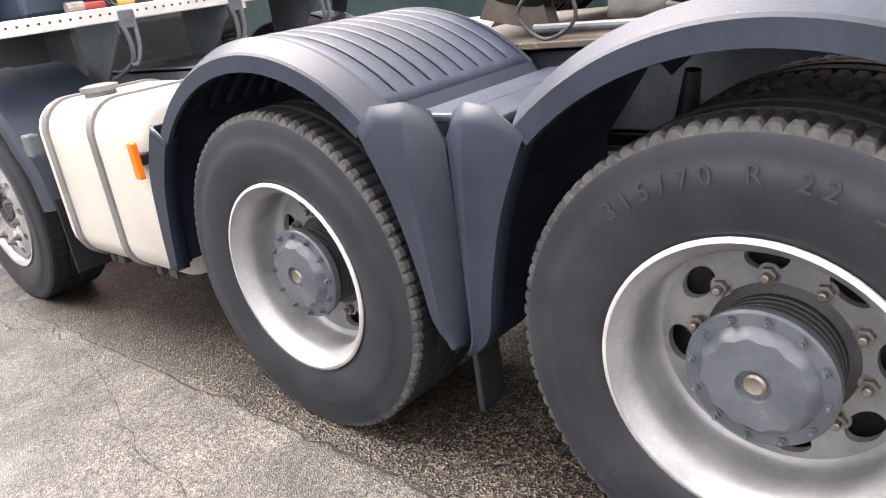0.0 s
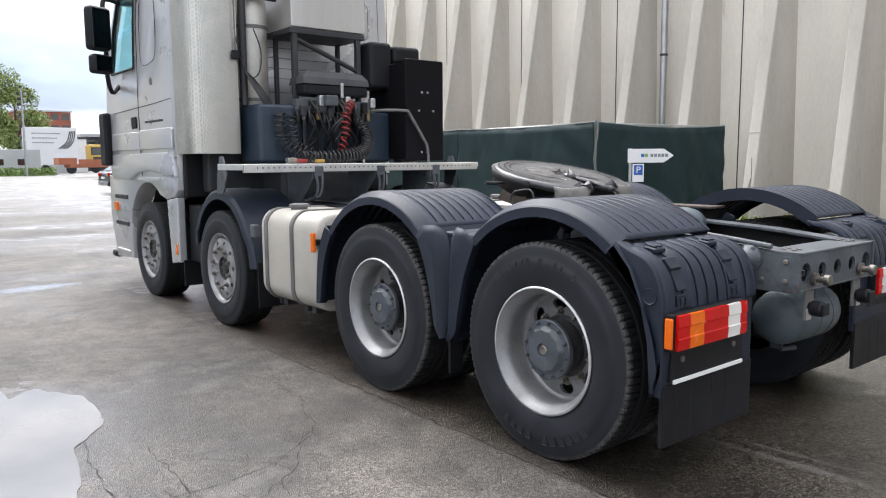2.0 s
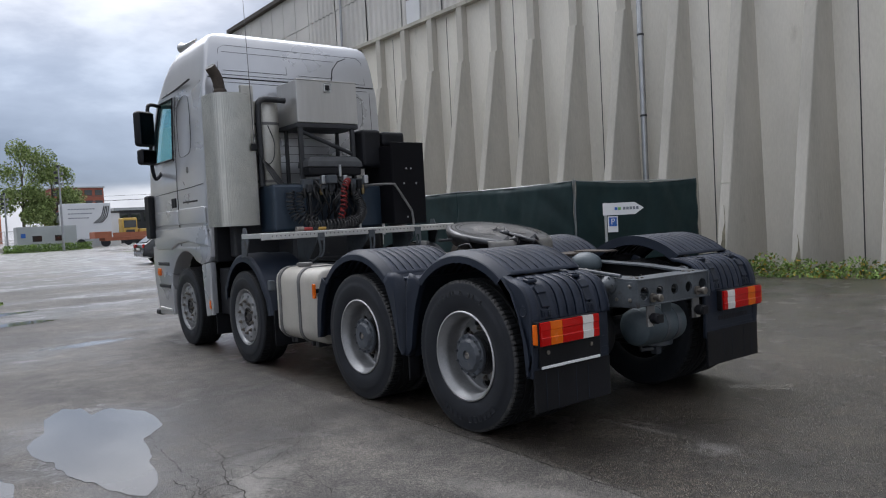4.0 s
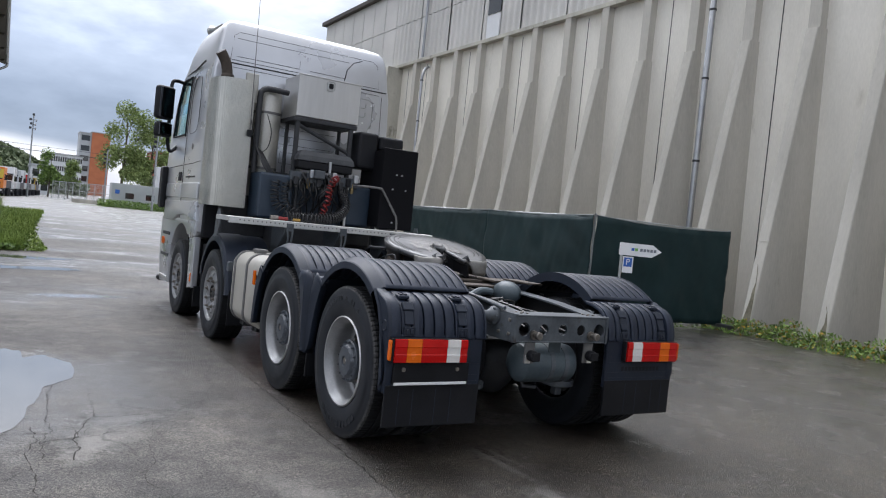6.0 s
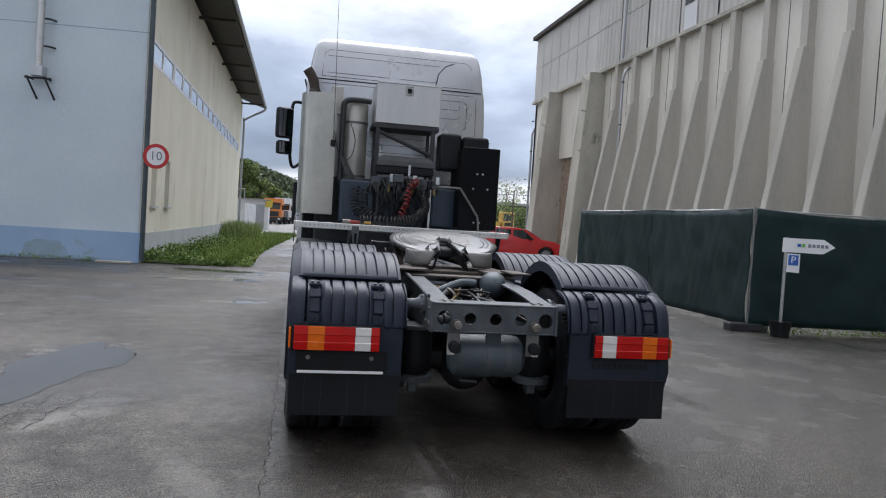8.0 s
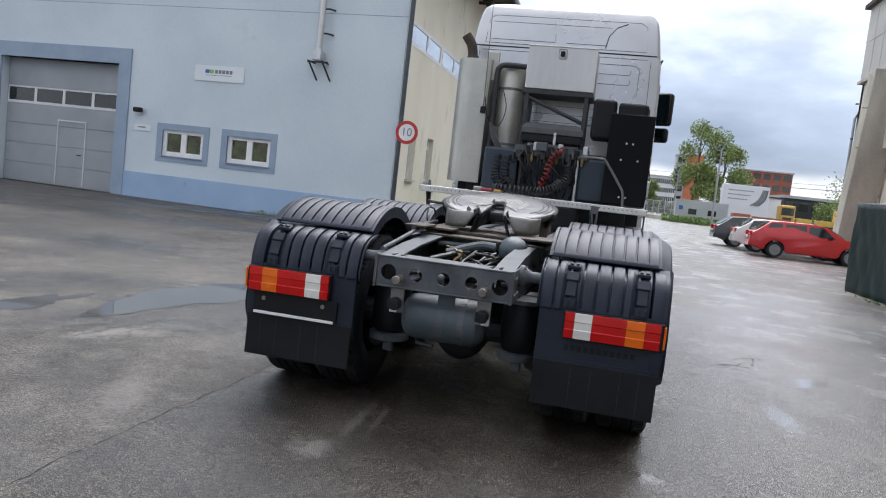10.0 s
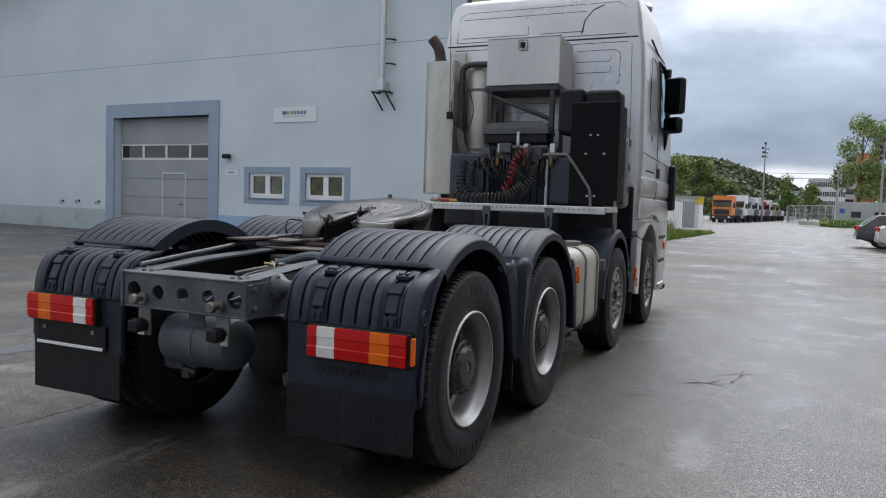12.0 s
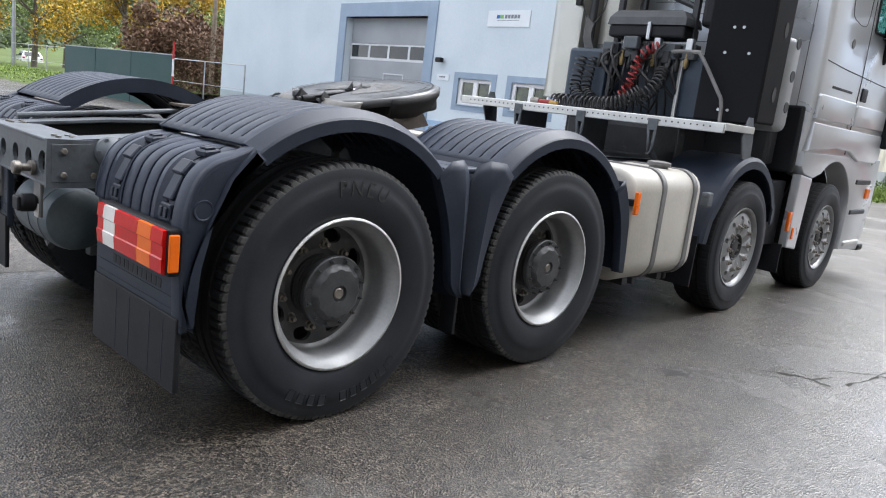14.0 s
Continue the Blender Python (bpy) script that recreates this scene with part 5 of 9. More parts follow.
def drive_wheel(x, y, z, s, wear):
    """Twin drive wheel: two tyres, a deep silver rim and a long planetary hub."""
    wh = empty("wheel", pose(s * x, y, z, 0, 0, 0 if s > 0 else 180) @ pose(0, 0, 0, wear * 23.0), truck)
    wh["label"] = "twin drive wheel with a deep silver rim" if s < 0 else "twin drive wheel with a silver rim and greasy dark hub"
    tyre = again(TYRES["drive"], wh, pose(0, 0, 0)) if "drive" in TYRES else part("tyre", tyre_mesh(), [M_TYRE, M_TREAD, M_SHOULDER], wh, "black tyre with blocky tread")
    TYRES["drive"] = tyre
    again(tyre, wh, pose(-0.345, 0, 0))
    bm = bmesh.new()
    lathe(bm, [(0.293, -0.030), (0.302, -0.012), (0.300, -0.004), (0.292, -0.003), (0.287, -0.012), (0.276, -0.030), (0.262, -0.045), (0.256, -0.075),
               (0.262, -0.120), (0.262, -0.150), (0.256, -0.165), (0.240, -0.172), (0.240, -0.185), (0.29, -0.20)], 72, close=True)
    part("rim", bm, M_RIM, wh, "silver painted rim", smooth=True, sharp=0.9)
    bm = bmesh.new()
    lathe(bm, [(0.2945, -0.0065), (0.3025, -0.0095), (0.3015, -0.0025), (0.2930, -0.0012)], 72, close=True)
    part("rim_edge", bm, M_RIM_EDGE, wh, "bright worn rim edge", smooth=True, sharp=1.5)
    part("disc", holed_disc(0.135, 0.245, lambda r: -0.166 - 0.10 * abs(r - 0.205), 8, 0.203, 0.043, 0.029), M_DISC if s < 0 else M_DISC_SHADE, wh, smooth=True, sharp=0.5)
    bm = bmesh.new()
    lathe(bm, [(0.30, -0.30), (0.30, -0.26), (0.10, -0.24)], 40)
    part("brake_drum", bm, M_DRUM, wh)
    bm = bmesh.new()
    prof = [(0.150, -0.20), (0.150, -0.172), (0.128, -0.165)]
    for k in range(5):
        a = -0.160 + 0.018 * k
        prof += [(0.128, a), (0.128, a + 0.010), (0.120, a + 0.013), (0.120, a + 0.016)]
    prof += [(0.128, -0.070), (0.118, -0.065)]
    lathe(bm, prof, 48)
    part("hub", bm, M_DRUM, wh, "dark ribbed hub drum", smooth=True, sharp=0.4)
    bm = bmesh.new()
    lathe(bm, [(r, q - 0.038) for r, q in ((0.10, -0.04), (0.142, -0.036), (0.143, -0.016), (0.138, -0.011), (0.114, -0.008), (0.104, 0.006), (0.094, 0.013), (0.06, 0.015), (0.034, 0.017), (0.032, 0.006), (0.0245, 0.006))], 60)
    # slight scallops between the bolts
    for v in bm.verts:
        r = math.hypot(v.co.y, v.co.z)
        if 0.09 < r < 0.11:
            a = math.atan2(v.co.z, v.co.y)
            k = 1 + 0.035 * math.cos(12 * a)
            v.co.y, v.co.z = v.co.y * k, v.co.z * k
    part("hub_cap", bm, M_HUB if s < 0 else M_HUB_DIRTY, wh, "blue-grey hub cap" if s < 0 else "greasy dark hub cap", smooth=True, sharp=0.5)
    bm = bmesh.new()
    lathe(bm, [(0.023, -0.038), (0.023, -0.028), (0.018, -0.024), (0.008, -0.026)], 20)
    part("hub_plug", bm, M_NUT, wh, smooth=True)
    nut = None
    for k in range(12):
        a = 2 * math.pi * (k + 0.5) / 12
        pl = pose(-0.050, math.cos(a) * 0.127, math.sin(a) * 0.127) @ Matrix.Scale(0.5, 4)
        nut = again(nut, wh, pl) if nut else part("bolt", nut_mesh(), M_HUB if s < 0 else M_HUB_DIRTY, wh, place=pl)
    nut = None
    for k in range(10):
        a = 2 * math.pi * (k + 0.5) / 10
        pl = pose(-0.176, math.cos(a) * 0.1675, math.sin(a) * 0.1675)
        nut = again(nut, wh, pl) if nut else part("wheel_nut", nut_mesh(), M_NUT, wh, place=pl)
    return wh


def steer_wheel(x, y, z, s, wear):
    """Single steered wheel with an outward disc and ten nuts."""
    wh = empty("wheel", pose(s * x, y, z, 0, 0, 0 if s > 0 else 180) @ pose(0, 0, 0, wear * 17.0), truck)
    wh["label"] = "steered wheel with a silver slotted disc"
    tyre = again(TYRES["steer"], wh, pose(0, 0, 0)) if "steer" in TYRES else part("tyre", tyre_mesh(0.492, 0.30, 0.292, 60, 0.003), [M_TYRE, M_TREAD, M_TREAD], wh, "black tyre with worn ribbed tread")
    TYRES["steer"] = tyre
    bm = bmesh.new()
    lathe(bm, [(0.293, -0.030), (0.302, -0.012), (0.300, -0.004), (0.290, -0.006), (0.278, -0.026), (0.266, -0.045), (0.254, -0.055), (0.25, -0.075), (0.29, -0.20)], 72, close=True)
    part("rim", bm, M_RIM, wh, "silver painted rim", smooth=True, sharp=0.9)
    part("disc", holed_disc(0.098, 0.258, lambda r: -0.012 - 0.30 * max(0.0, r - 0.21) - 0.02 * (r < 0.12), 10, 0.222, 0.020, 0.017, 0.025), M_RIM, wh, smooth=True, sharp=0.5)
    bm = bmesh.new()
    lathe(bm, [(0.29, -0.24), (0.29, -0.20), (0.17, -0.19), (0.10, -0.09)], 36)
    part("brake_drum", bm, M_DRUM, wh)
    bm = bmesh.new()
    lathe(bm, [(0.101, -0.09), (0.101, -0.030), (0.096, -0.026), (0.090, -0.030), (0.085, -0.052), (0.060, -0.050), (0.052, -0.036), (0.030, -0.032)], 40)
    part("hub", bm, M_DRUM, wh, "dark hub centre", smooth=True, sharp=0.4)
    nut = None
    for k in range(10):
        a = 2 * math.pi * (k + 0.5) / 10
        pl = pose(-0.012, math.cos(a) * 0.1675, math.sin(a) * 0.1675)
        nut = again(nut, wh, pl) if nut else part("wheel_nut", nut_mesh(0.016, 0.026), M_NUT, wh, place=pl)
    nut = None
    for k in range(8):
        a = 2 * math.pi * k / 8
        pl = pose(-0.05, math.cos(a) * 0.072, math.sin(a) * 0.072) @ Matrix.Scale(0.5, 4)
        nut = again(nut, wh, pl) if nut else part("bolt", nut_mesh(), M_NUT, wh, place=pl)
    return wh


AX = (0.0, 1.35, 3.73, 5.62)
wheels = {}
for k, s in enumerate((-1, 1)):
    wheels["4", s] = drive_wheel(1.225, AX[0], 0.505, s, 0.3 + k)
    wheels["3", s] = drive_wheel(1.225, AX[1], 0.505, s, 0.7 + k)
    steer_wheel(1.215, AX[2], 0.485, s, 0.2 + k)
    steer_wheel(1.205, AX[3], 0.480, s, 0.9 + k)
# size lettering and worn maker's marks moulded on the rear tyres
for (ax, s), wh in wheels.items():
    if ax == "4":
        tyre_ob = [c for c in wh.children if c.name.startswith("tyre")][0]
        base = Matrix.Rotation(math.radians(-(0.3 if s < 0 else 1.3) * 23.0), 4, "X")
        words = "315/70 R 22.5" if s < 0 else "PNEU"
        for i, ch in enumerate(words):
            if ch == " ":
                continue
            a = math.radians((38 if s < 0 else 7) - i * (5.6 if s < 0 else 9.2))
            m = base @ Matrix.Rotation(a - math.pi / 2 + math.pi / 2, 4, "X") @ pose(0.0065, 0, 0.418 if s < 0 else 0.412, 90, 0, 90)
            letters("letter", ch, 0.052 if s < 0 else 0.082, M_LETTER, tyre_ob, m, 0.0014)
        for k in range(11):
            if k == 4:
                continue
            a = math.radians(150 + k * 7.2)
            m = base @ Matrix.Rotation(a, 4, "X")
            b2 = cube(0.0045, 0.0066, -0.017, 0.017, 0.395, 0.437, 0.003, 1)
            part("raised_mark", b2, M_TYRE, tyre_ob, place=m)
for y in AX:
    part("axle", bar([(-1.0, y, 0.5), (-0.35, y, 0.5), (0.35, y, 0.5), (1.0, y, 0.5)], [0.07, 0.09, 0.09, 0.07], 14), M_DARKSTEEL, truck)
for y in AX[:2]:
    bm = bmesh.new()
    bmesh.ops.create_uvsphere(bm, u_segments=20, v_segments=12, radius=0.24, matrix=pose(0, y, 0.5) @ Matrix.Diagonal((0.8, 0.85, 1, 1)))
    part("differential", bm, M_DARKSTEEL, truck, smooth=True)


def arc(cy, cz, r, a0, a1, n):
    return [(cy + r * math.cos(radians(a0 + (a1 - a0) * i / n)), cz + r * math.sin(radians(a0 + (a1 - a0) * i / n))) for i in range(n + 1)]


def flank(name, g, cy, sgn, s, cols, xs, tuck):
    """Moulded outer panel of a mudguard: columns from the wheel's side outwards, their heads tucked in by tuck."""
    grid = []
    for (pts, x) in zip(cols, xs):
        line = spline([(y, z, 0) for y, z in pts], 4)
        grid.append([(x - (tuck * max(0.0, 1 - k / 3.0) ** 2 if x > 1.2 and pts[0][0] > 0.51 else 0.0), cy + sgn * q.x, q.y) for k, q in enumerate(line)])
    edge = [(xs[0] - 0.045, y - sgn * 0.004, z) for x, y, z in grid[0]]
    ob = part(name, sheet(bmesh.new(), [edge] + grid), M_GUARD, g, smooth=True, flip=s < 0, sharp=0.4)
    thick(ob, 0.007, 0)
    return ob


def guard(cy, s, rear):
    """Plastic mudguard over a drive wheel: ribbed top, lip with a turned edge, V-leaf towards the other axle."""
    g = empty("mudguard", None, truck)
    g["label"] = "dark plastic mudguard with ribbed top"
    x0, x1 = 0.555, 1.165
    flip = s < 0
    a_front, a_rear = (47, 128) if rear else (41, 133)
    nseg, ribs = 30, 9
    outer = arc(cy, 0.50, 0.705, a_front, a_rear, nseg)
    # ribbed top: nine shallow raised bands running over the wheel
    cols = []
    pitch = (x1 - x0) / ribs
    for k in range(ribs):
        a = x0 + pitch * k
        cols += [(a, -0.001), (a + pitch * 0.02, -0.020), (a + pitch * 0.135, -0.020), (a + pitch * 0.155, 0.000), (a + pitch * 0.22, 0.0025), (a + pitch * 0.60, 0.003), (a + pitch * 0.94, 0.002)]
    cols.append((x1, 0.0))
    grid = []
    for i, (y, z) in enumerate(outer):
        d = Vector((y - cy, z - 0.50)).normalized()
        ends = max(0.0, min(1.0, (i - 1) / 0.8, (nseg - 1 - i) / 0.8))
        grid.append([(x, y + d.x * h * ends, z + d.y * h * ends) for x, h in cols])
    top = part("top", sheet(bmesh.new(), grid), M_GUARD_TOP, g, "dusty ribbed top", smooth=True, flip=flip, sharp=0.5)
    thick(top, 0.008, 1.0)
    # outer lip: rolled band that hangs down outside the tyre
    rows = []
    for (y, z) in arc(cy, 0.50, 0.705, a_front, a_rear, nseg):
        d = Vector((y - cy, z - 0.50)).normalized()
        cs = [(x1 - 0.004, 0.004), (x1 + 0.010, 0.004), (x1 + 0.016, 0.001), (x1 + 0.066, -0.026), (x1 + 0.072, -0.033), (x1 + 0.074, -0.078), (x1 + 0.062, -0.080), (x1 + 0.058, -0.045), (x1 + 0.03, -0.022), (x1 - 0.004, -0.012)]
        rows.append([(x, y + d.x * h, z + d.y * h) for x, h in cs])
    part("lip", loft(bmesh.new(), rows), M_GUARD, g, smooth=True, flip=flip, sharp=0.35)
    rows = []
    for (y, z) in arc(cy, 0.50, 0.705, a_front, a_rear, nseg):
        d = Vector((y - cy, z - 0.50)).normalized()
        rows.append([(x, y + d.x * h, z + d.y * h) for x, h in ((x0 - 0.012, 0.002), (x0 + 0.006, 0.002), (x0 + 0.006, -0.012), (x0 - 0.002, -0.012), (x0 - 0.002, -0.07), (x0 - 0.012, -0.07))])
    part("inner_lip", loft(bmesh.new(), rows), M_GUARD, g, flip=flip, smooth=True, sharp=0.7)
    # apron inside, across the front and rear of the arch
    f_y, f_z = outer[0]
    r_y, r_z = outer[-1]
    if not rear:
        # front apron behind the fuel tank, with a side cheek
        rows = [[(x0, f_y, f_z), (x1, f_y, f_z)]] + [[(x0, cy + yy, zz), (x1, cy + yy, zz)] for yy, zz in ((0.665, 0.75), (0.70, 0.58), (0.71, 0.44))]
        ob = part("front_apron", sheet(bmesh.new(), rows), M_GUARD, g, flip=flip)
        thick(ob, 0.01, 0)
        flank("cheek", g, cy, 1, s, [[(0.484, 0.922), (0.575, 0.75), (0.620, 0.58), (0.645, 0.44)], [(0.545, 0.972), (0.640, 0.80), (0.675, 0.60), (0.688, 0.435)],
                                     [(0.553, 0.966), (0.650, 0.80), (0.686, 0.60), (0.699, 0.435)], [(0.556, 0.964), (0.654, 0.80), (0.690, 0.60), (0.703, 0.435)]],
              [1.239, 1.241, 1.232, 1.15], 0.0)
    # leaf of the V between the axles: tapered panel with a raised spine, narrowing to the foot
    sgn = -1 if not rear else 1
    yj = cy + sgn * 0.675
    flank("leaf", g, cy, sgn, s, [[(0.434, 0.980), (0.515, 0.802), (0.565, 0.62), (0.590, 0.495), (0.642, 0.436)], [(0.500, 1.036), (0.563, 0.80), (0.598, 0.60), (0.614, 0.49), (0.646, 0.436)],
                                  [(0.578, 1.042), (0.601, 0.80), (0.617, 0.62), (0.627, 0.49), (0.650, 0.435)], [(0.588, 1.041), (0.609, 0.80), (0.624, 0.62), (0.633, 0.49), (0.651, 0.435)],
                                  [(0.640, 1.016), (0.648, 0.80), (0.652, 0.62), (0.655, 0.50), (0.657, 0.435)],
                                  [(0.669, 0.955), (0.671, 0.78), (0.671, 0.62), (0.669, 0.50), (0.660, 0.437)], [(0.670, 0.955), (0.672, 0.78), (0.672, 0.62), (0.670, 0.50), (0.661, 0.437)]],
          [1.238, 1.242, 1.250, 1.247, 1.222, 1.196, 1.12], 0.028)
    # inner curtain between leaf and chassis
    rows = [[(x0, f_y if sgn > 0 else r_y, (f_z if sgn > 0 else r_z)), (x1, f_y if sgn > 0 else r_y, (f_z if sgn > 0 else r_z))]]
    rows += [[(x0, cy + sgn * yy, zz), (x1, cy + sgn * yy, zz)] for yy, zz in ((0.635, 0.80), (0.655, 0.6), (0.66, 0.42))]
    ob = part("curtain", sheet(bmesh.new(), rows), M_GUARD, g, flip=flip)
    thick(ob, 0.01, 0)
    # bridge plate behind the leaf's head
    part("bridge", cube(x0, x1 - 0.01, min(yj, cy + sgn * 0.54), max(yj, cy + sgn * 0.54), 0.975, 1.0, 0.008), M_GUARD_TOP, g, flip=flip)
    if not rear:
        part("mud_flap", cube(x1 - 0.04, x1 + 0.052, 0.655, 0.672, 0.25, 0.445, 0.004), M_BLACK, g, "short scuffed rubber flap", flip=flip)
    else:
        # rear cover: a lower ribbed hood that rolls down to the tail light
        hood = [(-0.385, 1.035), (-0.45, 1.032), (-0.52, 1.015), (-0.575, 0.990), (-0.615, 0.950), (-0.64, 0.895), (-0.655, 0.835), (-0.66, 0.775)]
        hood = [(q.x, q.y) for q in spline([(a, b, 0) for a, b in hood], 3)]
        hx0, hx1 = 0.53, 1.205
        nr = 9
        pt = (hx1 - hx0) / nr
        cols = []
        for k in range(nr):
            a = hx0 + pt * k
            cols += [(a, 0.000), (a + pt * 0.02, -0.022), (a + pt * 0.16, -0.022), (a + pt * 0.18, 0.000), (a + pt * 0.25, 0.003), (a + pt * 0.60, 0.004), (a + pt * 0.93, 0.003)]
        cols += [(hx1, 0.0), (hx1 + 0.014, -0.004), (hx1 + 0.026, -0.014)]
        grid = []
        for i, (y, z) in enumerate(hood):
            a, b = hood[max(i - 1, 0)], hood[min(i + 1, len(hood) - 1)]
            t = Vector((b[0] - a[0], b[1] - a[1])).normalized()
            nrm = Vector((t.y, -t.x))
            if nrm.y < 0 and i < 6:
                nrm = -nrm
            nrm = Vector((-abs(t.y), abs(t.x)))
            e = min(1.0, i / 2)
            # two troughs run down the hood for the latches
            low = 0.0 if i < 4 else min(1.0, (i - 3) / 2)
            deep = [(x, h * e - (0.017 * low if 0.655 < x < 0.745 or 1.035 < x < 1.135 else 0.0)) for x, h in cols]
            grid.append([(x, y + nrm.x * h, z + nrm.y * h) for x, h in deep])
        ob = part("rear_hood", sheet(bmesh.new(), grid), M_GUARD_TOP, g, "ribbed rear hood with snap latches", smooth=True, flip=flip, sharp=0.5)
        thick(ob, 0.008, 1.0)
        # cheek: flat outer side from the arch down to the flap
        bm = bmesh.new()
        inner = arc(0.0, 0.50, 0.643, 127, 176, 12)
        poly = [(-0.428, 1.052)] + hood[5:] + [(-0.665, 0.62), (-0.655, 0.47), (-0.61, 0.44)] + inner[::-1]
        prism(bm, poly, "x", 1.16, 1.229, 0.012, 3)
        part("cheek", bm, M_GUARD, g, smooth=True, flip=flip, sharp=0.5)
        # raised flange that follows the arch down to the flap
        bm = bmesh.new()
        prism(bm, [(-0.430, 1.050), (-0.515, 0.955), (-0.575, 0.82), (-0.612, 0.66), (-0.628, 0.46), (-0.61, 0.44)] + arc(0.0, 0.50, 0.640, 127, 176, 12)[::-1], "x", 1.18, 1.245, 0.010, 2)
        part("flange", bm, M_GUARD, g, smooth=True, flip=flip, sharp=0.5)
        bm = bmesh.new()
        lathe(bm, [(0.036, 1.228), (0.034, 1.2335), (0.030, 1.2335), (0.027, 1.231), (0.0005, 1.231)], 24, at=(0, -0.598, 0.845))
        part("boss", bm, M_GUARD, g, flip=flip, smooth=True)
        for lx in (0.70, 1.085):
            for (yy, zz, aa) in ((-0.515, 1.008, 8), (-0.592, 0.958, 48), (-0.640, 0.815, 84)):
                big = aa != 48
                bm = bmesh.new()
                box(bm, -0.036, 0.036, -0.03, 0.03, -0.004, 0.018, 0.005, 1)
                if big:
                    for q in (-0.016, 0.016):
                        box(bm, q - 0.010, q + 0.010, -0.016, 0.016, 0.018, 0.026, 0.002, 1)
                part("latch", bm, M_GUARD, g, place=pose(s * lx, yy, zz, aa, 0, 0))
            bm = bmesh.new()
            box(bm, -0.030, 0.030, -0.055, 0.055, -0.004, 0.0145, 0.004, 1)
            part("latch_plate", bm, M_GUARD, g, place=pose(s * lx, -0.617, 0.905, 64, 0, 0))
        # back wall with lamp recess, seam lines and flap
        part("back_panel", cube(0.54, 1.225, -0.655, -0.625, 0.44, 0.80, 0.008), M_GUARD, g, flip=flip)
        part("flap", cube(0.545, 1.215, -0.662, -0.642, 0.235, 0.49, 0.004), M_BLACK, g, "black rubber mud flap", flip=flip)
        for zz in (0.615, 0.545, 0.505):
            part("moulding", cube(0.56, 1.20, -0.6575, -0.652, zz, zz + 0.006), M_GUARD, g, flip=flip)
        for xx in (0.75, 0.86, 1.02, 1.12):
            part("moulding", cube(xx, xx + 0.005, -0.6632, -0.66, 0.25, 0.47), M_GUARD, g, flip=flip)
        if s > 0:
            for k in range(11):
                part("raised_mark", cube(0.70 + 0.036 * k, 0.724 + 0.036 * k, -0.6562, -0.654, 0.560, 0.592), M_BLACK, g)
        else:
            part("plate_holder", cube(-1.18, -0.64, -0.672, -0.655, 0.50, 0.63, 0.003), M_BLACK, g, "black empty plate holder")
            part("plate_bar", cube(-1.17, -0.655, -0.682, -0.672, 0.495, 0.512, 0.003), M_WHITE, g, "white strip under the plate holder")
            for xx in (-1.11, -0.73):
                bm = bmesh.new()
                lathe(bm, [(0.013, -0.680), (0.013, -0.671)], 12, "y", at=(xx, 0, 0.59))
                part("screw", bm, M_NUT, g)
    return g


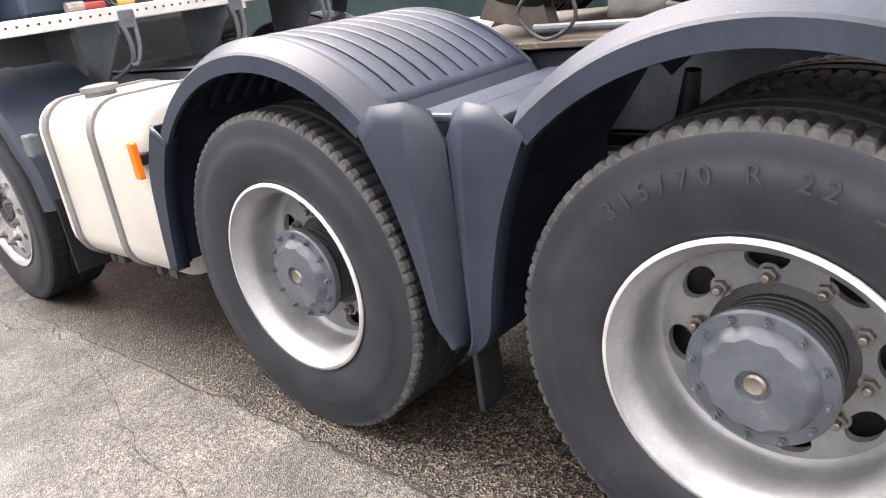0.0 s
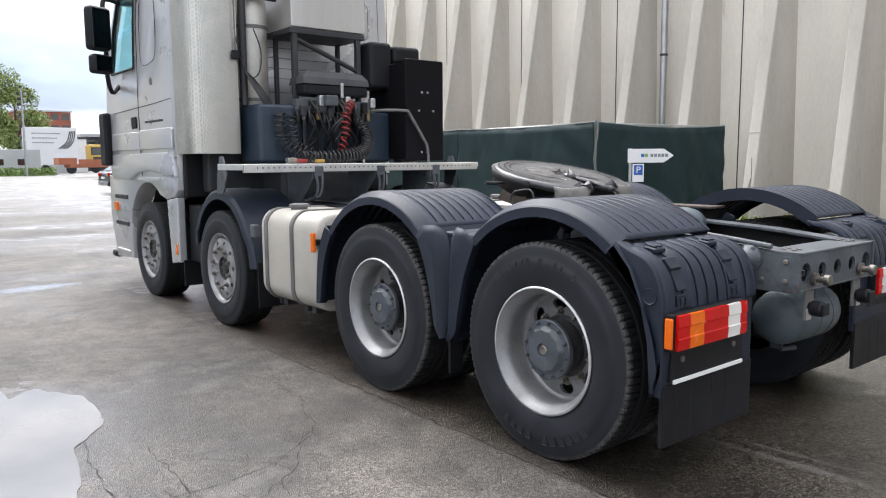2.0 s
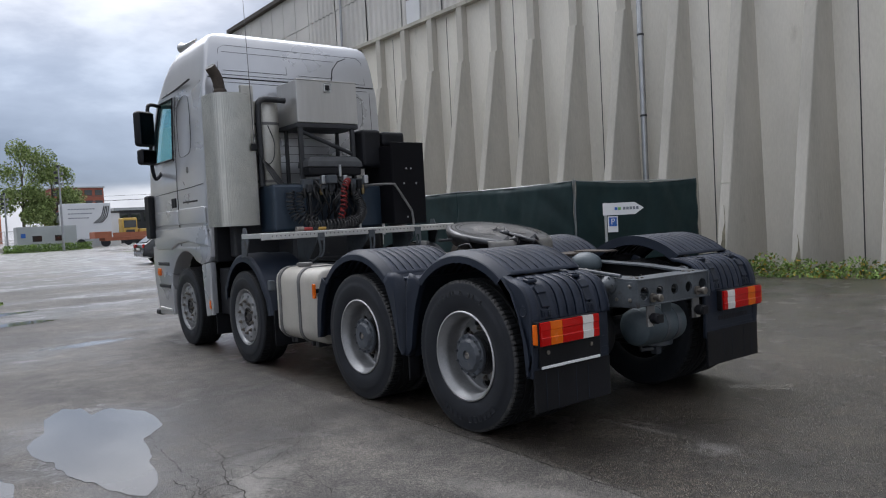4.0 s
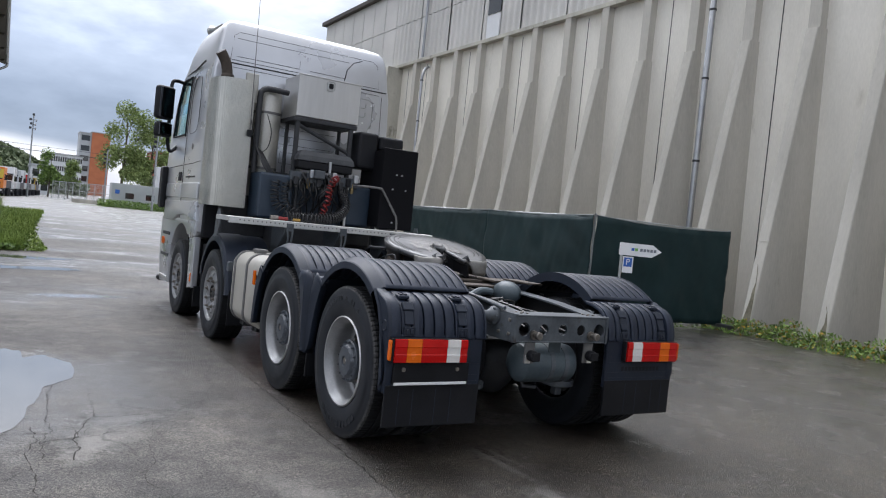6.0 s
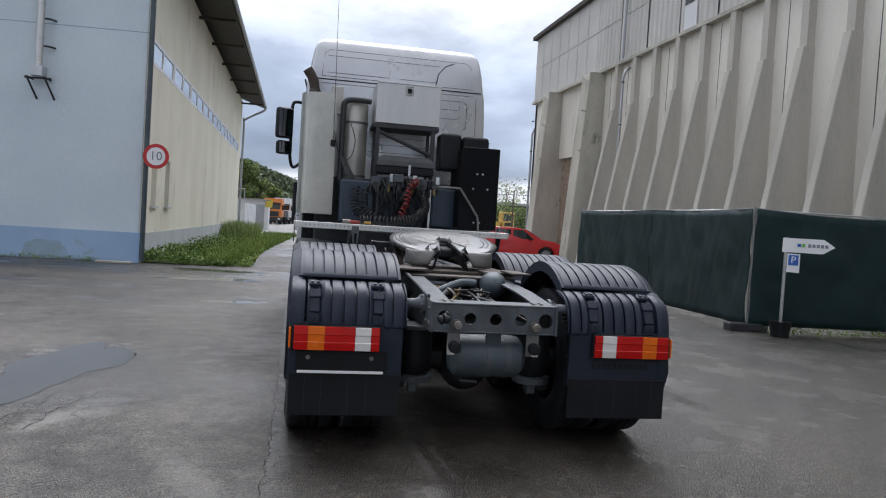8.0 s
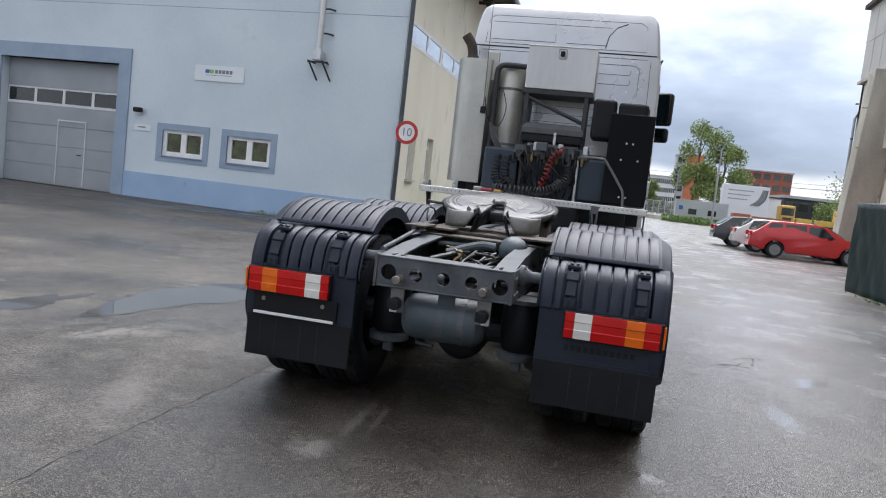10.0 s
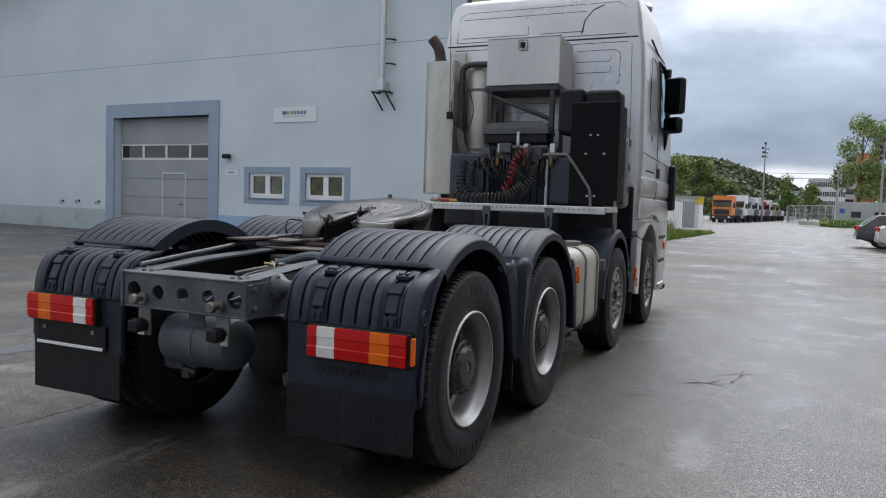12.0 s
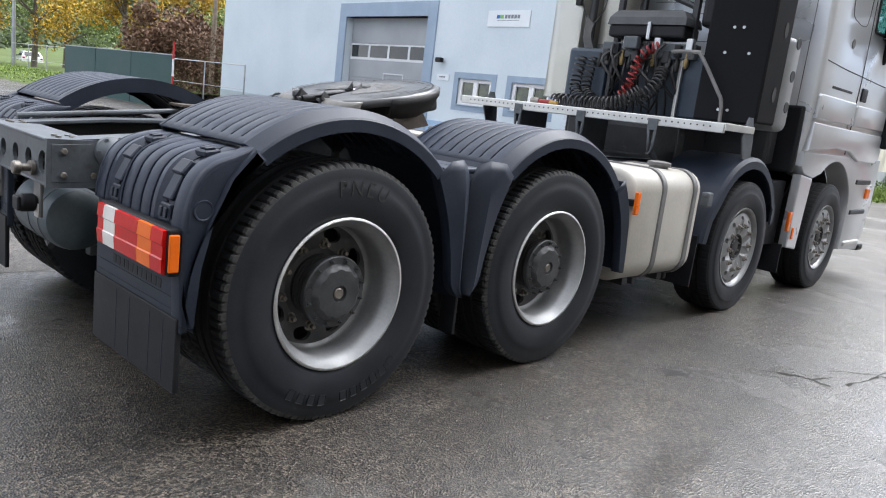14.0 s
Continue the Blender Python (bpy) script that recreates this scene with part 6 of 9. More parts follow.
for s in (-1, 1):
    guard(AX[0], s, True)
    guard(AX[1], s, False)
    # tail light: five lens fields in a black tray, with a side marker
    tl = empty("tail_light", None, truck)
    tl["label"] = "long tail light with red, white and amber fields"
    part("tray", cube(s * 0.685 if s > 0 else -1.215, 1.215 if s > 0 else -0.685, -0.70, -0.655, 0.632, 0.785, 0.006), M_BLACK, tl)
    for a, b, m in ((0.69, 0.742, M_RED), (0.742, 0.838, M_CLEAR), (0.838, 1.018, M_RED), (1.018, 1.118, M_AMBER), (1.118, 1.20, M_RED)):
        bm = bmesh.new()
        zs = [0.638, 0.640, 0.686, 0.690, 0.730, 0.734, 0.778, 0.780]
        ds = [0.0, 0.012, 0.016, 0.012, 0.012, 0.016, 0.012, 0.0]
        prism(bm, [(-0.70 - d, z) for z, d in zip(zs, ds)] + [(-0.69, 0.78), (-0.69, 0.638)], "x", a + 0.001, b - 0.001)
        part("lens", bm, m, tl, {M_RED: "red lens", M_CLEAR: "white reversing lens", M_AMBER: "amber indicator lens"}[m], flip=s < 0)
    part("side_lens", cube(*((1.216, 1.229) if s > 0 else (-1.229, -1.216)), -0.703, -0.668, 0.648, 0.770, 0.005), M_AMBER, tl, "amber side lens")
    # carrier tube for the mudguard
    bm = bmesh.new()
    lathe(bm, [(0.031, 0.40), (0.031, 1.1)], 18, "x", at=(0, -0.56, 0.925))
    part("guard_tube", bm, M_FRAME, truck, flip=s < 0, smooth=True)
    bm = bmesh.new()
    lathe(bm, [(0.062, 0.40), (0.062, 0.42), (0.038, 0.45), (0.031, 0.47)], 18, "x", at=(0, -0.56, 0.925))
    for a in range(6):
        c, d = math.cos(a * math.pi / 3) * 0.054, math.sin(a * math.pi / 3) * 0.054
        lathe(bm, [(0.009, 0.425), (0.009, 0.436)], 6, "x", at=(0, -0.56 + c, 0.925 + d))
    part("tube_flange", bm, M_FRAME, truck, flip=s < 0, smooth=True, sharp=0.5)
    bm = bmesh.new()
    lathe(bm, [(0.036, 0.40), (0.036, 1.1)], 14, "x", at=(0, 0.675, 0.93))
    part("guard_tube", bm, M_FRAME, truck, flip=s < 0, smooth=True)
    # chassis rail: C section that steps down at the tail
    bm = bmesh.new()
    prism(bm, [(-0.76, 0.79), (-0.76, 0.955), (-0.30, 1.0), (0.3, 1.03), (6.6, 1.03), (6.6, 0.76), (0.4, 0.76), (-0.3, 0.775)], "x", 0.375, 0.388)
    box(bm, 0.30, 0.388, 0.3, 6.6, 1.018, 1.032)
    prism(bm, [(-0.76, 0.945), (-0.30, 0.99), (0.3, 1.02), (0.3, 1.032), (-0.30, 1.002), (-0.76, 0.957)], "x", 0.27, 0.388)
    box(bm, 0.30, 0.388, -0.3, 6.6, 0.762, 0.775)
    rail = part("chassis_rail", bm, M_FRAME, truck, flip=s < 0)
    for k in range(7):
        bm = bmesh.new()
        lathe(bm, [(0.014, 0.386), (0.014, 0.398)], 6, "x", at=(0, -0.35 + 0.13 * k, 0.86 + 0.04 * (k % 2)))
        part("rivet", bm, M_FRAME, rail, flip=s < 0)
    # dark sheet added inside each rail, standing in for its black inner face
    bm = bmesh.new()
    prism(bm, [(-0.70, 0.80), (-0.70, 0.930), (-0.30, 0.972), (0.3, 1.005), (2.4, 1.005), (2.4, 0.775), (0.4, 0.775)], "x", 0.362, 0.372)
    lining = part("rail_lining", bm, M_BLACKSTEEL, truck, "black sheet along the inner side of the rail", flip=s < 0)
    for k in range(6):
        bm = bmesh.new()
        lathe(bm, [(0.010, 0.350), (0.010, 0.361)], 6, "x", at=(0, -0.45 + 0.22 * k, 0.88 + 0.03 * (k % 2)))
        part("bolt", bm, M_NUT, lining, flip=s < 0)
    # outer fish plate with bolts where the rail meets the crossmember
    bm = bmesh.new()
    prism(bm, [(-0.775, 0.80), (-0.775, 0.945), (-0.62, 0.955), (-0.47, 0.90), (-0.47, 0.84), (-0.60, 0.80)], "x", 0.389, 0.399, 0.003, 1)
    fish = part("fish_plate", bm, M_FRAME, truck, flip=s < 0)
    for yy, zz in ((-0.73, 0.83), (-0.73, 0.92), (-0.62, 0.83), (-0.60, 0.92), (-0.51, 0.87)):
        bm = bmesh.new()
        lathe(bm, [(0.013, 0.399), (0.013, 0.409), (0.008, 0.411)], 6, "x", at=(0, yy, zz))
        part("bolt", bm, M_NUT, fish, flip=s < 0)
    # air spring with its foot
    bag = empty("air_spring", None, truck)
    bm = bmesh.new()
    lathe(bm, [(0.085, 0.43), (0.105, 0.46), (0.118, 0.52), (0.120, 0.62), (0.116, 0.70), (0.10, 0.735), (0.10, 0.75)], 28, "z", at=(s * 0.41, -0.30, 0))
    part("bellow", bm, M_BLACK, bag, "black rubber bellow", smooth=True)
    bm = bmesh.new()
    lathe(bm, [(0.05, 0.37), (0.125, 0.39), (0.128, 0.43), (0.08, 0.44)], 28, "z", at=(s * 0.41, -0.30, 0))
    part("plate", bm, M_FRAME, bag, smooth=True, sharp=0.5)
    bm = bmesh.new()
    lathe(bm, [(0.01, 0.735), (0.128, 0.735), (0.128, 0.76), (0.01, 0.76)], 28, "z", at=(s * 0.41, -0.30, 0))
    part("top_plate", bm, M_FRAME, bag, smooth=True, sharp=0.5)
    part("foot", cube(s * 0.41 - 0.03, s * 0.41 + 0.03, -0.33, -0.27, 0.31, 0.38, 0.008), M_FRAME, bag)
    # shock absorber seen through the wheel arch
    part("shock_absorber", bar([(s * 0.60, 0.46, 0.55), (s * 0.66, 0.36, 0.80), (s * 0.68, 0.32, 1.0)], [0.035, 0.035, 0.02], 12), M_DARKSTEEL, truck, smooth=True)

# rear crossmember with round holes, pins and lashing eyes
bm = bmesh.new()
hx = [-0.315, -0.155, 0.005, 0.165, 0.325]
prev = -0.395
for k, c in enumerate(hx):
    nxt = (c + hx[k + 1]) / 2 if k < 4 else 0.395
    m, vo, vi, vd = 28, [], [], []
    rr = 0.045 if k in (0, 4) else 0.037
    for i in range(m):
        a = 2 * math.pi * i / m
        dx, dz = math.cos(a), math.sin(a)
        kx = ((nxt - c) / dx if dx > 0 else (prev - c) / dx) if abs(dx) > 1e-6 else 9
        kz = ((0.95 - 0.868) / dz if dz > 0 else (0.79 - 0.868) / dz) if abs(dz) > 1e-6 else 9
        q = min(kx, kz)
        vo.append([c + dx * q, 0.868 + dz * q])
        vi.append((c + dx * rr, 0.868 + dz * rr))
    for cx in (prev, nxt):
        for cz in (0.79, 0.95):
            i = min(range(m), key=lambda j: (vo[j][0] - cx) ** 2 + (vo[j][1] - cz) ** 2)
            vo[i] = [cx, cz]
    a = [bm.verts.new((x, -0.78, z)) for x, z in vo]
    b = [bm.verts.new((x, -0.78, z)) for x, z in vi]
    d = [bm.verts.new((x, -0.765, z)) for x, z in vi]
    for i in range(m):
        j = (i + 1) % m
        bm.faces.new((a[i], a[j], b[j], b[i]))
        bm.faces.new((b[i], b[j], d[j], d[i]))
    prev = nxt
bmesh.ops.remove_doubles(bm, verts=bm.verts, dist=0.0005)
bmesh.ops.recalc_face_normals(bm, faces=bm.faces)
cross = part("crossmember", bm, M_FRAME, truck, "grey rear crossmember with round holes")
part("top_flange", cube(-0.395, 0.395, -0.785, -0.60, 0.950, 0.962, 0.004), M_FRAME, cross)
part("bottom_flange", cube(-0.395, 0.395, -0.785, -0.66, 0.782, 0.792, 0.004), M_FRAME, cross)
for s in (-1, 1):
    for k in range(4):
        bm = bmesh.new()
        lathe(bm, [(0.011, 0.962), (0.011, 0.970)], 6, "z", at=(s * (0.26 + 0.05 * (k % 2)), -0.72 + 0.05 * (k // 2), 0))
        part("bolt", bm, M_NUT, cross)
    part("end_plate", cube(s * 0.39 - 0.008, s * 0.39 + 0.008, -0.79, -0.50, 0.78, 0.965), M_FRAME, cross)
    pin = empty("lashing_pin", None, truck)
    bm = bmesh.new()
    lathe(bm, [(0.022, -0.86), (0.026, -0.855), (0.026, -0.835), (0.015, -0.83), (0.015, -0.78)], 14, "y", at=(s * 0.245, 0, 0.835))
    lathe(bm, [(0.03, -0.80), (0.03, -0.785)], 14, "y", at=(s * 0.245, 0, 0.835))
    part("pin", bm, M_NUT, pin, "worn steel pin", smooth=True, sharp=0.5)
    # coupling sockets hanging on white brackets
    part("bracket", cube(s * 0.25 - 0.040, s * 0.25 + 0.040, -0.775, -0.762, 0.645, 0.79, 0.004), M_STRAP, truck, "worn bracket plate")
    part("bracket_lip", cube(s * 0.25 + s * 0.015 - 0.022, s * 0.25 + s * 0.015 + 0.022, -0.782, -0.776, 0.645, 0.70, 0.003), M_ALU, truck)
    sock = empty("socket", None, truck)
    bm = bmesh.new()
    lathe(bm, [(0.03, -0.84), (0.036, -0.83), (0.036, -0.79), (0.026, -0.775)], 18, "y", at=(s * 0.25, 0, 0.70))
    part("body", bm, M_BLACK, sock, smooth=True, sharp=0.5)
    part("cap", cube(s * 0.25 - 0.032, s * 0.25 + 0.032, -0.852, -0.838, 0.672, 0.728, 0.006), M_BLACK, sock)
tank = empty("air_tank", None, truck)
tank["label"] = "grey-green air tank under the crossmember"
bm = bmesh.new()
lathe(bm, [(0.03, -0.245), (0.09, -0.235), (0.125, -0.205), (0.133, -0.17), (0.133, 0.17), (0.125, 0.205), (0.09, 0.235), (0.03, 0.245)], 36, "x", at=(0, -0.60, 0.615))
part("shell", bm, M_AIRTANK, tank, smooth=True)
for x in (-0.02, 0.10):
    bm = bmesh.new()
    lathe(bm, [(0.136, x), (0.136, x + 0.035)], 36, "x", at=(0, -0.60, 0.615))
    part("strap", bm, M_FRAME, tank)
part("hanger", cube(-0.03, 0.07, -0.70, -0.69, 0.70, 0.80, 0.003), M_AIRTANK, tank)
part("drain", bar([(-0.15, -0.6, 0.485), (-0.15, -0.6, 0.455), (-0.05, -0.62, 0.45)], 0.014, 8), M_DARKSTEEL, tank)
# small round air vessel and pipework between the rails
bm = bmesh.new()
bmesh.ops.create_uvsphere(bm, u_segments=24, v_segments=14, radius=0.098, matrix=pose(0.245, 0.22, 1.00) @ Matrix.Diagonal((1.0, 1.5, 1, 1)))
part("air_vessel", bm, M_AIRTANK, truck, smooth=True)
for pts, r, m in (([(-0.40, -0.66, 0.985), (-0.42, 0.0, 1.05), (-0.46, 0.5, 1.09), (-0.47, 0.9, 1.1)], 0.013, M_FRAME),
                  ([(-0.2, 0.15, 0.93), (0.0, 0.25, 1.0), (0.12, 0.25, 1.0)], 0.03, M_AIRTANK), ([(-0.25, -0.1, 0.9), (-0.1, 0.2, 0.95), (-0.15, 0.6, 0.95), (0, 0.9, 0.9)], 0.02, M_HOSE),
                  ([(0.1, -0.2, 0.85), (0.15, 0.3, 0.95), (0.05, 0.7, 1.0), (0.1, 1.2, 0.95)], 0.015, M_HOSE), ([(-0.3, 0.3, 0.98), (0.3, 0.42, 0.99)], 0.02, M_FRAME)):
    part("pipe", bar(spline(pts, 6), r, 10), m, truck, smooth=True)
# unseen dark floor added between the rails to block light and view
part("belly_plate", cube(-0.36, 0.36, -0.25, 1.3, 0.70, 0.715, 0.004), M_BLACKSTEEL, truck)
rngt = random.Random(5)
for k in range(14):
    x, y, z = rngt.uniform(-0.28, 0.28), rngt.uniform(-0.30, 1.0), rngt.uniform(0.76, 0.86)
    bm = bmesh.new()
    lathe(bm, [(0.030, -0.05), (0.048, -0.04), (0.048, 0.0), (0.034, 0.012), (0.034, 0.045), (0.018, 0.055)], 14, rngt.choice("xyz"), at=(0, 0, 0))
    box(bm, -0.055, 0.055, -0.03, 0.03, -0.05, -0.02, 0.008, 1)
    part("valve", bm, rngt.choice((M_BLACKSTEEL, M_DARKSTEEL, M_FRAME)), truck, smooth=True, sharp=0.5, place=pose(x, y, z, 0, 0, rngt.uniform(0, 180)))
for k in range(9):
    x, y = rngt.uniform(-0.16, 0.16), rngt.uniform(-0.05, 0.42)
    part("fitting", bar(spline([(x, y, 0.90), (x + rngt.uniform(-0.05, 0.05), y + 0.03, 0.955), (x + rngt.uniform(-0.1, 0.1), y + rngt.uniform(-0.06, 0.1), 0.97)], 4), 0.009, 8), rngt.choice((M_BRASS, M_NUT, M_BLACKSTEEL)), truck, smooth=True)
for k in range(11):
    x0, x1 = rngt.uniform(-0.3, 0.3), rngt.uniform(-0.3, 0.3)
    part("air_line", bar(spline([(x0, -0.62, rngt.uniform(0.80, 0.92)), (x0 * 0.8, -0.30, rngt.uniform(0.84, 0.95)), (x1, 0.15, rngt.uniform(0.82, 0.96)), (x1 * 0.7, 0.62, 0.90), (x1, 1.1, 0.93)], 6), rngt.choice((0.006, 0.008, 0.011)), 7), M_HOSE, truck, smooth=True)
for y in (0.55, 2.3, 3.3, 4.4):
    part("cross_tube", cube(-0.37, 0.37, y - 0.06, y + 0.06, 0.82, 0.98, 0.02), M_DARKSTEEL, truck)
# unseen dark blocks added under the lorry to keep light out
part("transfer_case", cube(-0.42, 0.42, 1.86, 2.32, 0.28, 0.80, 0.07, 3), M_BLACKSTEEL, truck)
part("suspension_bar", cube(-0.95, 0.95, 0.60, 0.74, 0.42, 0.60, 0.03), M_BLACKSTEEL, truck)
for s in (-1, 1):
    part("battery_crate", cube(s * 0.62 - 0.12, s * 0.62 + 0.12, 2.0, 3.0, 0.34, 0.95, 0.03), M_BLACKSTEEL, truck)
    part("spring_pack", bar([(s * 0.50, -0.28, 0.37), (s * 0.52, 0.35, 0.40), (s * 0.52, 0.98, 0.40), (s * 0.50, 1.62, 0.37)], 0.05, 8), M_BLACKSTEEL, truck)
part("sump", cube(-0.55, 0.55, 4.2, 6.3, 0.30, 0.60, 0.06, 3), M_BLACKSTEEL, truck)
part("gearbox", cube(-0.28, 0.28, 2.2, 4.6, 0.55, 1.05, 0.08), M_DARKSTEEL, truck)
part("engine_block", cube(-0.45, 0.45, 4.0, 6.4, 0.6, 1.35, 0.08), M_DARKSTEEL, truck)

# ---- fifth wheel ----
FY = 0.985
fw = empty("fifth_wheel", pose(0, FY, 1.294, 12.0, 0, 0), truck)
fw["label"] = "greasy round coupling plate tilted back with an open throat"
RP = 0.445


def dip(y):
    """The plate is slightly crowned towards its back edge."""
    return 0.05 * max(0.0, -0.20 - y)


bm = bmesh.new()
n = 96
inner, outer_ring = [], []
for i in range(n + 1):
    a = math.radians(-78 + 336 * i / n)
    c, d = math.cos(a), math.sin(a)
    outer_ring.append((RP * c, RP * d))
    # the throat: a round jaw that opens into a wide V at the back
    u = abs(i / n - 0.5) * 2
    inner.append((0.045 * c, 0.045 * d) if u < 0.78 else (math.copysign(0.040 + 0.052 * (u - 0.78) / 0.22, c), -0.415 * (u - 0.78) / 0.22))
grid = []
for k in range(13):
    t = k / 12
    row = []
    for i, ((ix, iy), (ox, oy)) in enumerate(zip(inner, outer_ring)):
        x, y = ix + (ox - ix) * t, max(-0.335, iy + (oy - iy) * t)
        row.append((x, y, 0.0015 * noise.noise((x * 14, y * 14, 0)) - (0.010 if k == 12 else 0) - dip(y)))
    grid.append(row)
sheet(bm, grid)
plate_ob = part("plate", bm, M_GREASE, fw, "polished plate with lubrication grooves", smooth=True)
thick(plate_ob, 0.040, 1)
for r0, r1, a0, a1 in ((0.408, 0.417, -30, 118), (0.404, 0.413, 128, 208), (0.372, 0.382, -34, 40), (0.366, 0.376, 60, 214), (0.330, 0.339, 70, 150), (0.335, 0.345, -40, 12), (0.338, 0.347, 168, 222)):
    bm = bmesh.new()
    m = 70
    sheet(bm, [[(r * math.cos(math.radians(a0 + (a1 - a0) * i / m)), r * math.sin(math.radians(a0 + (a1 - a0) * i / m)), 0.004 - dip(r * math.sin(math.radians(a0 + (a1 - a0) * i / m)))) for i in range(m + 1)] for r in (r1, r0)])
    part("grease_groove", bm, M_BLACK, fw)
# lumpy ring of caked grease round the jaw
bm = bmesh.new()
rows = []
for k in range(9):
    row = []
    for i in range(73):
        a = math.radians(-52 + 284 * i / 72)
        edge_r = 0.225 + 0.085 * noise.noise((math.cos(a) * 2.2, math.sin(a) * 2.2, 4)) + 0.018 * noise.noise((math.cos(a) * 8, math.sin(a) * 8, 1))
        r = 0.058 + (edge_r - 0.058) * k / 8
        x, y = r * math.cos(a), r * math.sin(a)
        lump = 0.0055 + 0.006 * noise.noise((x * 45, y * 45, 2)) * (1 if k < 8 else 0) - (0.003 if k == 8 else 0)
        row.append((x, y, lump - dip(y)))
    rows.append(row)
part("grease_cake", sheet(bm, rows[::-1]), M_CAKED, fw, "lumpy grey grease round the jaw", smooth=True)
rows = []
for a in range(41):
    t = math.radians(-18 + 216 * a / 40)
    deep = 0.085 + 0.035 * math.cos(t * 2)
    rows.append([(0.444 * math.cos(t), 0.444 * math.sin(t), -0.012), (0.438 * math.cos(t), 0.438 * math.sin(t), -0.045), (0.40 * math.cos(t), 0.40 * math.sin(t), -deep)])
thick(part("skirt", sheet(bmesh.new(), rows), M_BLACKSTEEL, fw, smooth=True), 0.02, 0)
for s in (-1, 1):
    # the plate's back edge rolls down into a broad polished ramp on each side of the throat
    rows = []
    for k in range(7):
        t = k / 6
        row = []
        for j in range(9):
            u = j / 8
            x = 0.086 + 0.10 * t + (0.352 - 0.086 - 0.10 * t) * u
            back = max(-0.335, -math.sqrt(RP * RP - min(x, 0.40) ** 2))
            row.append((s * x, back - 0.055 * math.sin(t * 1.5) * (1 - 0.5 * u * u), -0.004 - dip(back) - 0.125 * (1 - math.cos(t * 1.45)) - 0.012 * u * u))
        rows.append(row)
    thick(part("ramp", sheet(bmesh.new(), rows), M_RAMP, fw, "polished steel ramp", smooth=True), 0.018, 0)
    bm = bmesh.new()
    sheet(bm, [[(s * 0.045, 0.0, -0.012), (s * 0.068, -0.21, -0.014), (s * 0.090, -0.33, -0.015), (s * 0.115, -0.37, -0.05)], [(s * 0.045, 0.0, -0.12), (s * 0.09, -0.21, -0.13), (s * 0.12, -0.33, -0.14), (s * 0.145, -0.38, -0.15)]])
    thick(part("throat_wall", bm, M_BLACK, fw), 0.012, 0)
    bm = bmesh.new()
    prism(bm, [(-0.14, -0.19), (0.14, -0.19), (0.07, -0.04), (-0.07, -0.04)], "x", s * 0.37 - 0.03, s * 0.37 + 0.03)
    part("bearing_block", bm, M_RUST, fw)
part("jaw", cube(-0.05, 0.05, 0.0, 0.2, -0.12, -0.03, 0.02), M_BLACK, fw)
part("underframe", cube(-0.34, 0.34, -0.10, 0.28, -0.13, -0.05, 0.02), M_DARKSTEEL, fw)
part("lever", bar(spline([(-0.30, 0.1, -0.07), (-0.50, 0.08, -0.07), (-0.60, 0.06, -0.06)], 4), 0.012, 8), M_DARKSTEEL, fw)
part("lever_loop", bar(spline([(-0.50, -0.10, -0.08), (-0.51, -0.24, -0.04), (-0.51, -0.28, -0.12), (-0.50, -0.18, -0.19), (-0.50, -0.08, -0.14), (-0.50, -0.10, -0.08)], 5), 0.006, 8), M_DARKSTEEL, fw)
base = empty("mounting_plate", None, truck)
base["label"] = "rusty stepped mounting plates"
for x0, x1, y0, y1, z0, z1 in ((-0.52, 0.52, 0.55, 1.45, 1.045, 1.065), (-0.50, -0.22, 0.36, 0.62, 1.068, 1.084), (0.22, 0.50, 0.36, 0.62, 1.068, 1.084), (-0.44, 0.44, 0.30, 0.50, 1.030, 1.044), (-0.50, -0.36, 0.10, 0.45, 1.086, 1.10), (0.36, 0.50, 0.10, 0.45, 1.086, 1.10)):
    part("plate", cube(x0, x1, y0, y1, z0, z1, 0.003), M_RUST, base)

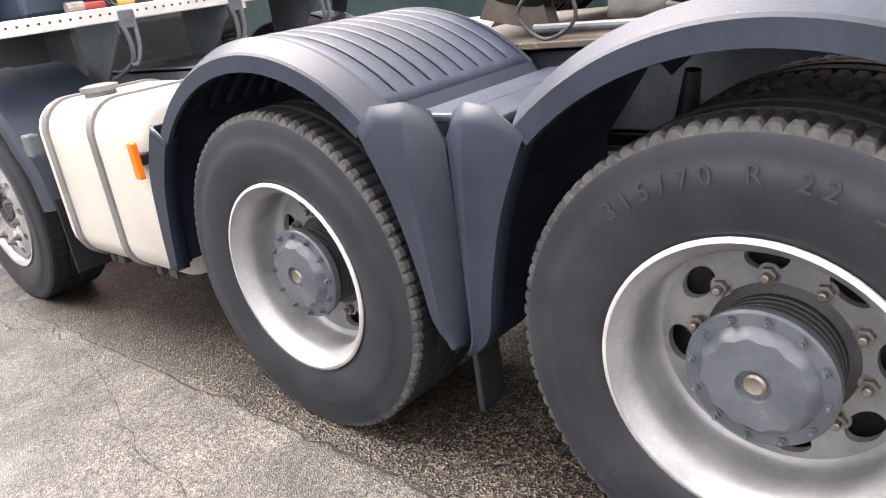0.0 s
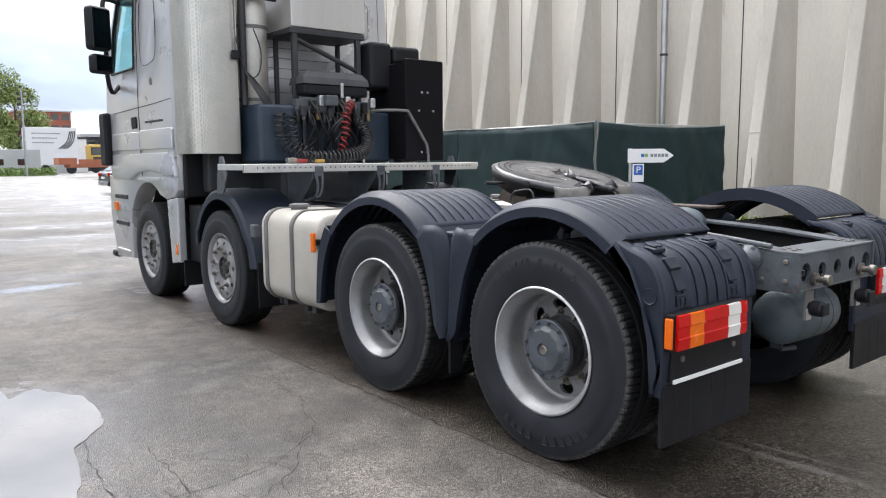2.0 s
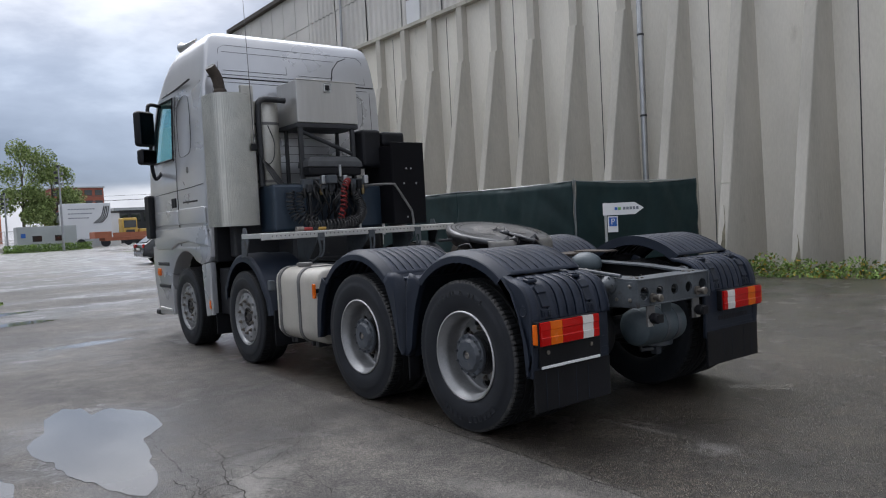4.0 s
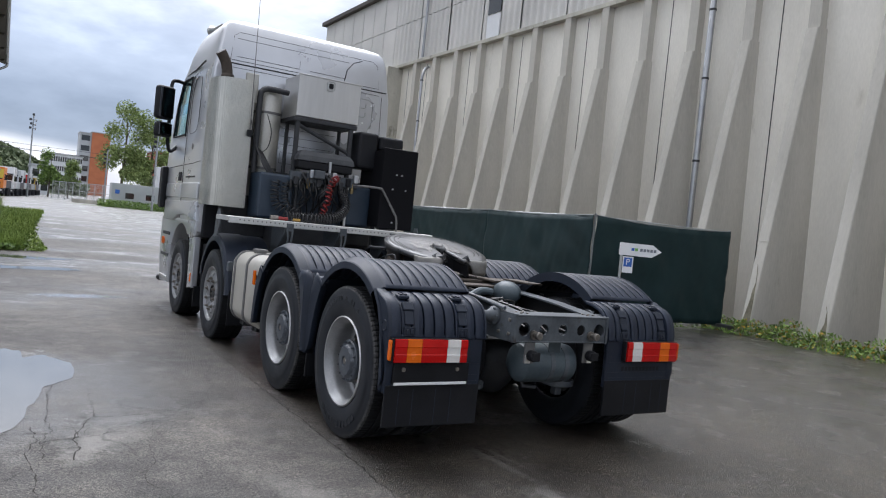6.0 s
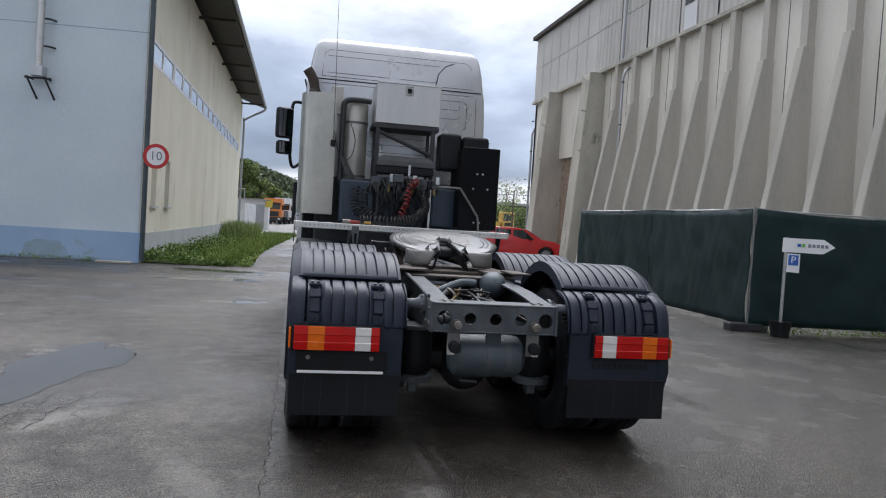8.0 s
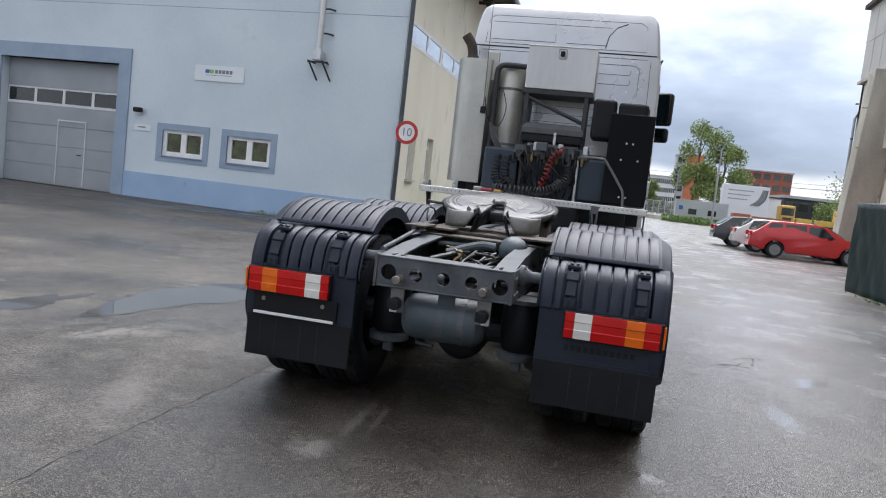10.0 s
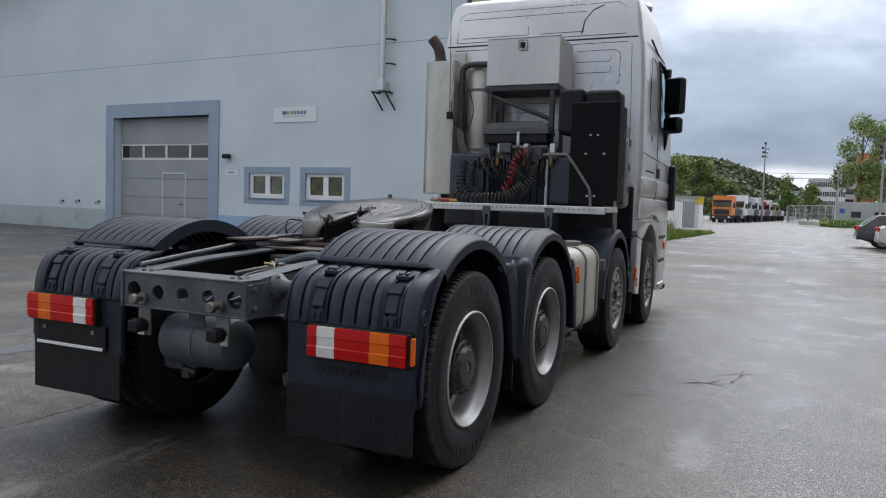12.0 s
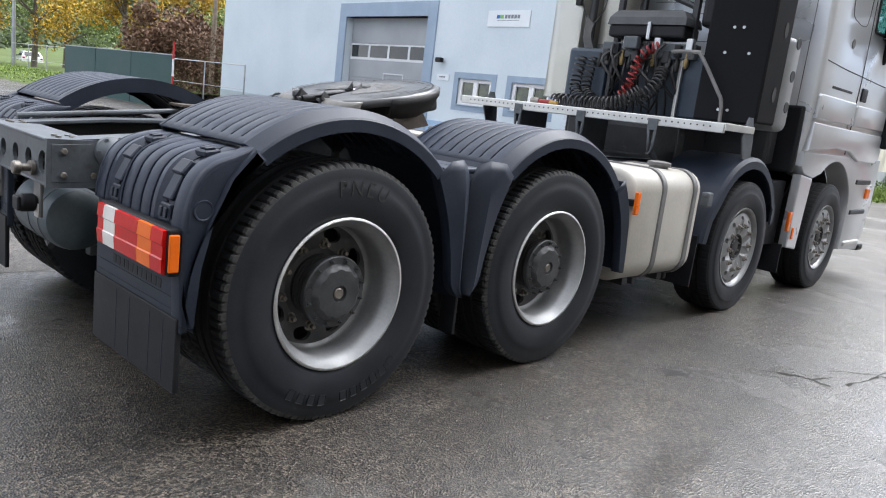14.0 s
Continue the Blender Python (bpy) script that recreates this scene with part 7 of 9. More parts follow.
# ---- fuel tanks ----
for s in (-1, 1):
    ft = empty("fuel_tank", None, truck)
    ft["label"] = "cream painted fuel tank held by two grey straps"

    def section(grow, r=0.13):
        x0, x1, z0, z1 = 0.60 - grow, 1.20 + grow, 0.345 - grow, 1.03 + grow
        pts = []
        for cx, cz, a0 in ((x1 - r, z1 - r, 0), (x0 + r, z1 - r, 90), (x0 + r, z0 + r, 180), (x1 - r, z0 + r, 270)):
            pts += [(cx + r * math.cos(radians(a0 + 90 * i / 6)), cz + r * math.sin(radians(a0 + 90 * i / 6))) for i in range(7)]
        return pts
    rows = []
    for y, g in ((2.085, -0.035), (2.093, -0.012), (2.115, 0.0), (2.93, 0.0), (2.952, -0.012), (2.96, -0.035)):
        rows.append([(x, y, z) for x, z in section(g)])
    part("shell", loft(bmesh.new(), rows), M_TANK, ft, smooth=True, flip=s < 0, sharp=0.8)
    for y in (2.42, 2.83):
        rows = [[(x, yy, z) for x, z in section(g)] for yy, g in ((y, 0.0), (y + 0.003, 0.009), (y + 0.047, 0.009), (y + 0.05, 0.0))]
        part("strap", loft(bmesh.new(), rows), M_STRAP, ft, smooth=True, flip=s < 0, sharp=0.5)
        part("tension_bolt", cube(s * 1.08 - 0.02, s * 1.08 + 0.02, y + 0.005, y + 0.045, 0.295, 0.345, 0.006), M_DARKSTEEL, ft)
    bm = bmesh.new()
    lathe(bm, [(0.05, 1.0), (0.062, 1.03), (0.062, 1.045), (0.075, 1.048), (0.075, 1.068), (0.05, 1.074)], 24, "z", at=(s * 1.02, 2.66, 0))
    part("filler_cap", bm, M_STRAP, ft, smooth=True, sharp=0.5)
    part("cradle", cube(s * 0.80 - 0.30, s * 0.80 + 0.30, 2.30, 2.36, 0.30, 0.345), M_DARKSTEEL, ft)
    part("cradle", cube(s * 0.80 - 0.30, s * 0.80 + 0.30, 2.74, 2.80, 0.30, 0.345), M_DARKSTEEL, ft)
    rf = empty("side_reflector", None, truck)
    part("lens", cube(*((1.222, 1.244) if s > 0 else (-1.244, -1.222)), 2.062, 2.10, 0.775, 0.905, 0.005), M_AMBER, rf, "amber reflector")
    part("stem", cube(s * 1.20 - 0.026, s * 1.20 + 0.026, 2.07, 2.13, 0.82, 0.86, 0.006), M_BLACK, rf)

# ---- second-axle mudguards, smooth ----
for s in (-1, 1):
    g = empty("mudguard", None, truck)
    g["label"] = "smooth dark grey plastic mudguard"
    rows = []
    line = [(4.30, 0.66), (4.29, 0.80)] + arc(3.72, 0.55, 0.60, 28, 150, 22) + [(3.10, 0.72), (3.06, 0.55)]
    for i, (y, z) in enumerate(line):
        d = Vector((y - 3.72, max(z, 0.62) - 0.55)).normalized()
        rows.append([(x, y + d.x * h, z + d.y * h) for x, h in ((0.72, -0.01), (0.72, 0.0), (0.95, 0.004), (0.955, 0.014), (1.14, 0.014), (1.195, 0.006), (1.215, -0.02), (1.218, -0.075), (1.205, -0.078), (1.20, -0.03), (1.18, -0.012), (1.0, -0.01))])
    part("cover", loft(bmesh.new(), rows), M_GUARD, g, smooth=True, flip=s < 0, sharp=0.6)
    part("mud_flap", cube(*((0.78, 1.19) if s > 0 else (-1.19, -0.78)), 3.045, 3.06, 0.24, 0.60, 0.004), M_BLACK, g, "black rubber flap")
    part("bracket", cube(*((1.17, 1.225) if s > 0 else (-1.225, -1.17)), 3.02, 3.10, 0.80, 0.90, 0.012), M_FRAME, g)

# ---- cab ----
cab = empty("cab", None, truck)
cab["label"] = "tall silver sleeper cab with a high roof"


def cab_ring(z, yb, yf, hw, r, yw0, yw1):
    """A level section of the cab, with fixed points for the door window on each side."""
    pts = []
    side = [yb + r, yb + r + 0.28, yw0, yw1, yf - r * 1.7]
    for k in range(5):
        a = math.pi / 2 * k / 4
        pts.append((hw - r * 0.55 + r * 0.55 * math.sin(a), yb + r - r * math.cos(a), z))
    pts += [(hw, y, z) for y in side[1:]]
    for k in range(1, 6):
        a = math.pi / 2 * k / 5
        pts.append((hw - r * 1.5 + r * 1.5 * math.cos(a), yf - r * 1.7 + r * 1.7 * math.sin(a), z))
    mirrored = [(-x, y, zz) for x, y, zz in reversed(pts)]
    return pts + mirrored


levels = [(1.22, 4.70, 6.98, 1.200, 0.07, 5.80, 6.55), (1.55, 4.68, 6.99, 1.215, 0.07, 5.80, 6.55), (1.95, 4.665, 6.98, 1.222, 0.07, 5.80, 6.58), (2.36, 4.66, 6.93, 1.215, 0.07, 5.80, 6.60),
          (2.80, 4.66, 6.74, 1.205, 0.07, 5.78, 6.50), (3.13, 4.66, 6.56, 1.185, 0.07, 5.78, 6.34), (3.23, 4.662, 6.50, 1.165, 0.08, 5.78, 6.28), (3.45, 4.675, 6.32, 1.135, 0.08, 5.76, 6.1),
          (3.60, 4.695, 6.12, 1.105, 0.08, 5.74, 5.9), (3.69, 4.72, 5.95, 1.075, 0.09, 5.6, 5.7), (3.74, 4.76, 5.75, 1.02, 0.10, 5.4, 5.42), (3.775, 4.84, 5.6, 0.9, 0.12, 5.25, 5.27), (3.80, 4.98, 5.46, 0.55, 0.08, 5.22, 5.25)]
rings = [cab_ring(*lv) for lv in levels]
kk = len(rings[0])
win_col = 6
cut = {(3, win_col), (4, win_col), (3, kk - 2 - win_col), (4, kk - 2 - win_col)} | {(i, kk // 2 - 1) for i in (3, 4)}
body = part("body", loft(bmesh.new(), rings, True, cut), M_CAB, cab, "silver painted cab shell", smooth=True, sharp=0.7)
thick(body, 0.03, -1.0)
for s in (-1, 1):
    win = empty("door_window", None, cab)
    bm = bmesh.new()
    sheet(bm, [[(s * 1.203, 5.80, 2.36), (s * 1.203, 6.60, 2.36)], [(s * 1.193, 5.78, 2.80), (s * 1.193, 6.50, 2.80)], [(s * 1.173, 5.78, 3.13), (s * 1.173, 6.34, 3.13)]])
    g = part("pane", bm, M_GLASS, win, "greenish side window")
    thick(g, 0.006, 0)
    g.visible_shadow = False
    part("window_seal", bar([(s * 1.216, 5.80, 2.36), (s * 1.216, 6.60, 2.36), (s * 1.206, 6.50, 2.80), (s * 1.187, 6.34, 3.13), (s * 1.187, 5.78, 3.13), (s * 1.206, 5.78, 2.80), (s * 1.216, 5.80, 2.36)], 0.014, 6), M_BLACK, win)
bm = bmesh.new()
sheet(bm, [[(-1.06, 6.905, 2.36), (1.06, 6.905, 2.36)], [(-1.05, 6.715, 2.80), (1.05, 6.715, 2.80)], [(-1.03, 6.535, 3.13), (1.03, 6.535, 3.13)]])
ws = part("windscreen", bm, M_GLASS, cab)
thick(ws, 0.006, 0)
ws.visible_shadow = False
for s in (-1, 1):
    seat = part("seat", cube(s * 0.60 - 0.24, s * 0.60 + 0.24, 5.55, 5.75, 1.9, 2.85, 0.06), M_BLACK, cab, "dark driver's seat")


def gap(pts, r=0.005, parent=cab):
    part("panel_gap", bar(pts, r, 5), M_CAB_LINE, parent)


for s in (-1, 1):
    X = s * 1.221
    gap([(X * 0.998, 5.70, 1.25), (X * 1.001, 5.70, 1.95), (s * 1.207, 5.70, 2.8), (s * 1.187, 5.68, 3.13)])
    gap([(X, 4.74, 1.98), (X * 1.001, 5.2, 1.96), (X, 6.6, 1.93)])
    gap(spline([(s * 1.213, 5.58, 2.45), (s * 1.205, 5.60, 2.85), (s * 1.195, 5.52, 3.05), (s * 1.195, 5.25, 3.08), (s * 1.208, 5.12, 2.95), (s * 1.214, 5.12, 2.45), (s * 1.214, 5.3, 2.36), (s * 1.213, 5.52, 2.36), (s * 1.213, 5.58, 2.45)], 4), 0.004)
    gap([(s * 1.205, 5.05, 3.24), (s * 1.17, 5.7, 3.22), (s * 1.165, 6.25, 3.2)], 0.012)
    part("door_handle", cube(*((1.214, 1.232) if s > 0 else (-1.232, -1.214)), 5.78, 5.95, 1.74, 1.86, 0.012), M_BLACK, cab, "black recessed door handle")
    # raised belts of pressed panels along the side
    for y0, y1, z0, z1 in ((4.715, 5.675, 1.515, 1.715), (5.72, 6.68, 1.515, 1.705)):
        bm = bmesh.new()
        prism(bm, [(y0, z0), (y1, z0), (y1, z1 - 0.02), (y1 - 0.02, z1), (y0 + 0.02, z1), (y0, z1 - 0.02)], "x", 1.19, 1.240, 0.016, 3)
        part("side_locker", bm, M_CAB, cab, "silver raised locker panel", smooth=True, flip=s < 0, sharp=0.5)
    bm = bmesh.new()
    prism(bm, [(4.70, 1.25), (5.12, 1.27), (5.40, 1.30), (5.80, 1.28), (6.10, 1.20), (6.72, 1.20), (6.72, 1.47), (4.72, 1.485)], "x", 1.17, 1.236, 0.018, 3)
    part("side_belt", bm, M_CAB, cab, "silver pressed belt over the wheel arch", smooth=True, flip=s < 0, sharp=0.5)
    for z in (1.78,):
        part("locker_slot", cube(*((1.208, 1.2235) if s > 0 else (-1.2235, -1.208)), 4.98, 5.52, z, z + 0.022, 0.004), M_BLACK, cab)
    bm = bmesh.new()
    lathe(bm, [(0.04, 1.214), (0.04, 1.2235), (0.025, 1.2255)], 20, "x", at=(0, 5.28, 2.18))
    part("badge", bm, M_STRAP, cab, flip=s < 0)
    # lower skirt with the front wheel arch
    poly = [(4.705, 1.24), (4.71, 1.12), (4.80, 1.06), (5.03, 1.02)] + arc(5.60, 0.52, 0.66, 132, 28, 14)[1:] + [(6.20, 0.72), (6.20, 0.33), (6.82, 0.30), (6.99, 0.78), (6.98, 1.24)]
    bm = bmesh.new()
    prism(bm, poly, "x", 1.0, 1.205, 0.014, 2)
    part("skirt", bm, M_CAB, cab, "silver lower skirt with wheel arch", smooth=True, flip=s < 0, sharp=0.5)
    for z, d in ((0.36, 0.02), (0.68, 0.015), (0.98, 0.012)):
        part("step", cube(*((1.12, 1.205 + d) if s > 0 else (-1.205 - d, -1.12)), 6.28, 6.76, z, z + 0.05, 0.012), M_ALU if z < 0.4 else M_DARKSTEEL, cab)
    part("corner_lamp", cube(*((1.17, 1.225) if s > 0 else (-1.225, -1.17)), 6.66, 6.78, 0.84, 0.94, 0.01), M_AMBER, cab, "amber side indicator")
    part("bumper_edge", cube(*((0.4, 1.215) if s > 0 else (-1.215, -0.4)), 6.84, 7.02, 0.28, 0.36, 0.03), M_BLACK, cab)
    # panel between the front axles
    bm = bmesh.new()
    prism(bm, [(4.74, 0.43), (4.96, 0.40), (5.03, 1.02), (4.74, 1.05)], "x", 1.13, 1.205, 0.012, 2)
    part("side_panel", bm, M_CAB, cab, "silver panel between the front wheels", flip=s < 0)
    part("panel_box", cube(*((0.82, 1.10) if s > 0 else (-1.10, -0.82)), 4.42, 4.74, 0.44, 0.98, 0.015), M_BLACK, cab, flip=False)
    part("panel_flap", cube(*((0.84, 1.17) if s > 0 else (-1.17, -0.84)), 4.72, 4.74, 0.20, 0.45, 0.004), M_BLACK, cab)
    part("panel_reflector", cube(*((1.195, 1.214) if s > 0 else (-1.214, -1.195)), 4.78, 4.82, 0.50, 0.60, 0.005), M_AMBER, cab, "amber reflector")
    if s > 0:
        part("marker_lamp", cube(1.205, 1.23, 4.60, 4.66, 0.58, 0.74, 0.008), M_AMBER, cab, "amber marker lamp")
    part("arch_liner", cube(*((0.70, 0.72) if s > 0 else (-0.72, -0.70)), 4.95, 6.2, 0.5, 1.25), M_BLACK, cab)
    bm = bmesh.new()
    lin = arc(5.60, 0.52, 0.665, 15, 165, 16)
    part("arch_roof", sheet(bm, [[(s * 0.70, y, z), (s * 1.0, y, z)] for y, z in lin]), M_BLACK, cab)
    # mirrors on a hoop arm
    mi = empty("mirror", None, cab)
    mi["label"] = "black twin mirror on a hoop arm"
    fold = 0.10 if s < 0 else 0.23
    part("arm", bar(spline([(s * 1.17, 6.33, 3.10), (s * (1.35 - fold * 0.5), 6.30, 3.12), (s * (1.47 - fold), 6.24, 3.04), (s * (1.47 - fold), 6.20, 2.6), (s * (1.47 - fold), 6.20, 2.30), (s * (1.40 - fold * 0.8), 6.24, 2.14), (s * 1.21, 6.36, 2.22)], 5), 0.024, 10), M_BLACK, mi, smooth=True)
    bm = bmesh.new()
    box(bm, -0.125, 0.125, -0.075, 0.055, -0.225, 0.225, 0.045, 4)
    pl = pose(s * (1.575 - fold), 6.10, 2.77, 0, 0, -s * 22)
    part("housing", bm, M_BLACK, mi, smooth=True, place=pl, sharp=0.9)
    part("glass", cube(-0.105, 0.105, -0.079, -0.0755, -0.20, 0.20, 0.001, 1), M_MIRROR, mi, place=pl)
    bm = bmesh.new()
    box(bm, -0.115, 0.115, -0.07, 0.05, -0.10, 0.10, 0.04, 4)
    pl = pose(s * (1.565 - fold), 6.10, 2.41, 0, 0, -s * 22)
    part("housing", bm, M_BLACK, mi, smooth=True, place=pl, sharp=0.9)
    part("glass", cube(-0.095, 0.095, -0.074, -0.0705, -0.08, 0.08, 0.001, 1), M_MIRROR, mi, place=pl)
    part("rain_deflector", cube(*((1.215, 1.30) if s > 0 else (-1.30, -1.215)), 6.72, 6.95, 1.35, 1.95, 0.03), M_BLACK, cab)
    # roof horn
    hn = empty("air_horn", None, cab)
    bm = bmesh.new()
    lathe(bm, [(0.012, 5.35), (0.02, 5.55), (0.035, 5.75), (0.075, 5.86)], 20, "y", at=(s * 0.98, 0, 3.80))
    part("bell", bm, M_INOX, hn, smooth=True)
    part("bracket", bar([(s * 0.98, 5.45, 3.80), (s * 0.95, 5.45, 3.70)], 0.015, 6), M_INOX, hn)
bm = bmesh.new()
lathe(bm, [(0.055, 3.74), (0.06, 3.78), (0.055, 3.86), (0.03, 3.885)], 20, "z", at=(-0.78, 5.35, 0))
part("beacon", bm, M_AMBER, cab, "amber roof beacon", smooth=True)
# pressed lines on the cab's back
YB = 4.659


def back_line(pts, r=0.003):
    out = []
    for x, z in pts:
        y = YB if z < 3.23 else YB + (0.016 * (z - 3.23) / 0.22 if z < 3.45 else 0.016 + 0.020 * (z - 3.45) / 0.15)
        out.append((x, y, z))
    gap(out, r)


back_line([(-1.12, 3.21), (1.12, 3.21)], 0.008)
back_line([(-1.00, 3.25), (-0.97, 3.55), (-0.90, 3.60), (0.90, 3.60), (0.97, 3.55), (1.0, 3.25), (-1.00, 3.25)])
back_line([(-0.93, 3.52), (0.55, 3.52)])
for a, b in ((-0.93, -0.12), (0.02, 0.52)):
    back_line([(a, 3.30), (b, 3.30), (b, 3.40)])
back_line([(0.50, 3.27), (0.53, 3.42), (0.62, 3.53), (0.74, 3.58)], 0.007)
back_line([(-1.02, 3.16), (1.02, 3.16)])
back_line([(0.46, 3.08), (0.88, 3.08), (0.94, 3.04), (0.94, 2.75), (0.90, 2.70)])
for z in (2.86, 2.98):
    back_line([(0.46, z - 0.02), (0.82, z - 0.02), (0.84, z), (0.84, z + 0.04)])
back_line([(1.06, 3.14), (1.08, 2.4), (1.08, 1.6)])
back_line([(-1.06, 3.14), (-1.08, 2.9)])
for x0, x1 in ((-0.28, -0.02), (0.02, 0.30)):
    back_line([(x0, 2.08), (x1, 2.08), (x1, 2.22), (x0, 2.22), (x0, 2.08)])
for z in (2.32, 2.42, 2.52):
    back_line([(-0.35, z), (0.45, z)])
# black sheet standing in for the dark void below the cab's back
part("back_skirt", cube(-1.15, 1.15, 4.64, 4.72, 1.05, 1.60, 0.02), M_BLACK, cab)

# ---- behind the cab ----
stack = empty("exhaust_stack", None, truck)
stack["label"] = "upright exhaust behind a perforated steel shield"
bm = bmesh.new()
sec = [(-0.81, 4.165)] + [(-1.00 - 0.235 * math.sin(math.radians(a)), 4.40 - 0.235 * math.cos(math.radians(a))) for a in range(0, 91, 6)] + [(-1.235, 4.60), (-1.20, 4.60)] + [(-1.00 - 0.205 * math.sin(math.radians(a)), 4.40 - 0.205 * math.cos(math.radians(a))) for a in range(90, -1, -6)] + [(-0.82, 4.195)]
prism(bm, sec, "z", 1.46, 2.955)
part("shield", bm, M_SHIELD, stack, "perforated steel heat shield", smooth=True, sharp=0.5)
bm = bmesh.new()
prism(bm, [(-0.815, 4.165), (-0.80, 4.165), (-0.80, 4.6), (-0.815, 4.6)], "z", 1.46, 2.96)
part("shield_side", bm, M_MUFFLER, stack)
bm = bmesh.new()
lathe(bm, [(0.16, 1.5), (0.16, 2.93)], 28, "z", at=(-1.03, 4.40, 0))
part("muffler", bm, M_MUFFLER, stack, smooth=True)
pp = spline([(-1.08, 4.40, 2.90), (-1.09, 4.40, 3.05), (-1.12, 4.395, 3.16), (-1.19, 4.375, 3.26)], 6)
part("pipe", bar(pp, 0.062, 20), M_EXHAUST, stack, "sooty curved exhaust pipe", smooth=True)
bm = bmesh.new()
lathe(bm, [(0.075, 2.955), (0.075, 3.0), (0.066, 3.02)], 24, "z", at=(-1.08, 4.40, 0))
part("collar", bm, M_EXHAUST, stack)
d = (pp[-1] - pp[-2]).normalized()
part("mouth", bar([pp[-1] - d * 0.03, pp[-1] + d * 0.002], 0.055, 20), M_BLACK, stack)
part("top_bracket", cube(-0.88, -0.73, 4.30, 4.36, 2.72, 3.07, 0.01), M_MUFFLER, stack)
# intake column with its dark pipe
col = empty("intake_column", None, truck)
bm = bmesh.new()
lathe(bm, [(0.15, 1.62), (0.165, 1.65), (0.165, 2.86), (0.15, 2.90)], 32, "z", at=(-0.56, 4.42, 0))
part("column", bm, M_MUFFLER, col, "dull steel column", smooth=True, sharp=0.5)
for z in (1.95, 2.62):
    bm = bmesh.new()
    lathe(bm, [(0.172, z), (0.172, z + 0.03)], 32, "z", at=(-0.56, 4.42, 0))
    part("band", bm, M_STRAP, col)
part("pipe", bar(spline([(-0.72, 4.22, 1.9), (-0.72, 4.22, 2.3), (-0.72, 4.22, 2.78), (-0.70, 4.22, 2.87), (-0.62, 4.22, 2.905), (-0.38, 4.22, 2.90)], 5), 0.035, 12), M_DARKSTEEL, col, "dark intake pipe", smooth=True)
part("cable", bar(spline([(-0.82, 4.14, 2.5), (-0.78, 4.13, 2.3), (-0.70, 4.15, 2.15), (-0.60, 4.15, 2.2), (-0.56, 4.18, 2.4), (-0.62, 4.2, 2.6)], 5), 0.006, 6), M_HOSE, col)
for k in range(7):
    part("loom", bar(spline([(-0.73 + 0.012 * k, 4.15, 2.2 - 0.01 * k), (-0.66 + 0.01 * k, 4.05, 2.0), (-0.56 + 0.02 * k, 4.0, 1.86 - 0.02 * k), (-0.42, 3.98, 1.8 - 0.03 * k)], 4), 0.012, 6), M_HOSE, col)
part("antenna", bar([(-0.83, 4.13, 2.35), (-0.83, 4.13, 2.5), (-0.86, 4.13, 4.15)], [0.010, 0.006, 0.0022], 8), M_STRAP, truck)
part("antenna_base", cube(-0.86, -0.80, 4.11, 4.15, 2.30, 2.38, 0.006), M_BLACK, truck)
# stainless box on its rack
bx = empty("tool_box", None, truck)
bx["label"] = "stainless steel locker on a black rack"
part("body", cube(-0.335, 0.455, 4.01, 4.52, 2.62, 3.115, 0.006), M_INOX, bx)
part("door", cube(-0.34, 0.46, 3.99, 4.008, 2.625, 3.12, 0.006), M_INOX, bx)
part("lid_edge", cube(-0.345, 0.465, 3.98, 4.01, 3.112, 3.125, 0.003), M_INOX, bx)
lk = part("lock", cube(0.010, 0.110, 3.980, 3.992, 2.98, 3.09, 0.022, 3), M_ALU, bx)
part("lock_core", cube(0.032, 0.088, 3.977, 3.984, 3.005, 3.068, 0.010), M_BLACK, lk)
rk = empty("rack", None, truck)
for x in (-0.30, 0.39):
    part("post", cube(x - 0.025, x + 0.025, 4.0, 4.05, 1.9, 2.60, 0.006), M_DARKSTEEL, rk)
    part("post", cube(x - 0.02, x + 0.02, 4.38, 4.42, 1.9, 2.60, 0.006), M_DARKSTEEL, rk)
part("shelf", cube(-0.36, 0.46, 3.99, 4.50, 2.565, 2.615, 0.006), M_DARKSTEEL, rk)
part("brace", bar([(-0.28, 4.03, 2.52), (0.37, 4.03, 2.27)], 0.024, 8), M_DARKSTEEL, rk)
part("beam", cube(-0.36, 0.50, 3.90, 4.0, 1.84, 1.96, 0.01), M_FRAME, rk)
for k in range(9):
    x = -0.33 + 0.095 * k
    part("valve", cube(x, x + 0.06, 3.86, 3.92, 1.80 + 0.05 * (k % 3), 1.90 + 0.05 * (k % 3), 0.012), (M_DARKSTEEL, M_BLACK, M_STEEL)[k % 3], rk)
part("battery_box", cube(-0.30, 0.40, 3.86, 4.12, 2.0, 2.10, 0.02), M_BLACK, rk)
rows = []
for z, gx, gy in ((2.10, 0.01, 0.01), (2.16, 0.0, 0.0), (2.21, -0.04, -0.03), (2.225, -0.08, -0.06)):
    rows.append([(x, y, z) for x, y in ((-0.30 - gx, 3.86 - gy), (0.40 + gx, 3.86 - gy), (0.40 + gx, 4.12 + gy), (-0.30 - gx, 4.12 + gy))])
part("battery_lid", loft(bmesh.new(), rows), M_LID, rk, "dusty dark plastic lid")
part("buckle", cube(0.08, 0.11, 3.835, 3.86, 1.98, 2.12, 0.004), M_STEEL, rk)
part("work_lamp", cube(-0.10, 0.03, 3.80, 3.87, 1.90, 2.0, 0.012), M_FRAME, rk)
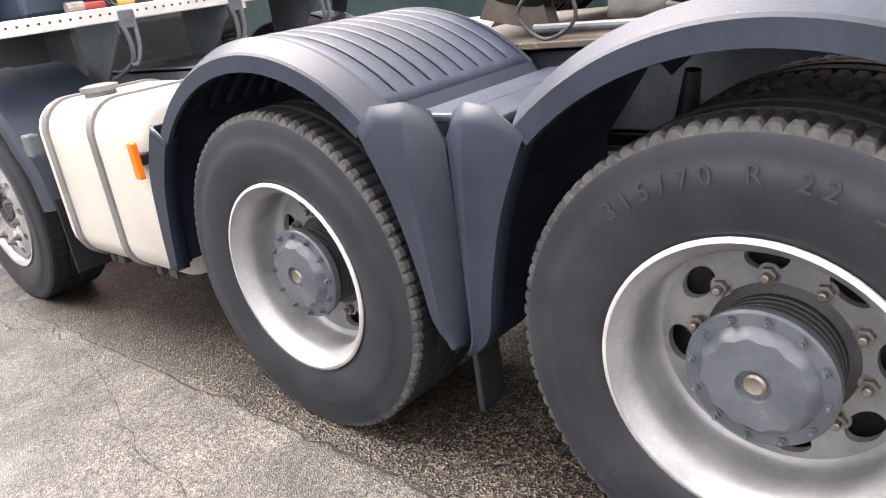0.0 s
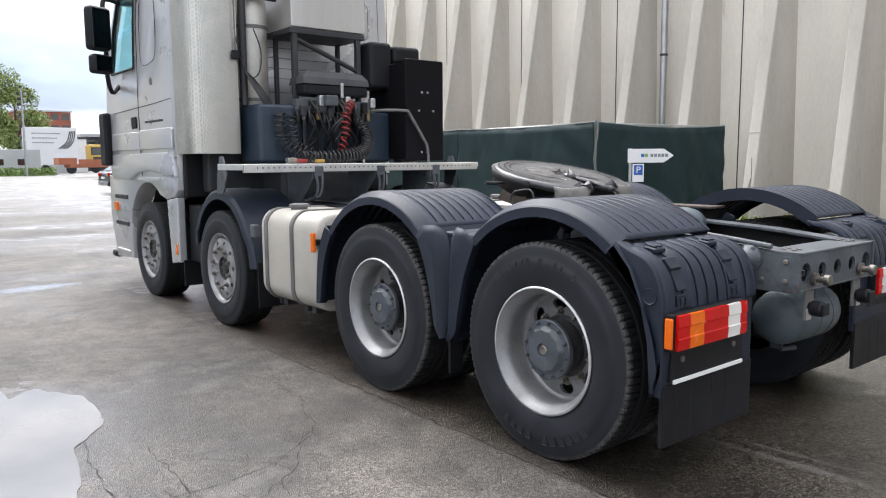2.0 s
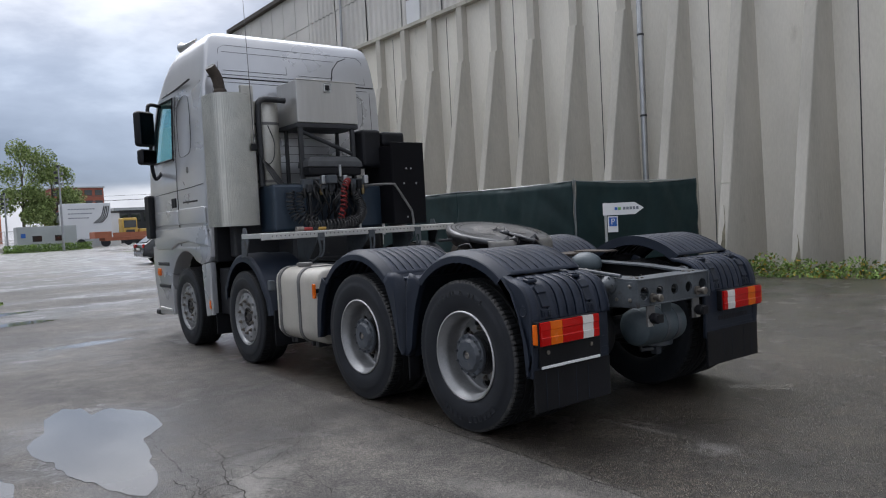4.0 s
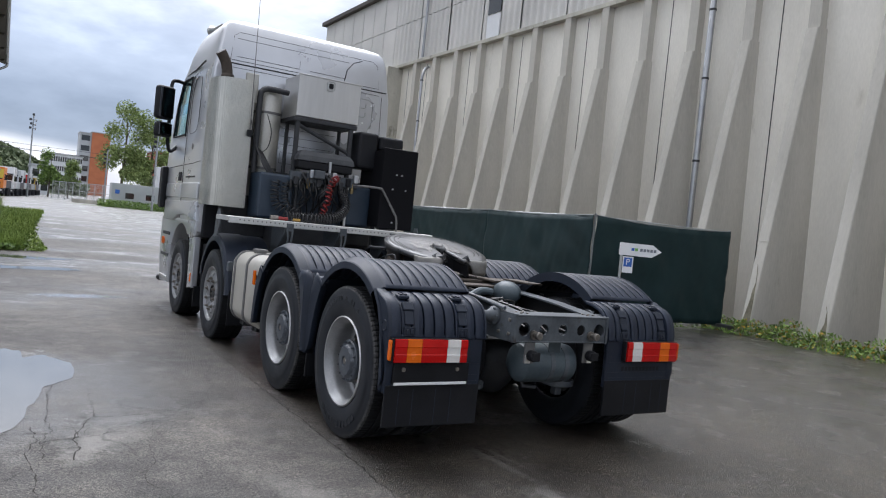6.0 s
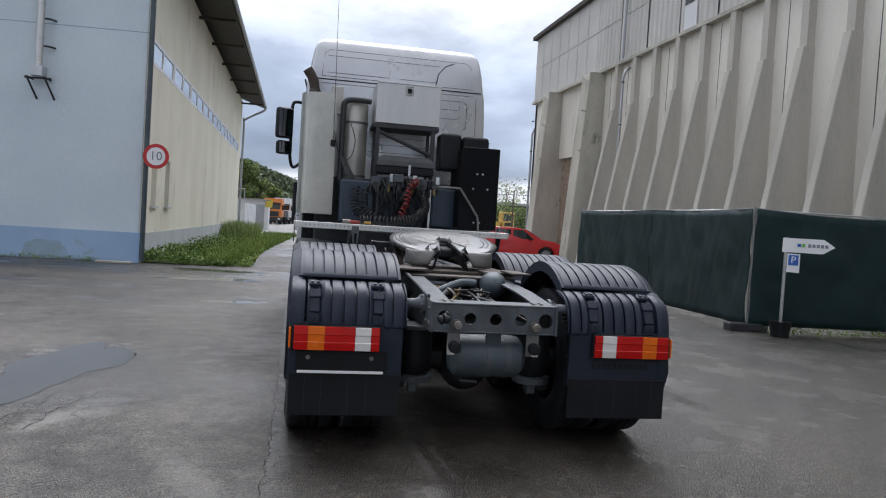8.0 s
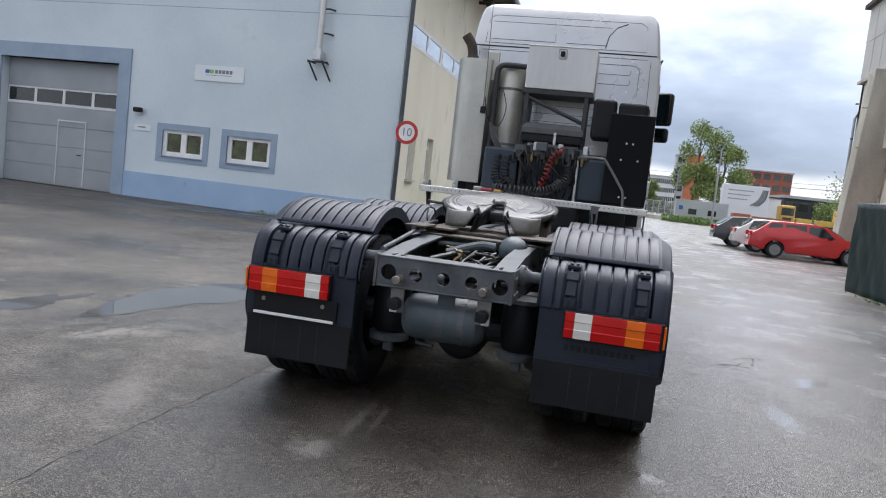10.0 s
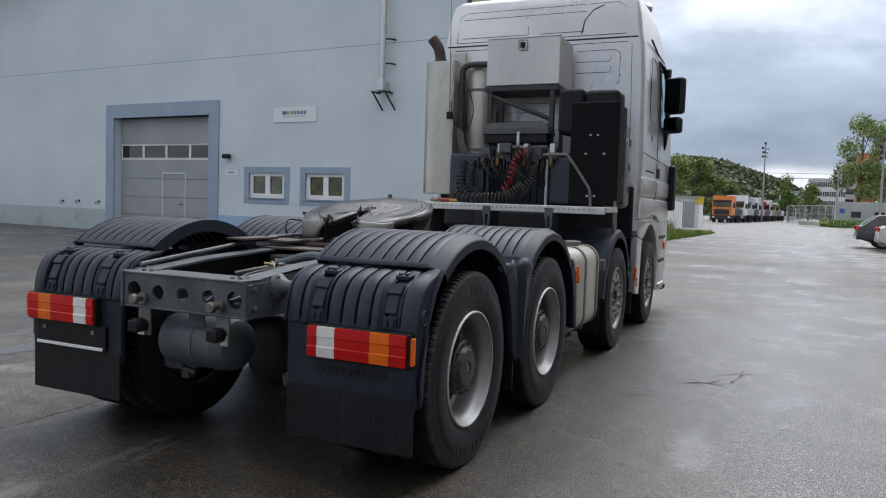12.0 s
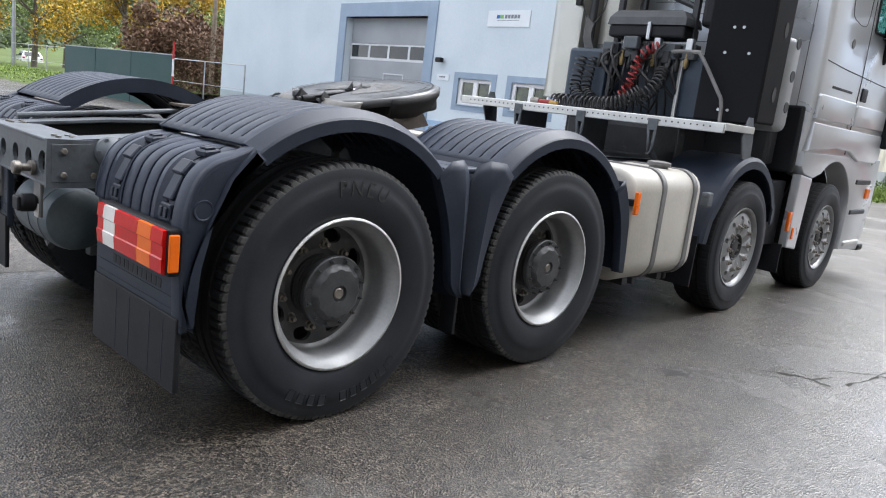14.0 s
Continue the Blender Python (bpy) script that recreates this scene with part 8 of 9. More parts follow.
# dark blue side tanks and wall behind the hoses
part("side_tank", cube(-0.72, -0.31, 3.93, 4.35, 1.37, 1.905, 0.03), M_NAVY, truck, "dark blue tank", smooth=False)
part("side_tank", cube(0.40, 0.72, 3.95, 4.35, 1.37, 1.87, 0.03), M_NAVY, truck, "dark blue tank")
part("hose_wall", cube(-0.31, 0.40, 4.10, 4.14, 1.35, 1.9, 0.005), M_NAVY, truck)
part("hose_bar", cube(-0.285, -0.25, 3.93, 3.96, 1.35, 1.85, 0.006), M_DARKSTEEL, truck)
part("hose_bar", cube(0.37, 0.40, 3.93, 3.96, 1.35, 1.85, 0.006), M_ALU, truck)
# coiled hoses
hs = empty("hose_set", None, truck)
hs["label"] = "black and red coiled air hoses hanging behind the cab"
for k, x in enumerate((-0.54, -0.42)):
    part("hose", coil([(x, 3.88, 1.82), (x - 0.01, 3.86, 1.66), (x + 0.02, 3.82, 1.53), (x + 0.14, 3.74, 1.45 + 0.02 * k)], 0.046 - 0.008 * k, 11, 0.0075), M_HOSE, hs, "black coiled hose", smooth=True)
part("hose", coil([(-0.50, 3.56, 1.42), (-0.25, 3.60, 1.425), (0.0, 3.62, 1.44), (0.20, 3.66, 1.49), (0.30, 3.74, 1.62), (0.28, 3.84, 1.74)], 0.050, 27, 0.0085), M_HOSE, hs, smooth=True)
part("hose", coil([(-0.46, 3.44, 1.415), (-0.15, 3.48, 1.42), (0.10, 3.52, 1.45), (0.24, 3.62, 1.56)], 0.044, 21, 0.008), M_HOSE, hs, smooth=True)
part("hose", coil([(0.20, 3.86, 1.93), (0.13, 3.80, 1.88), (0.08, 3.76, 1.76), (0.06, 3.74, 1.62), (0.0, 3.72, 1.50)], 0.034, 11, 0.0095), M_REDHOSE, hs, "red coiled hose", smooth=True)
for k in range(8):
    x = -0.20 + 0.075 * k
    part("line", bar(spline([(x, 3.92, 1.84), (x + 0.02, 3.88, 1.72), (x - 0.02 + 0.01 * k, 3.92, 1.6), (x + 0.03, 3.98, 1.48), (x, 4.05, 1.38)], 4), 0.009, 6), M_HOSE, hs)
rngh = random.Random(17)
for k in range(9):
    x = rngh.uniform(-0.34, 0.42)
    z = rngh.uniform(1.78, 1.98)
    part("line", bar(spline([(x, 3.87, z), (x + rngh.uniform(-0.06, 0.06), 3.80, z - 0.10), (x + rngh.uniform(-0.12, 0.12), 3.86, z - 0.28), (x + rngh.uniform(-0.1, 0.1), 3.98, z - 0.42)], 5), rngh.choice((0.007, 0.009, 0.012)), 6), M_HOSE, hs, smooth=True)
for k in range(12):
    x = -0.36 + 0.072 * k
    bm = bmesh.new()
    lathe(bm, [(0.014, 1.74), (0.022, 1.76), (0.022, 1.80), (0.015, 1.82), (0.015, 1.86)], 10, "z", at=(x, 3.89 + 0.012 * (k % 3), 0.03 * (k % 2)))
    part("fitting", bm, (M_BLACKSTEEL, M_STRAP, M_BLACKSTEEL, M_BRASS)[k % 4], hs, smooth=True, sharp=0.5)
part("coupling", bar([(-0.62, 3.46, 1.39), (-0.50, 3.48, 1.388)], 0.02, 10), M_REDHOSE, hs, "red hose coupling")
part("coupling", bar([(-0.70, 3.46, 1.392), (-0.615, 3.46, 1.391)], 0.027, 10), M_NUT, hs)
part("coupling", bar([(-0.46, 3.40, 1.387), (-0.38, 3.39, 1.387)], 0.017, 10), surface("yellow_plastic", (0.30, 0.17, 0.03), (0.42, 0.26, 0.05), 5), hs, "yellow hose coupling")
# black board with cushions
bd = empty("sound_board", None, truck)
bd["label"] = "black board with riveted face and slotted side"
part("face", cube(0.70, 1.175, 3.65, 3.675, 1.385, 2.38, 0.012), M_BOARD, bd)
part("side", cube(1.13, 1.172, 3.677, 4.02, 1.40, 2.36, 0.015), M_BOARD, bd)
part("inner_side", cube(0.705, 0.74, 3.677, 4.3, 1.40, 2.34), M_BOARD, bd)
for z in (1.62, 2.08):
    bm = bmesh.new()
    lathe(bm, [(0.055, 1.1725), (0.055, 1.176)], 24, "x")
    bmesh.ops.scale(bm, vec=(1, 0.6, 1), verts=bm.verts)
    part("slot", bm, M_CAB_LINE, bd, place=pose(0, 3.90, z))
for x, z in ((0.90, 2.06), (0.97, 2.06), (0.86, 1.88), (1.04, 1.88), (0.89, 1.47), (0.96, 1.47)):
    bm = bmesh.new()
    lathe(bm, [(0.011, 3.642), (0.011, 3.65)], 10, "y", at=(x, 0, z))
    part("rivet", bm, M_STEEL, bd)
part("cushion", cube(0.48, 0.745, 3.93, 4.25, 2.10, 2.56, 0.04, 3), M_BLACK, bd)
part("cushion", cube(0.765, 1.10, 3.93, 4.25, 2.36, 2.54, 0.04, 3), M_BLACK, bd)
for k in range(8):
    part("vent_slat", cube(1.100, 1.112, 3.98, 4.16, 2.26 + 0.03 * k, 2.275 + 0.03 * k), M_BLACK, bd)
vent = empty("air_duct", None, truck)
part("duct", cube(0.92, 1.19, 4.04, 4.24, 1.36, 2.06, 0.06, 4), M_DUCT, vent, "grey moulded plastic duct", smooth=True)
for z in (1.55, 1.78, 2.02):
    bm = bmesh.new()
    lathe(bm, [(0.045, 1.190), (0.040, 1.195), (0.001, 1.194)], 20, "x", at=(0, 4.14, z))
    part("dimple", bm, M_DARKSTEEL, vent)
part("grab_rail", bar(spline([(0.40, 3.80, 1.865), (0.46, 3.64, 1.87), (0.66, 3.60, 1.868), (0.71, 3.60, 1.84), (0.88, 3.60, 1.60), (0.925, 3.60, 1.52), (0.94, 3.60, 1.36)], 5), 0.014, 10), M_STRAP, truck, "grey bent grab rail", smooth=True)
part("rear_wall", cube(-1.0, 1.0, 4.45, 4.62, 1.1, 1.95, 0.03), M_DARKSTEEL, truck)
# step deck across the frame
dk = empty("step_deck", None, truck)
dk["label"] = "perforated aluminium step deck across the frame"
part("edge_beam", cube(-1.235, 1.185, 3.14, 3.17, 1.298, 1.366, 0.006), M_ALU, dk)
part("tread", cube(-1.235, 1.185, 3.172, 3.64, 1.349, 1.366, 0.003), M_PERF, dk)
for k in range(48):
    bm = bmesh.new()
    lathe(bm, [(0.0062, 3.1375), (0.0062, 3.141)], 8, "y", at=(-1.12 + 0.047 * k, 0, 1.336))
    part("hole", bm, M_CAB_LINE, dk)
for x in (-0.62, 0.0, 0.62):
    bm = bmesh.new()
    prism(bm, [(3.16, 1.298), (3.16, 1.24), (3.40, 1.02), (3.60, 1.02), (3.60, 1.298)], "x", x - 0.006, x + 0.006)
    part("bracket", bm, M_FRAME, dk)
    part("bracket_shoe", cube(x + 0.006, x + 0.085, 3.128, 3.139, 1.262, 1.345, 0.004), M_FRAME, dk)
    part("bracket_loop", bar(spline([(x + 0.075, 3.135, 1.27), (x + 0.07, 3.135, 1.17), (x + 0.05, 3.15, 1.10), (x + 0.02, 3.16, 1.09)], 4), 0.012, 8), M_FRAME, dk)
    part("bracket_loop", bar(spline([(x + 0.01, 3.145, 1.30), (x + 0.03, 3.135, 1.20), (x + 0.03, 3.17, 1.10), (x + 0.02, 3.36, 1.03)], 4), 0.012, 8), M_FRAME, dk)
for s in (-1, 1):
    ex = -1.238 if s < 0 else 1.188
    part("end_plate", cube(min(ex, ex + 0.012 * s), max(ex, ex + 0.012 * s), 3.142, 3.62, 1.318, 1.367, 0.004), M_ALU, dk, "bare aluminium end plate")
    bm = bmesh.new()
    prism(bm, [(3.45, 1.29), (3.52, 1.43), (3.58, 1.43), (3.64, 1.29), (3.66, 1.12), (3.52, 1.14)], "x", ex - 0.008, ex + 0.004)
    part("end_bracket", bm, M_FRAME, dk)


# ---- green strips ----
def scatter_strip(name, label, where, count, size, material, seed, kind="stuff", category="plants"):
    rng = random.Random(seed)
    return tagged(part(name, leaves(bmesh.new(), where, count, size, rng), material), label, category, kind=kind)


def strip_left(r):
    y = 14.3 + (r.random() ** 1.6) * 31
    w = 2.25 if y < 16 else 2.25 + (y - 16) * 0.055
    edge_n = 0.3 * noise.noise((y * 0.8, 0, 3))
    x = -4.95 + r.random() * (w + edge_n)
    k = (x + 4.95) / w
    return x, y, 0.04 + r.random() * (0.42 * (1 - k * 0.75)) * (0.7 + 0.5 * noise.noise((x, y, 1)))


bm = bmesh.new()
sheet(bm, [[(-4.95, y, 0.03), (-4.95 + (2.2 if y < 16 else 2.2 + (y - 16) * 0.055) + 0.25 * noise.noise((y * 0.8, 0, 3)), y, 0.006)] for y in [14.3 + 0.5 * i for i in range(62)]])
tagged(part("verge", bm, M_SOIL), "grassy verge along the beige wall", "verge", kind="structure")


def blades(where, count, rng, low=0.10, high=0.34):
    """Upright grass blades: bent slivers of two faces each."""
    bm = bmesh.new()
    for _ in range(count):
        x, y = where(rng)
        a, h, w = rng.uniform(0, 6.28), rng.uniform(low, high), rng.uniform(0.006, 0.012)
        c, d = math.cos(a), math.sin(a)
        bend = rng.uniform(0.1, 0.6) * h
        v = [bm.verts.new(q) for q in ((x - w * d, y + w * c, 0.0), (x + w * d, y - w * c, 0.0), (x + bend * 0.3 * c + w * 0.7 * d, y + bend * 0.3 * d - w * 0.7 * c, h * 0.6),
                                       (x + bend * 0.3 * c - w * 0.7 * d, y + bend * 0.3 * d + w * 0.7 * c, h * 0.6), (x + bend * c, y + bend * d, h))]
        bm.faces.new(v[:4])
        bm.faces.new((v[3], v[2], v[4]))
    return bm


def verge_edge(r):
    y = 14.6 + r.random() ** 1.5 * 30
    w = 2.15 if y < 16 else 2.15 + (y - 16) * 0.055
    k = 1 - r.random() ** 1.5 * (0.55 if y > 17 else 0.25)
    return -4.95 + (w + 0.25 * noise.noise((y * 0.8, 0, 3))) * k, y


scatter_strip("ivy", "low green ground cover along the beige wall", strip_left, 13000, 0.055, M_LEAF, 4)
tagged(part("tall_grass", blades(verge_edge, 16000, random.Random(44)), M_GRASS), "tall light green grass along the verge's edge", "grass", kind="stuff")
tagged(part("tall_grass", blades(lambda r: (-4.9 + r.random() ** 2 * 1.6, 33 + 11 * r.random()), 3500, random.Random(45), 0.4, 1.0), M_LEAFW), "tall pale weeds at the far end of the verge", "grass", kind="stuff")
scatter_strip("grass", "light green grass at the verge's edge", lambda r: (-4.6 + r.random() ** 0.5 * 2.3, 14.4 + r.random() ** 1.4 * 30, 0.02 + 0.10 * r.random()), 6000, 0.05, M_GRASS, 5)


def hall_weeds(r):
    y = -2.5 + 8.2 * r.random()
    d = r.random() ** 2
    return 9.85 - d * (0.75 + 0.4 * noise.noise((y * 1.3, 2, 0))), y, 0.02 + 0.38 * r.random() * (1 - d) * (0.6 + 0.9 * abs(noise.noise((y * 1.1, 5, 0))))


scatter_strip("weeds", "weeds along the foot of the concrete hall", hall_weeds, 5200, 0.045, M_LEAF, 6)
scatter_strip("weeds", "yellowing weeds along the foot of the concrete hall", hall_weeds, 900, 0.04, M_LEAFY, 7)
scatter_strip("weeds", "small weeds under the site fence", lambda r: (6.0 + 0.25 * r.random(), 8.8 + 3.9 * r.random(), 0.02 + 0.12 * r.random() ** 2), 500, 0.03, M_LEAF, 8)
scatter_strip("weeds", "small weeds under the site fence", lambda r: (6.2 + 3.2 * r.random(), 5.35 + 0.2 * r.random(), 0.02 + 0.1 * r.random() ** 2), 350, 0.03, M_LEAF, 9)


scatter_strip("weeds", "sparse weeds along the foot of the blue wall", lambda r: tuple(SM @ Vector((0.9 + 3.2 * r.random(), -0.05 - 0.16 * r.random() ** 2, 0.01 + 0.09 * r.random() ** 2))), 420, 0.03, M_GRASS, 12)
# a wooden line pole behind the hoarding
lp = tagged(empty("line_pole", pose(-30.6, 16.6, 0)), "weathered wooden line pole behind the hoarding", "pole")
part("pole", bar([(0, 0, -0.2), (0, 0, 6.7)], [0.13, 0.10], 10), M_OLD_WOOD, lp, smooth=True)
part("insulator_arm", bar([(0.0, 0.0, 6.55), (0.30, 0.2, 6.45)], 0.03, 6), M_DARKSTEEL, lp)

# ---- trees ----
def tree(x, y, h, r, material, seed, leaf=0.16, count=2600, trunk=0.35, label="leafy green tree behind the yard", low=0.32):
    rng = random.Random(seed)
    th = tagged(empty("tree", pose(x, y, 0)), label, "tree", "trees")
    part("trunk", bar(spline([(0, 0, -0.2), (0.1 * rng.uniform(-1, 1), 0.1, h * 0.3), (0.2 * rng.uniform(-1, 1), 0, h * 0.6), (0, 0, h * 0.85)], 4), [trunk * (1 - 0.055 * i) for i in range(13)], 9), M_BARK, th, smooth=True)
    clumps = []
    for k in range(16):
        a, z = rng.uniform(0, 6.28), h * rng.uniform(low, 0.96)
        rad = r * math.sqrt(max(0.05, 1 - ((z / h - 0.58) / 0.46) ** 2)) * rng.uniform(0.35, 0.9)
        c = Vector((math.cos(a) * rad, math.sin(a) * rad, z))
        clumps.append((c, r * rng.uniform(0.25, 0.45)))
        if k < 9:
            part("limb", bar([(0, 0, z * 0.72), c * 0.55 + Vector((0, 0, z * 0.42)), c], [trunk * 0.35, trunk * 0.2, trunk * 0.06], 6), M_BARK, th)

    def where(q):
        c, s = q.choice(clumps)
        v = Vector((q.gauss(0, 1), q.gauss(0, 1), q.gauss(0, 0.8)))
        v.normalize()
        return c + v * s * (q.random() ** 0.4) * 1.1
    part("crown", leaves(bmesh.new(), where, count, leaf, rng, 0.8), material, th)
    return th


tree(12.6, 121, 15.2, 4.8, M_LEAFW, 21, 0.21, 12000, 0.26, low=0.14)
tree(17.5, 126, 12.5, 4.2, M_LEAFW, 22, 0.20, 8500, 0.26, low=0.14)
tree(3.4, 140, 8.0, 2.3, M_LEAF, 23, 0.26, 1900, 0.15)
tree(6.6, 142, 6.6, 2.1, M_LEAF2, 24, 0.24, 1500, 0.12)
for i, (x, y, h, r) in enumerate(((-10.4, 119, 9.6, 3.0), (-7.6, 120, 6.6, 2.0), (-5.0, 122, 5.6, 1.7), (-14.5, 118, 12.4, 4.2), (-20.5, 116, 12.8, 5.2), (-28, 112, 13, 6))):
    tree(x, y, h, r, M_LEAFW if i % 2 else M_LEAF2, 30 + i, 0.20, 6500, 0.3)
for i, (x, y, h, r, m, lb) in enumerate(((-54, 15.9, 8.8, 4.0, M_LEAFY, "tree with yellow autumn leaves"), (-43, 17.5, 7.5, 2.8, M_LEAFY, "young tree with yellow autumn leaves"), (-47, 27, 6.5, 4, M_LEAF2, "leafy green tree behind the yard"),
                                        (-35.6, 16.5, 4.3, 2.4, M_LEAFR, "russet autumn bush behind the hoarding"), (-33.4, 17.7, 4.0, 2.2, M_LEAFR, "russet autumn bush behind the hoarding"), (-60, 20, 9, 5, M_LEAF2, "leafy green tree behind the yard"), (-41, 24, 5.2, 3.4, M_LEAF2, "leafy green tree behind the yard"), (-45.5, 23.7, 8.3, 2.7, M_LEAFY, "tree with yellow autumn leaves"))):
    tree(x, y, h, r, m, 40 + i, 0.11, 8500, 0.22, lb)
tree(27, 90, 7.5, 3.2, M_LEAF2, 50, 0.15, 620, 0.15)


def wooded_hill(name, ridge, label, material, seed, count, size):
    """A far wooded slope: a solid rise with many leaf clumps on it."""
    rng = random.Random(seed)
    bm = bmesh.new()
    grid = []
    for i in range(25):
        u = i / 24
        x = ridge[0] + (ridge[2] - ridge[0]) * u
        y = ridge[1] + (ridge[3] - ridge[1]) * u
        hgt = ridge[4] * min(1.0, (1.0 - u) / 0.25) ** 0.8 * (1 + 0.12 * noise.noise((u * 6, seed, 0)))
        grid.append([(x + dx, y + dy, hgt * k) for dx, dy, k in ((0, -60, -0.01), (0, -30, 0.45), (0, 0, 0.9), (0, 25, 1.0), (0, 70, 0.3))])
    hill = part(name, sheet(bm, grid), M_LEAF3)
    tagged(hill, label, "hill", kind="stuff")

    def where(q):
        i, j = q.randrange(24), q.randrange(3)
        a, b, c, d = (Vector(grid[i][j]), Vector(grid[i + 1][j]), Vector(grid[i][j + 1]), Vector(grid[i + 1][j + 1]))
        u, v = q.random(), q.random()
        return (a * (1 - u) + b * u) * (1 - v) + (c * (1 - u) + d * u) * v + Vector((0, 0, 3.5 * q.random() ** 0.7))
    tagged(part("woods", leaves(bmesh.new(), where, count, size, rng, 0.9), material), "dark green woods on the far slope", "woods", kind="stuff")


wooded_hill("hill", (-150, 290, 20, 310, 21), "wooded hill far behind the yard", M_LEAF3, 61, 26000, 1.15)
wooded_hill("hill", (-260, 60, -110, 300, 26), "wooded hill far behind the yard", M_LEAF3, 62, 20000, 1.15)


# ---- cars ----
def car(x, y, turn, paint, label, estate=True):
    th = tagged(empty("car", pose(x, y, 0, 0, 0, turn)), label, "car", "parked cars")
    prof = [(-2.28, 0.42), (-2.30, 0.62), (-2.22, 0.92), (-2.05, 1.02), (-1.55, 1.42 if estate else 1.38), (-1.1, 1.46), (0.0, 1.47), (0.45, 1.40), (1.15, 1.0), (1.75, 0.92), (2.18, 0.75), (2.28, 0.52), (2.22, 0.28), (1.85, 0.24)]
    arch1 = arc(1.38, 0.32, 0.36, 0, 180, 10)
    arch2 = arc(-1.32, 0.32, 0.36, 0, 180, 10)
    poly = prof + arch1 + [(0.9, 0.24), (-0.8, 0.24)] + arch2 + [(-1.8, 0.26)]
    bm = bmesh.new()
    half = lambda z: 0.89 if z < 0.95 else 0.89 - (z - 0.95) * 0.42
    lo = [bm.verts.new((u, -half(z), z)) for u, z in poly]
    hi = [bm.verts.new((u, half(z), z)) for u, z in poly]
    k = len(poly)
    fs = [bm.faces.new(lo), bm.faces.new(hi[::-1])] + [bm.faces.new((lo[i], hi[i], hi[(i + 1) % k], lo[(i + 1) % k])) for i in range(k)]
    bmesh.ops.recalc_face_normals(bm, faces=fs)
    rim_edges = list({e for q in fs[:2] for e in q.edges})
    bmesh.ops.bevel(bm, geom=rim_edges, offset=0.045, segments=3, profile=0.5, affect="EDGES", clamp_overlap=True)
    part("body", bm, paint, th, smooth=True, sharp=0.45)
    for s in (-1, 1):
        for a, b in ((-1.75, -1.12), (-1.05, -0.25), (-0.18, 0.62)):
            bm = bmesh.new()
            t0, t1 = max(a + 0.12, -1.55) if a < -1.5 else a + 0.03, b if b < 0.5 else b - 0.30
            q = [(a, 0.98), (b + (0.18 if b > 0.5 else 0), 0.98), (t1, 1.38), (t0, 1.36)]
            vs = [bm.verts.new((u, s * (half(z) + 0.006), z)) for u, z in q]
            bm.faces.new(vs if s < 0 else vs[::-1])
            part("side_window", bm, M_DARKGLASS, th)
        for u in (1.38, -1.32):
            wl_ = empty("wheel", pose(u, s * 0.80, 0.315), th)
            bm = bmesh.new()
            lathe(bm, [(0.21, 0.10), (0.30, 0.10), (0.315, 0.07), (0.315, -0.07), (0.30, -0.1)], 28, "y")
            part("tyre", bm, M_TYRE, wl_)
            bm = bmesh.new()
            lathe(bm, [(0.05, s * 0.085), (0.20, s * 0.102), (0.212, s * 0.104)], 24, "y")
            part("rim", bm, M_RIM, wl_)
        part("tail_lamp", cube(-2.30, -2.10, s * 0.74 - 0.10, s * 0.74 + 0.10, 0.78, 0.95, 0.02), M_RED, th)
        part("head_lamp", cube(1.98, 2.22, s * 0.66 - 0.14, s * 0.66 + 0.14, 0.62, 0.76, 0.02), M_CLEAR, th)
        part("mirror", cube(0.55, 0.68, s * 0.96 - 0.08, s * 0.96 + 0.08, 0.95, 1.06, 0.02), M_BLACK, th)
    bm = bmesh.new()
    sheet(bm, [[(-2.075, -0.68, 1.04), (-2.075, 0.68, 1.04)], [(-1.60, -0.60, 1.39), (-1.60, 0.60, 1.39)]])
    thick(part("rear_window", bm, M_DARKGLASS, th), 0.02, 0)
    bm = bmesh.new()
    sheet(bm, [[(0.52, -0.60, 1.39), (0.52, 0.60, 1.39)], [(1.12, -0.74, 1.03), (1.12, 0.74, 1.03)]])
    thick(part("windscreen", bm, M_DARKGLASS, th), 0.02, 0)
    part("plate", cube(-2.312, -2.295, -0.26, 0.26, 0.66, 0.77), M_WHITE, th)
    part("bumper", cube(-2.32, -2.15, -0.82, 0.82, 0.36, 0.56, 0.04), paint, th)
    return th


car(8.5, 27.5, -3, M_REDPAINT, "red estate car parked on the wet yard")
car(8.35, 30.6, -2, M_WHITEPAINT, "white hatchback parked between two cars", False)
car(7.85, 33.6, 0, M_GREYPAINT, "dark grey estate car at the end of the row")
car(-77.0, 22.6, 170, M_WHITEPAINT, "white estate car parked on the road above the fence")


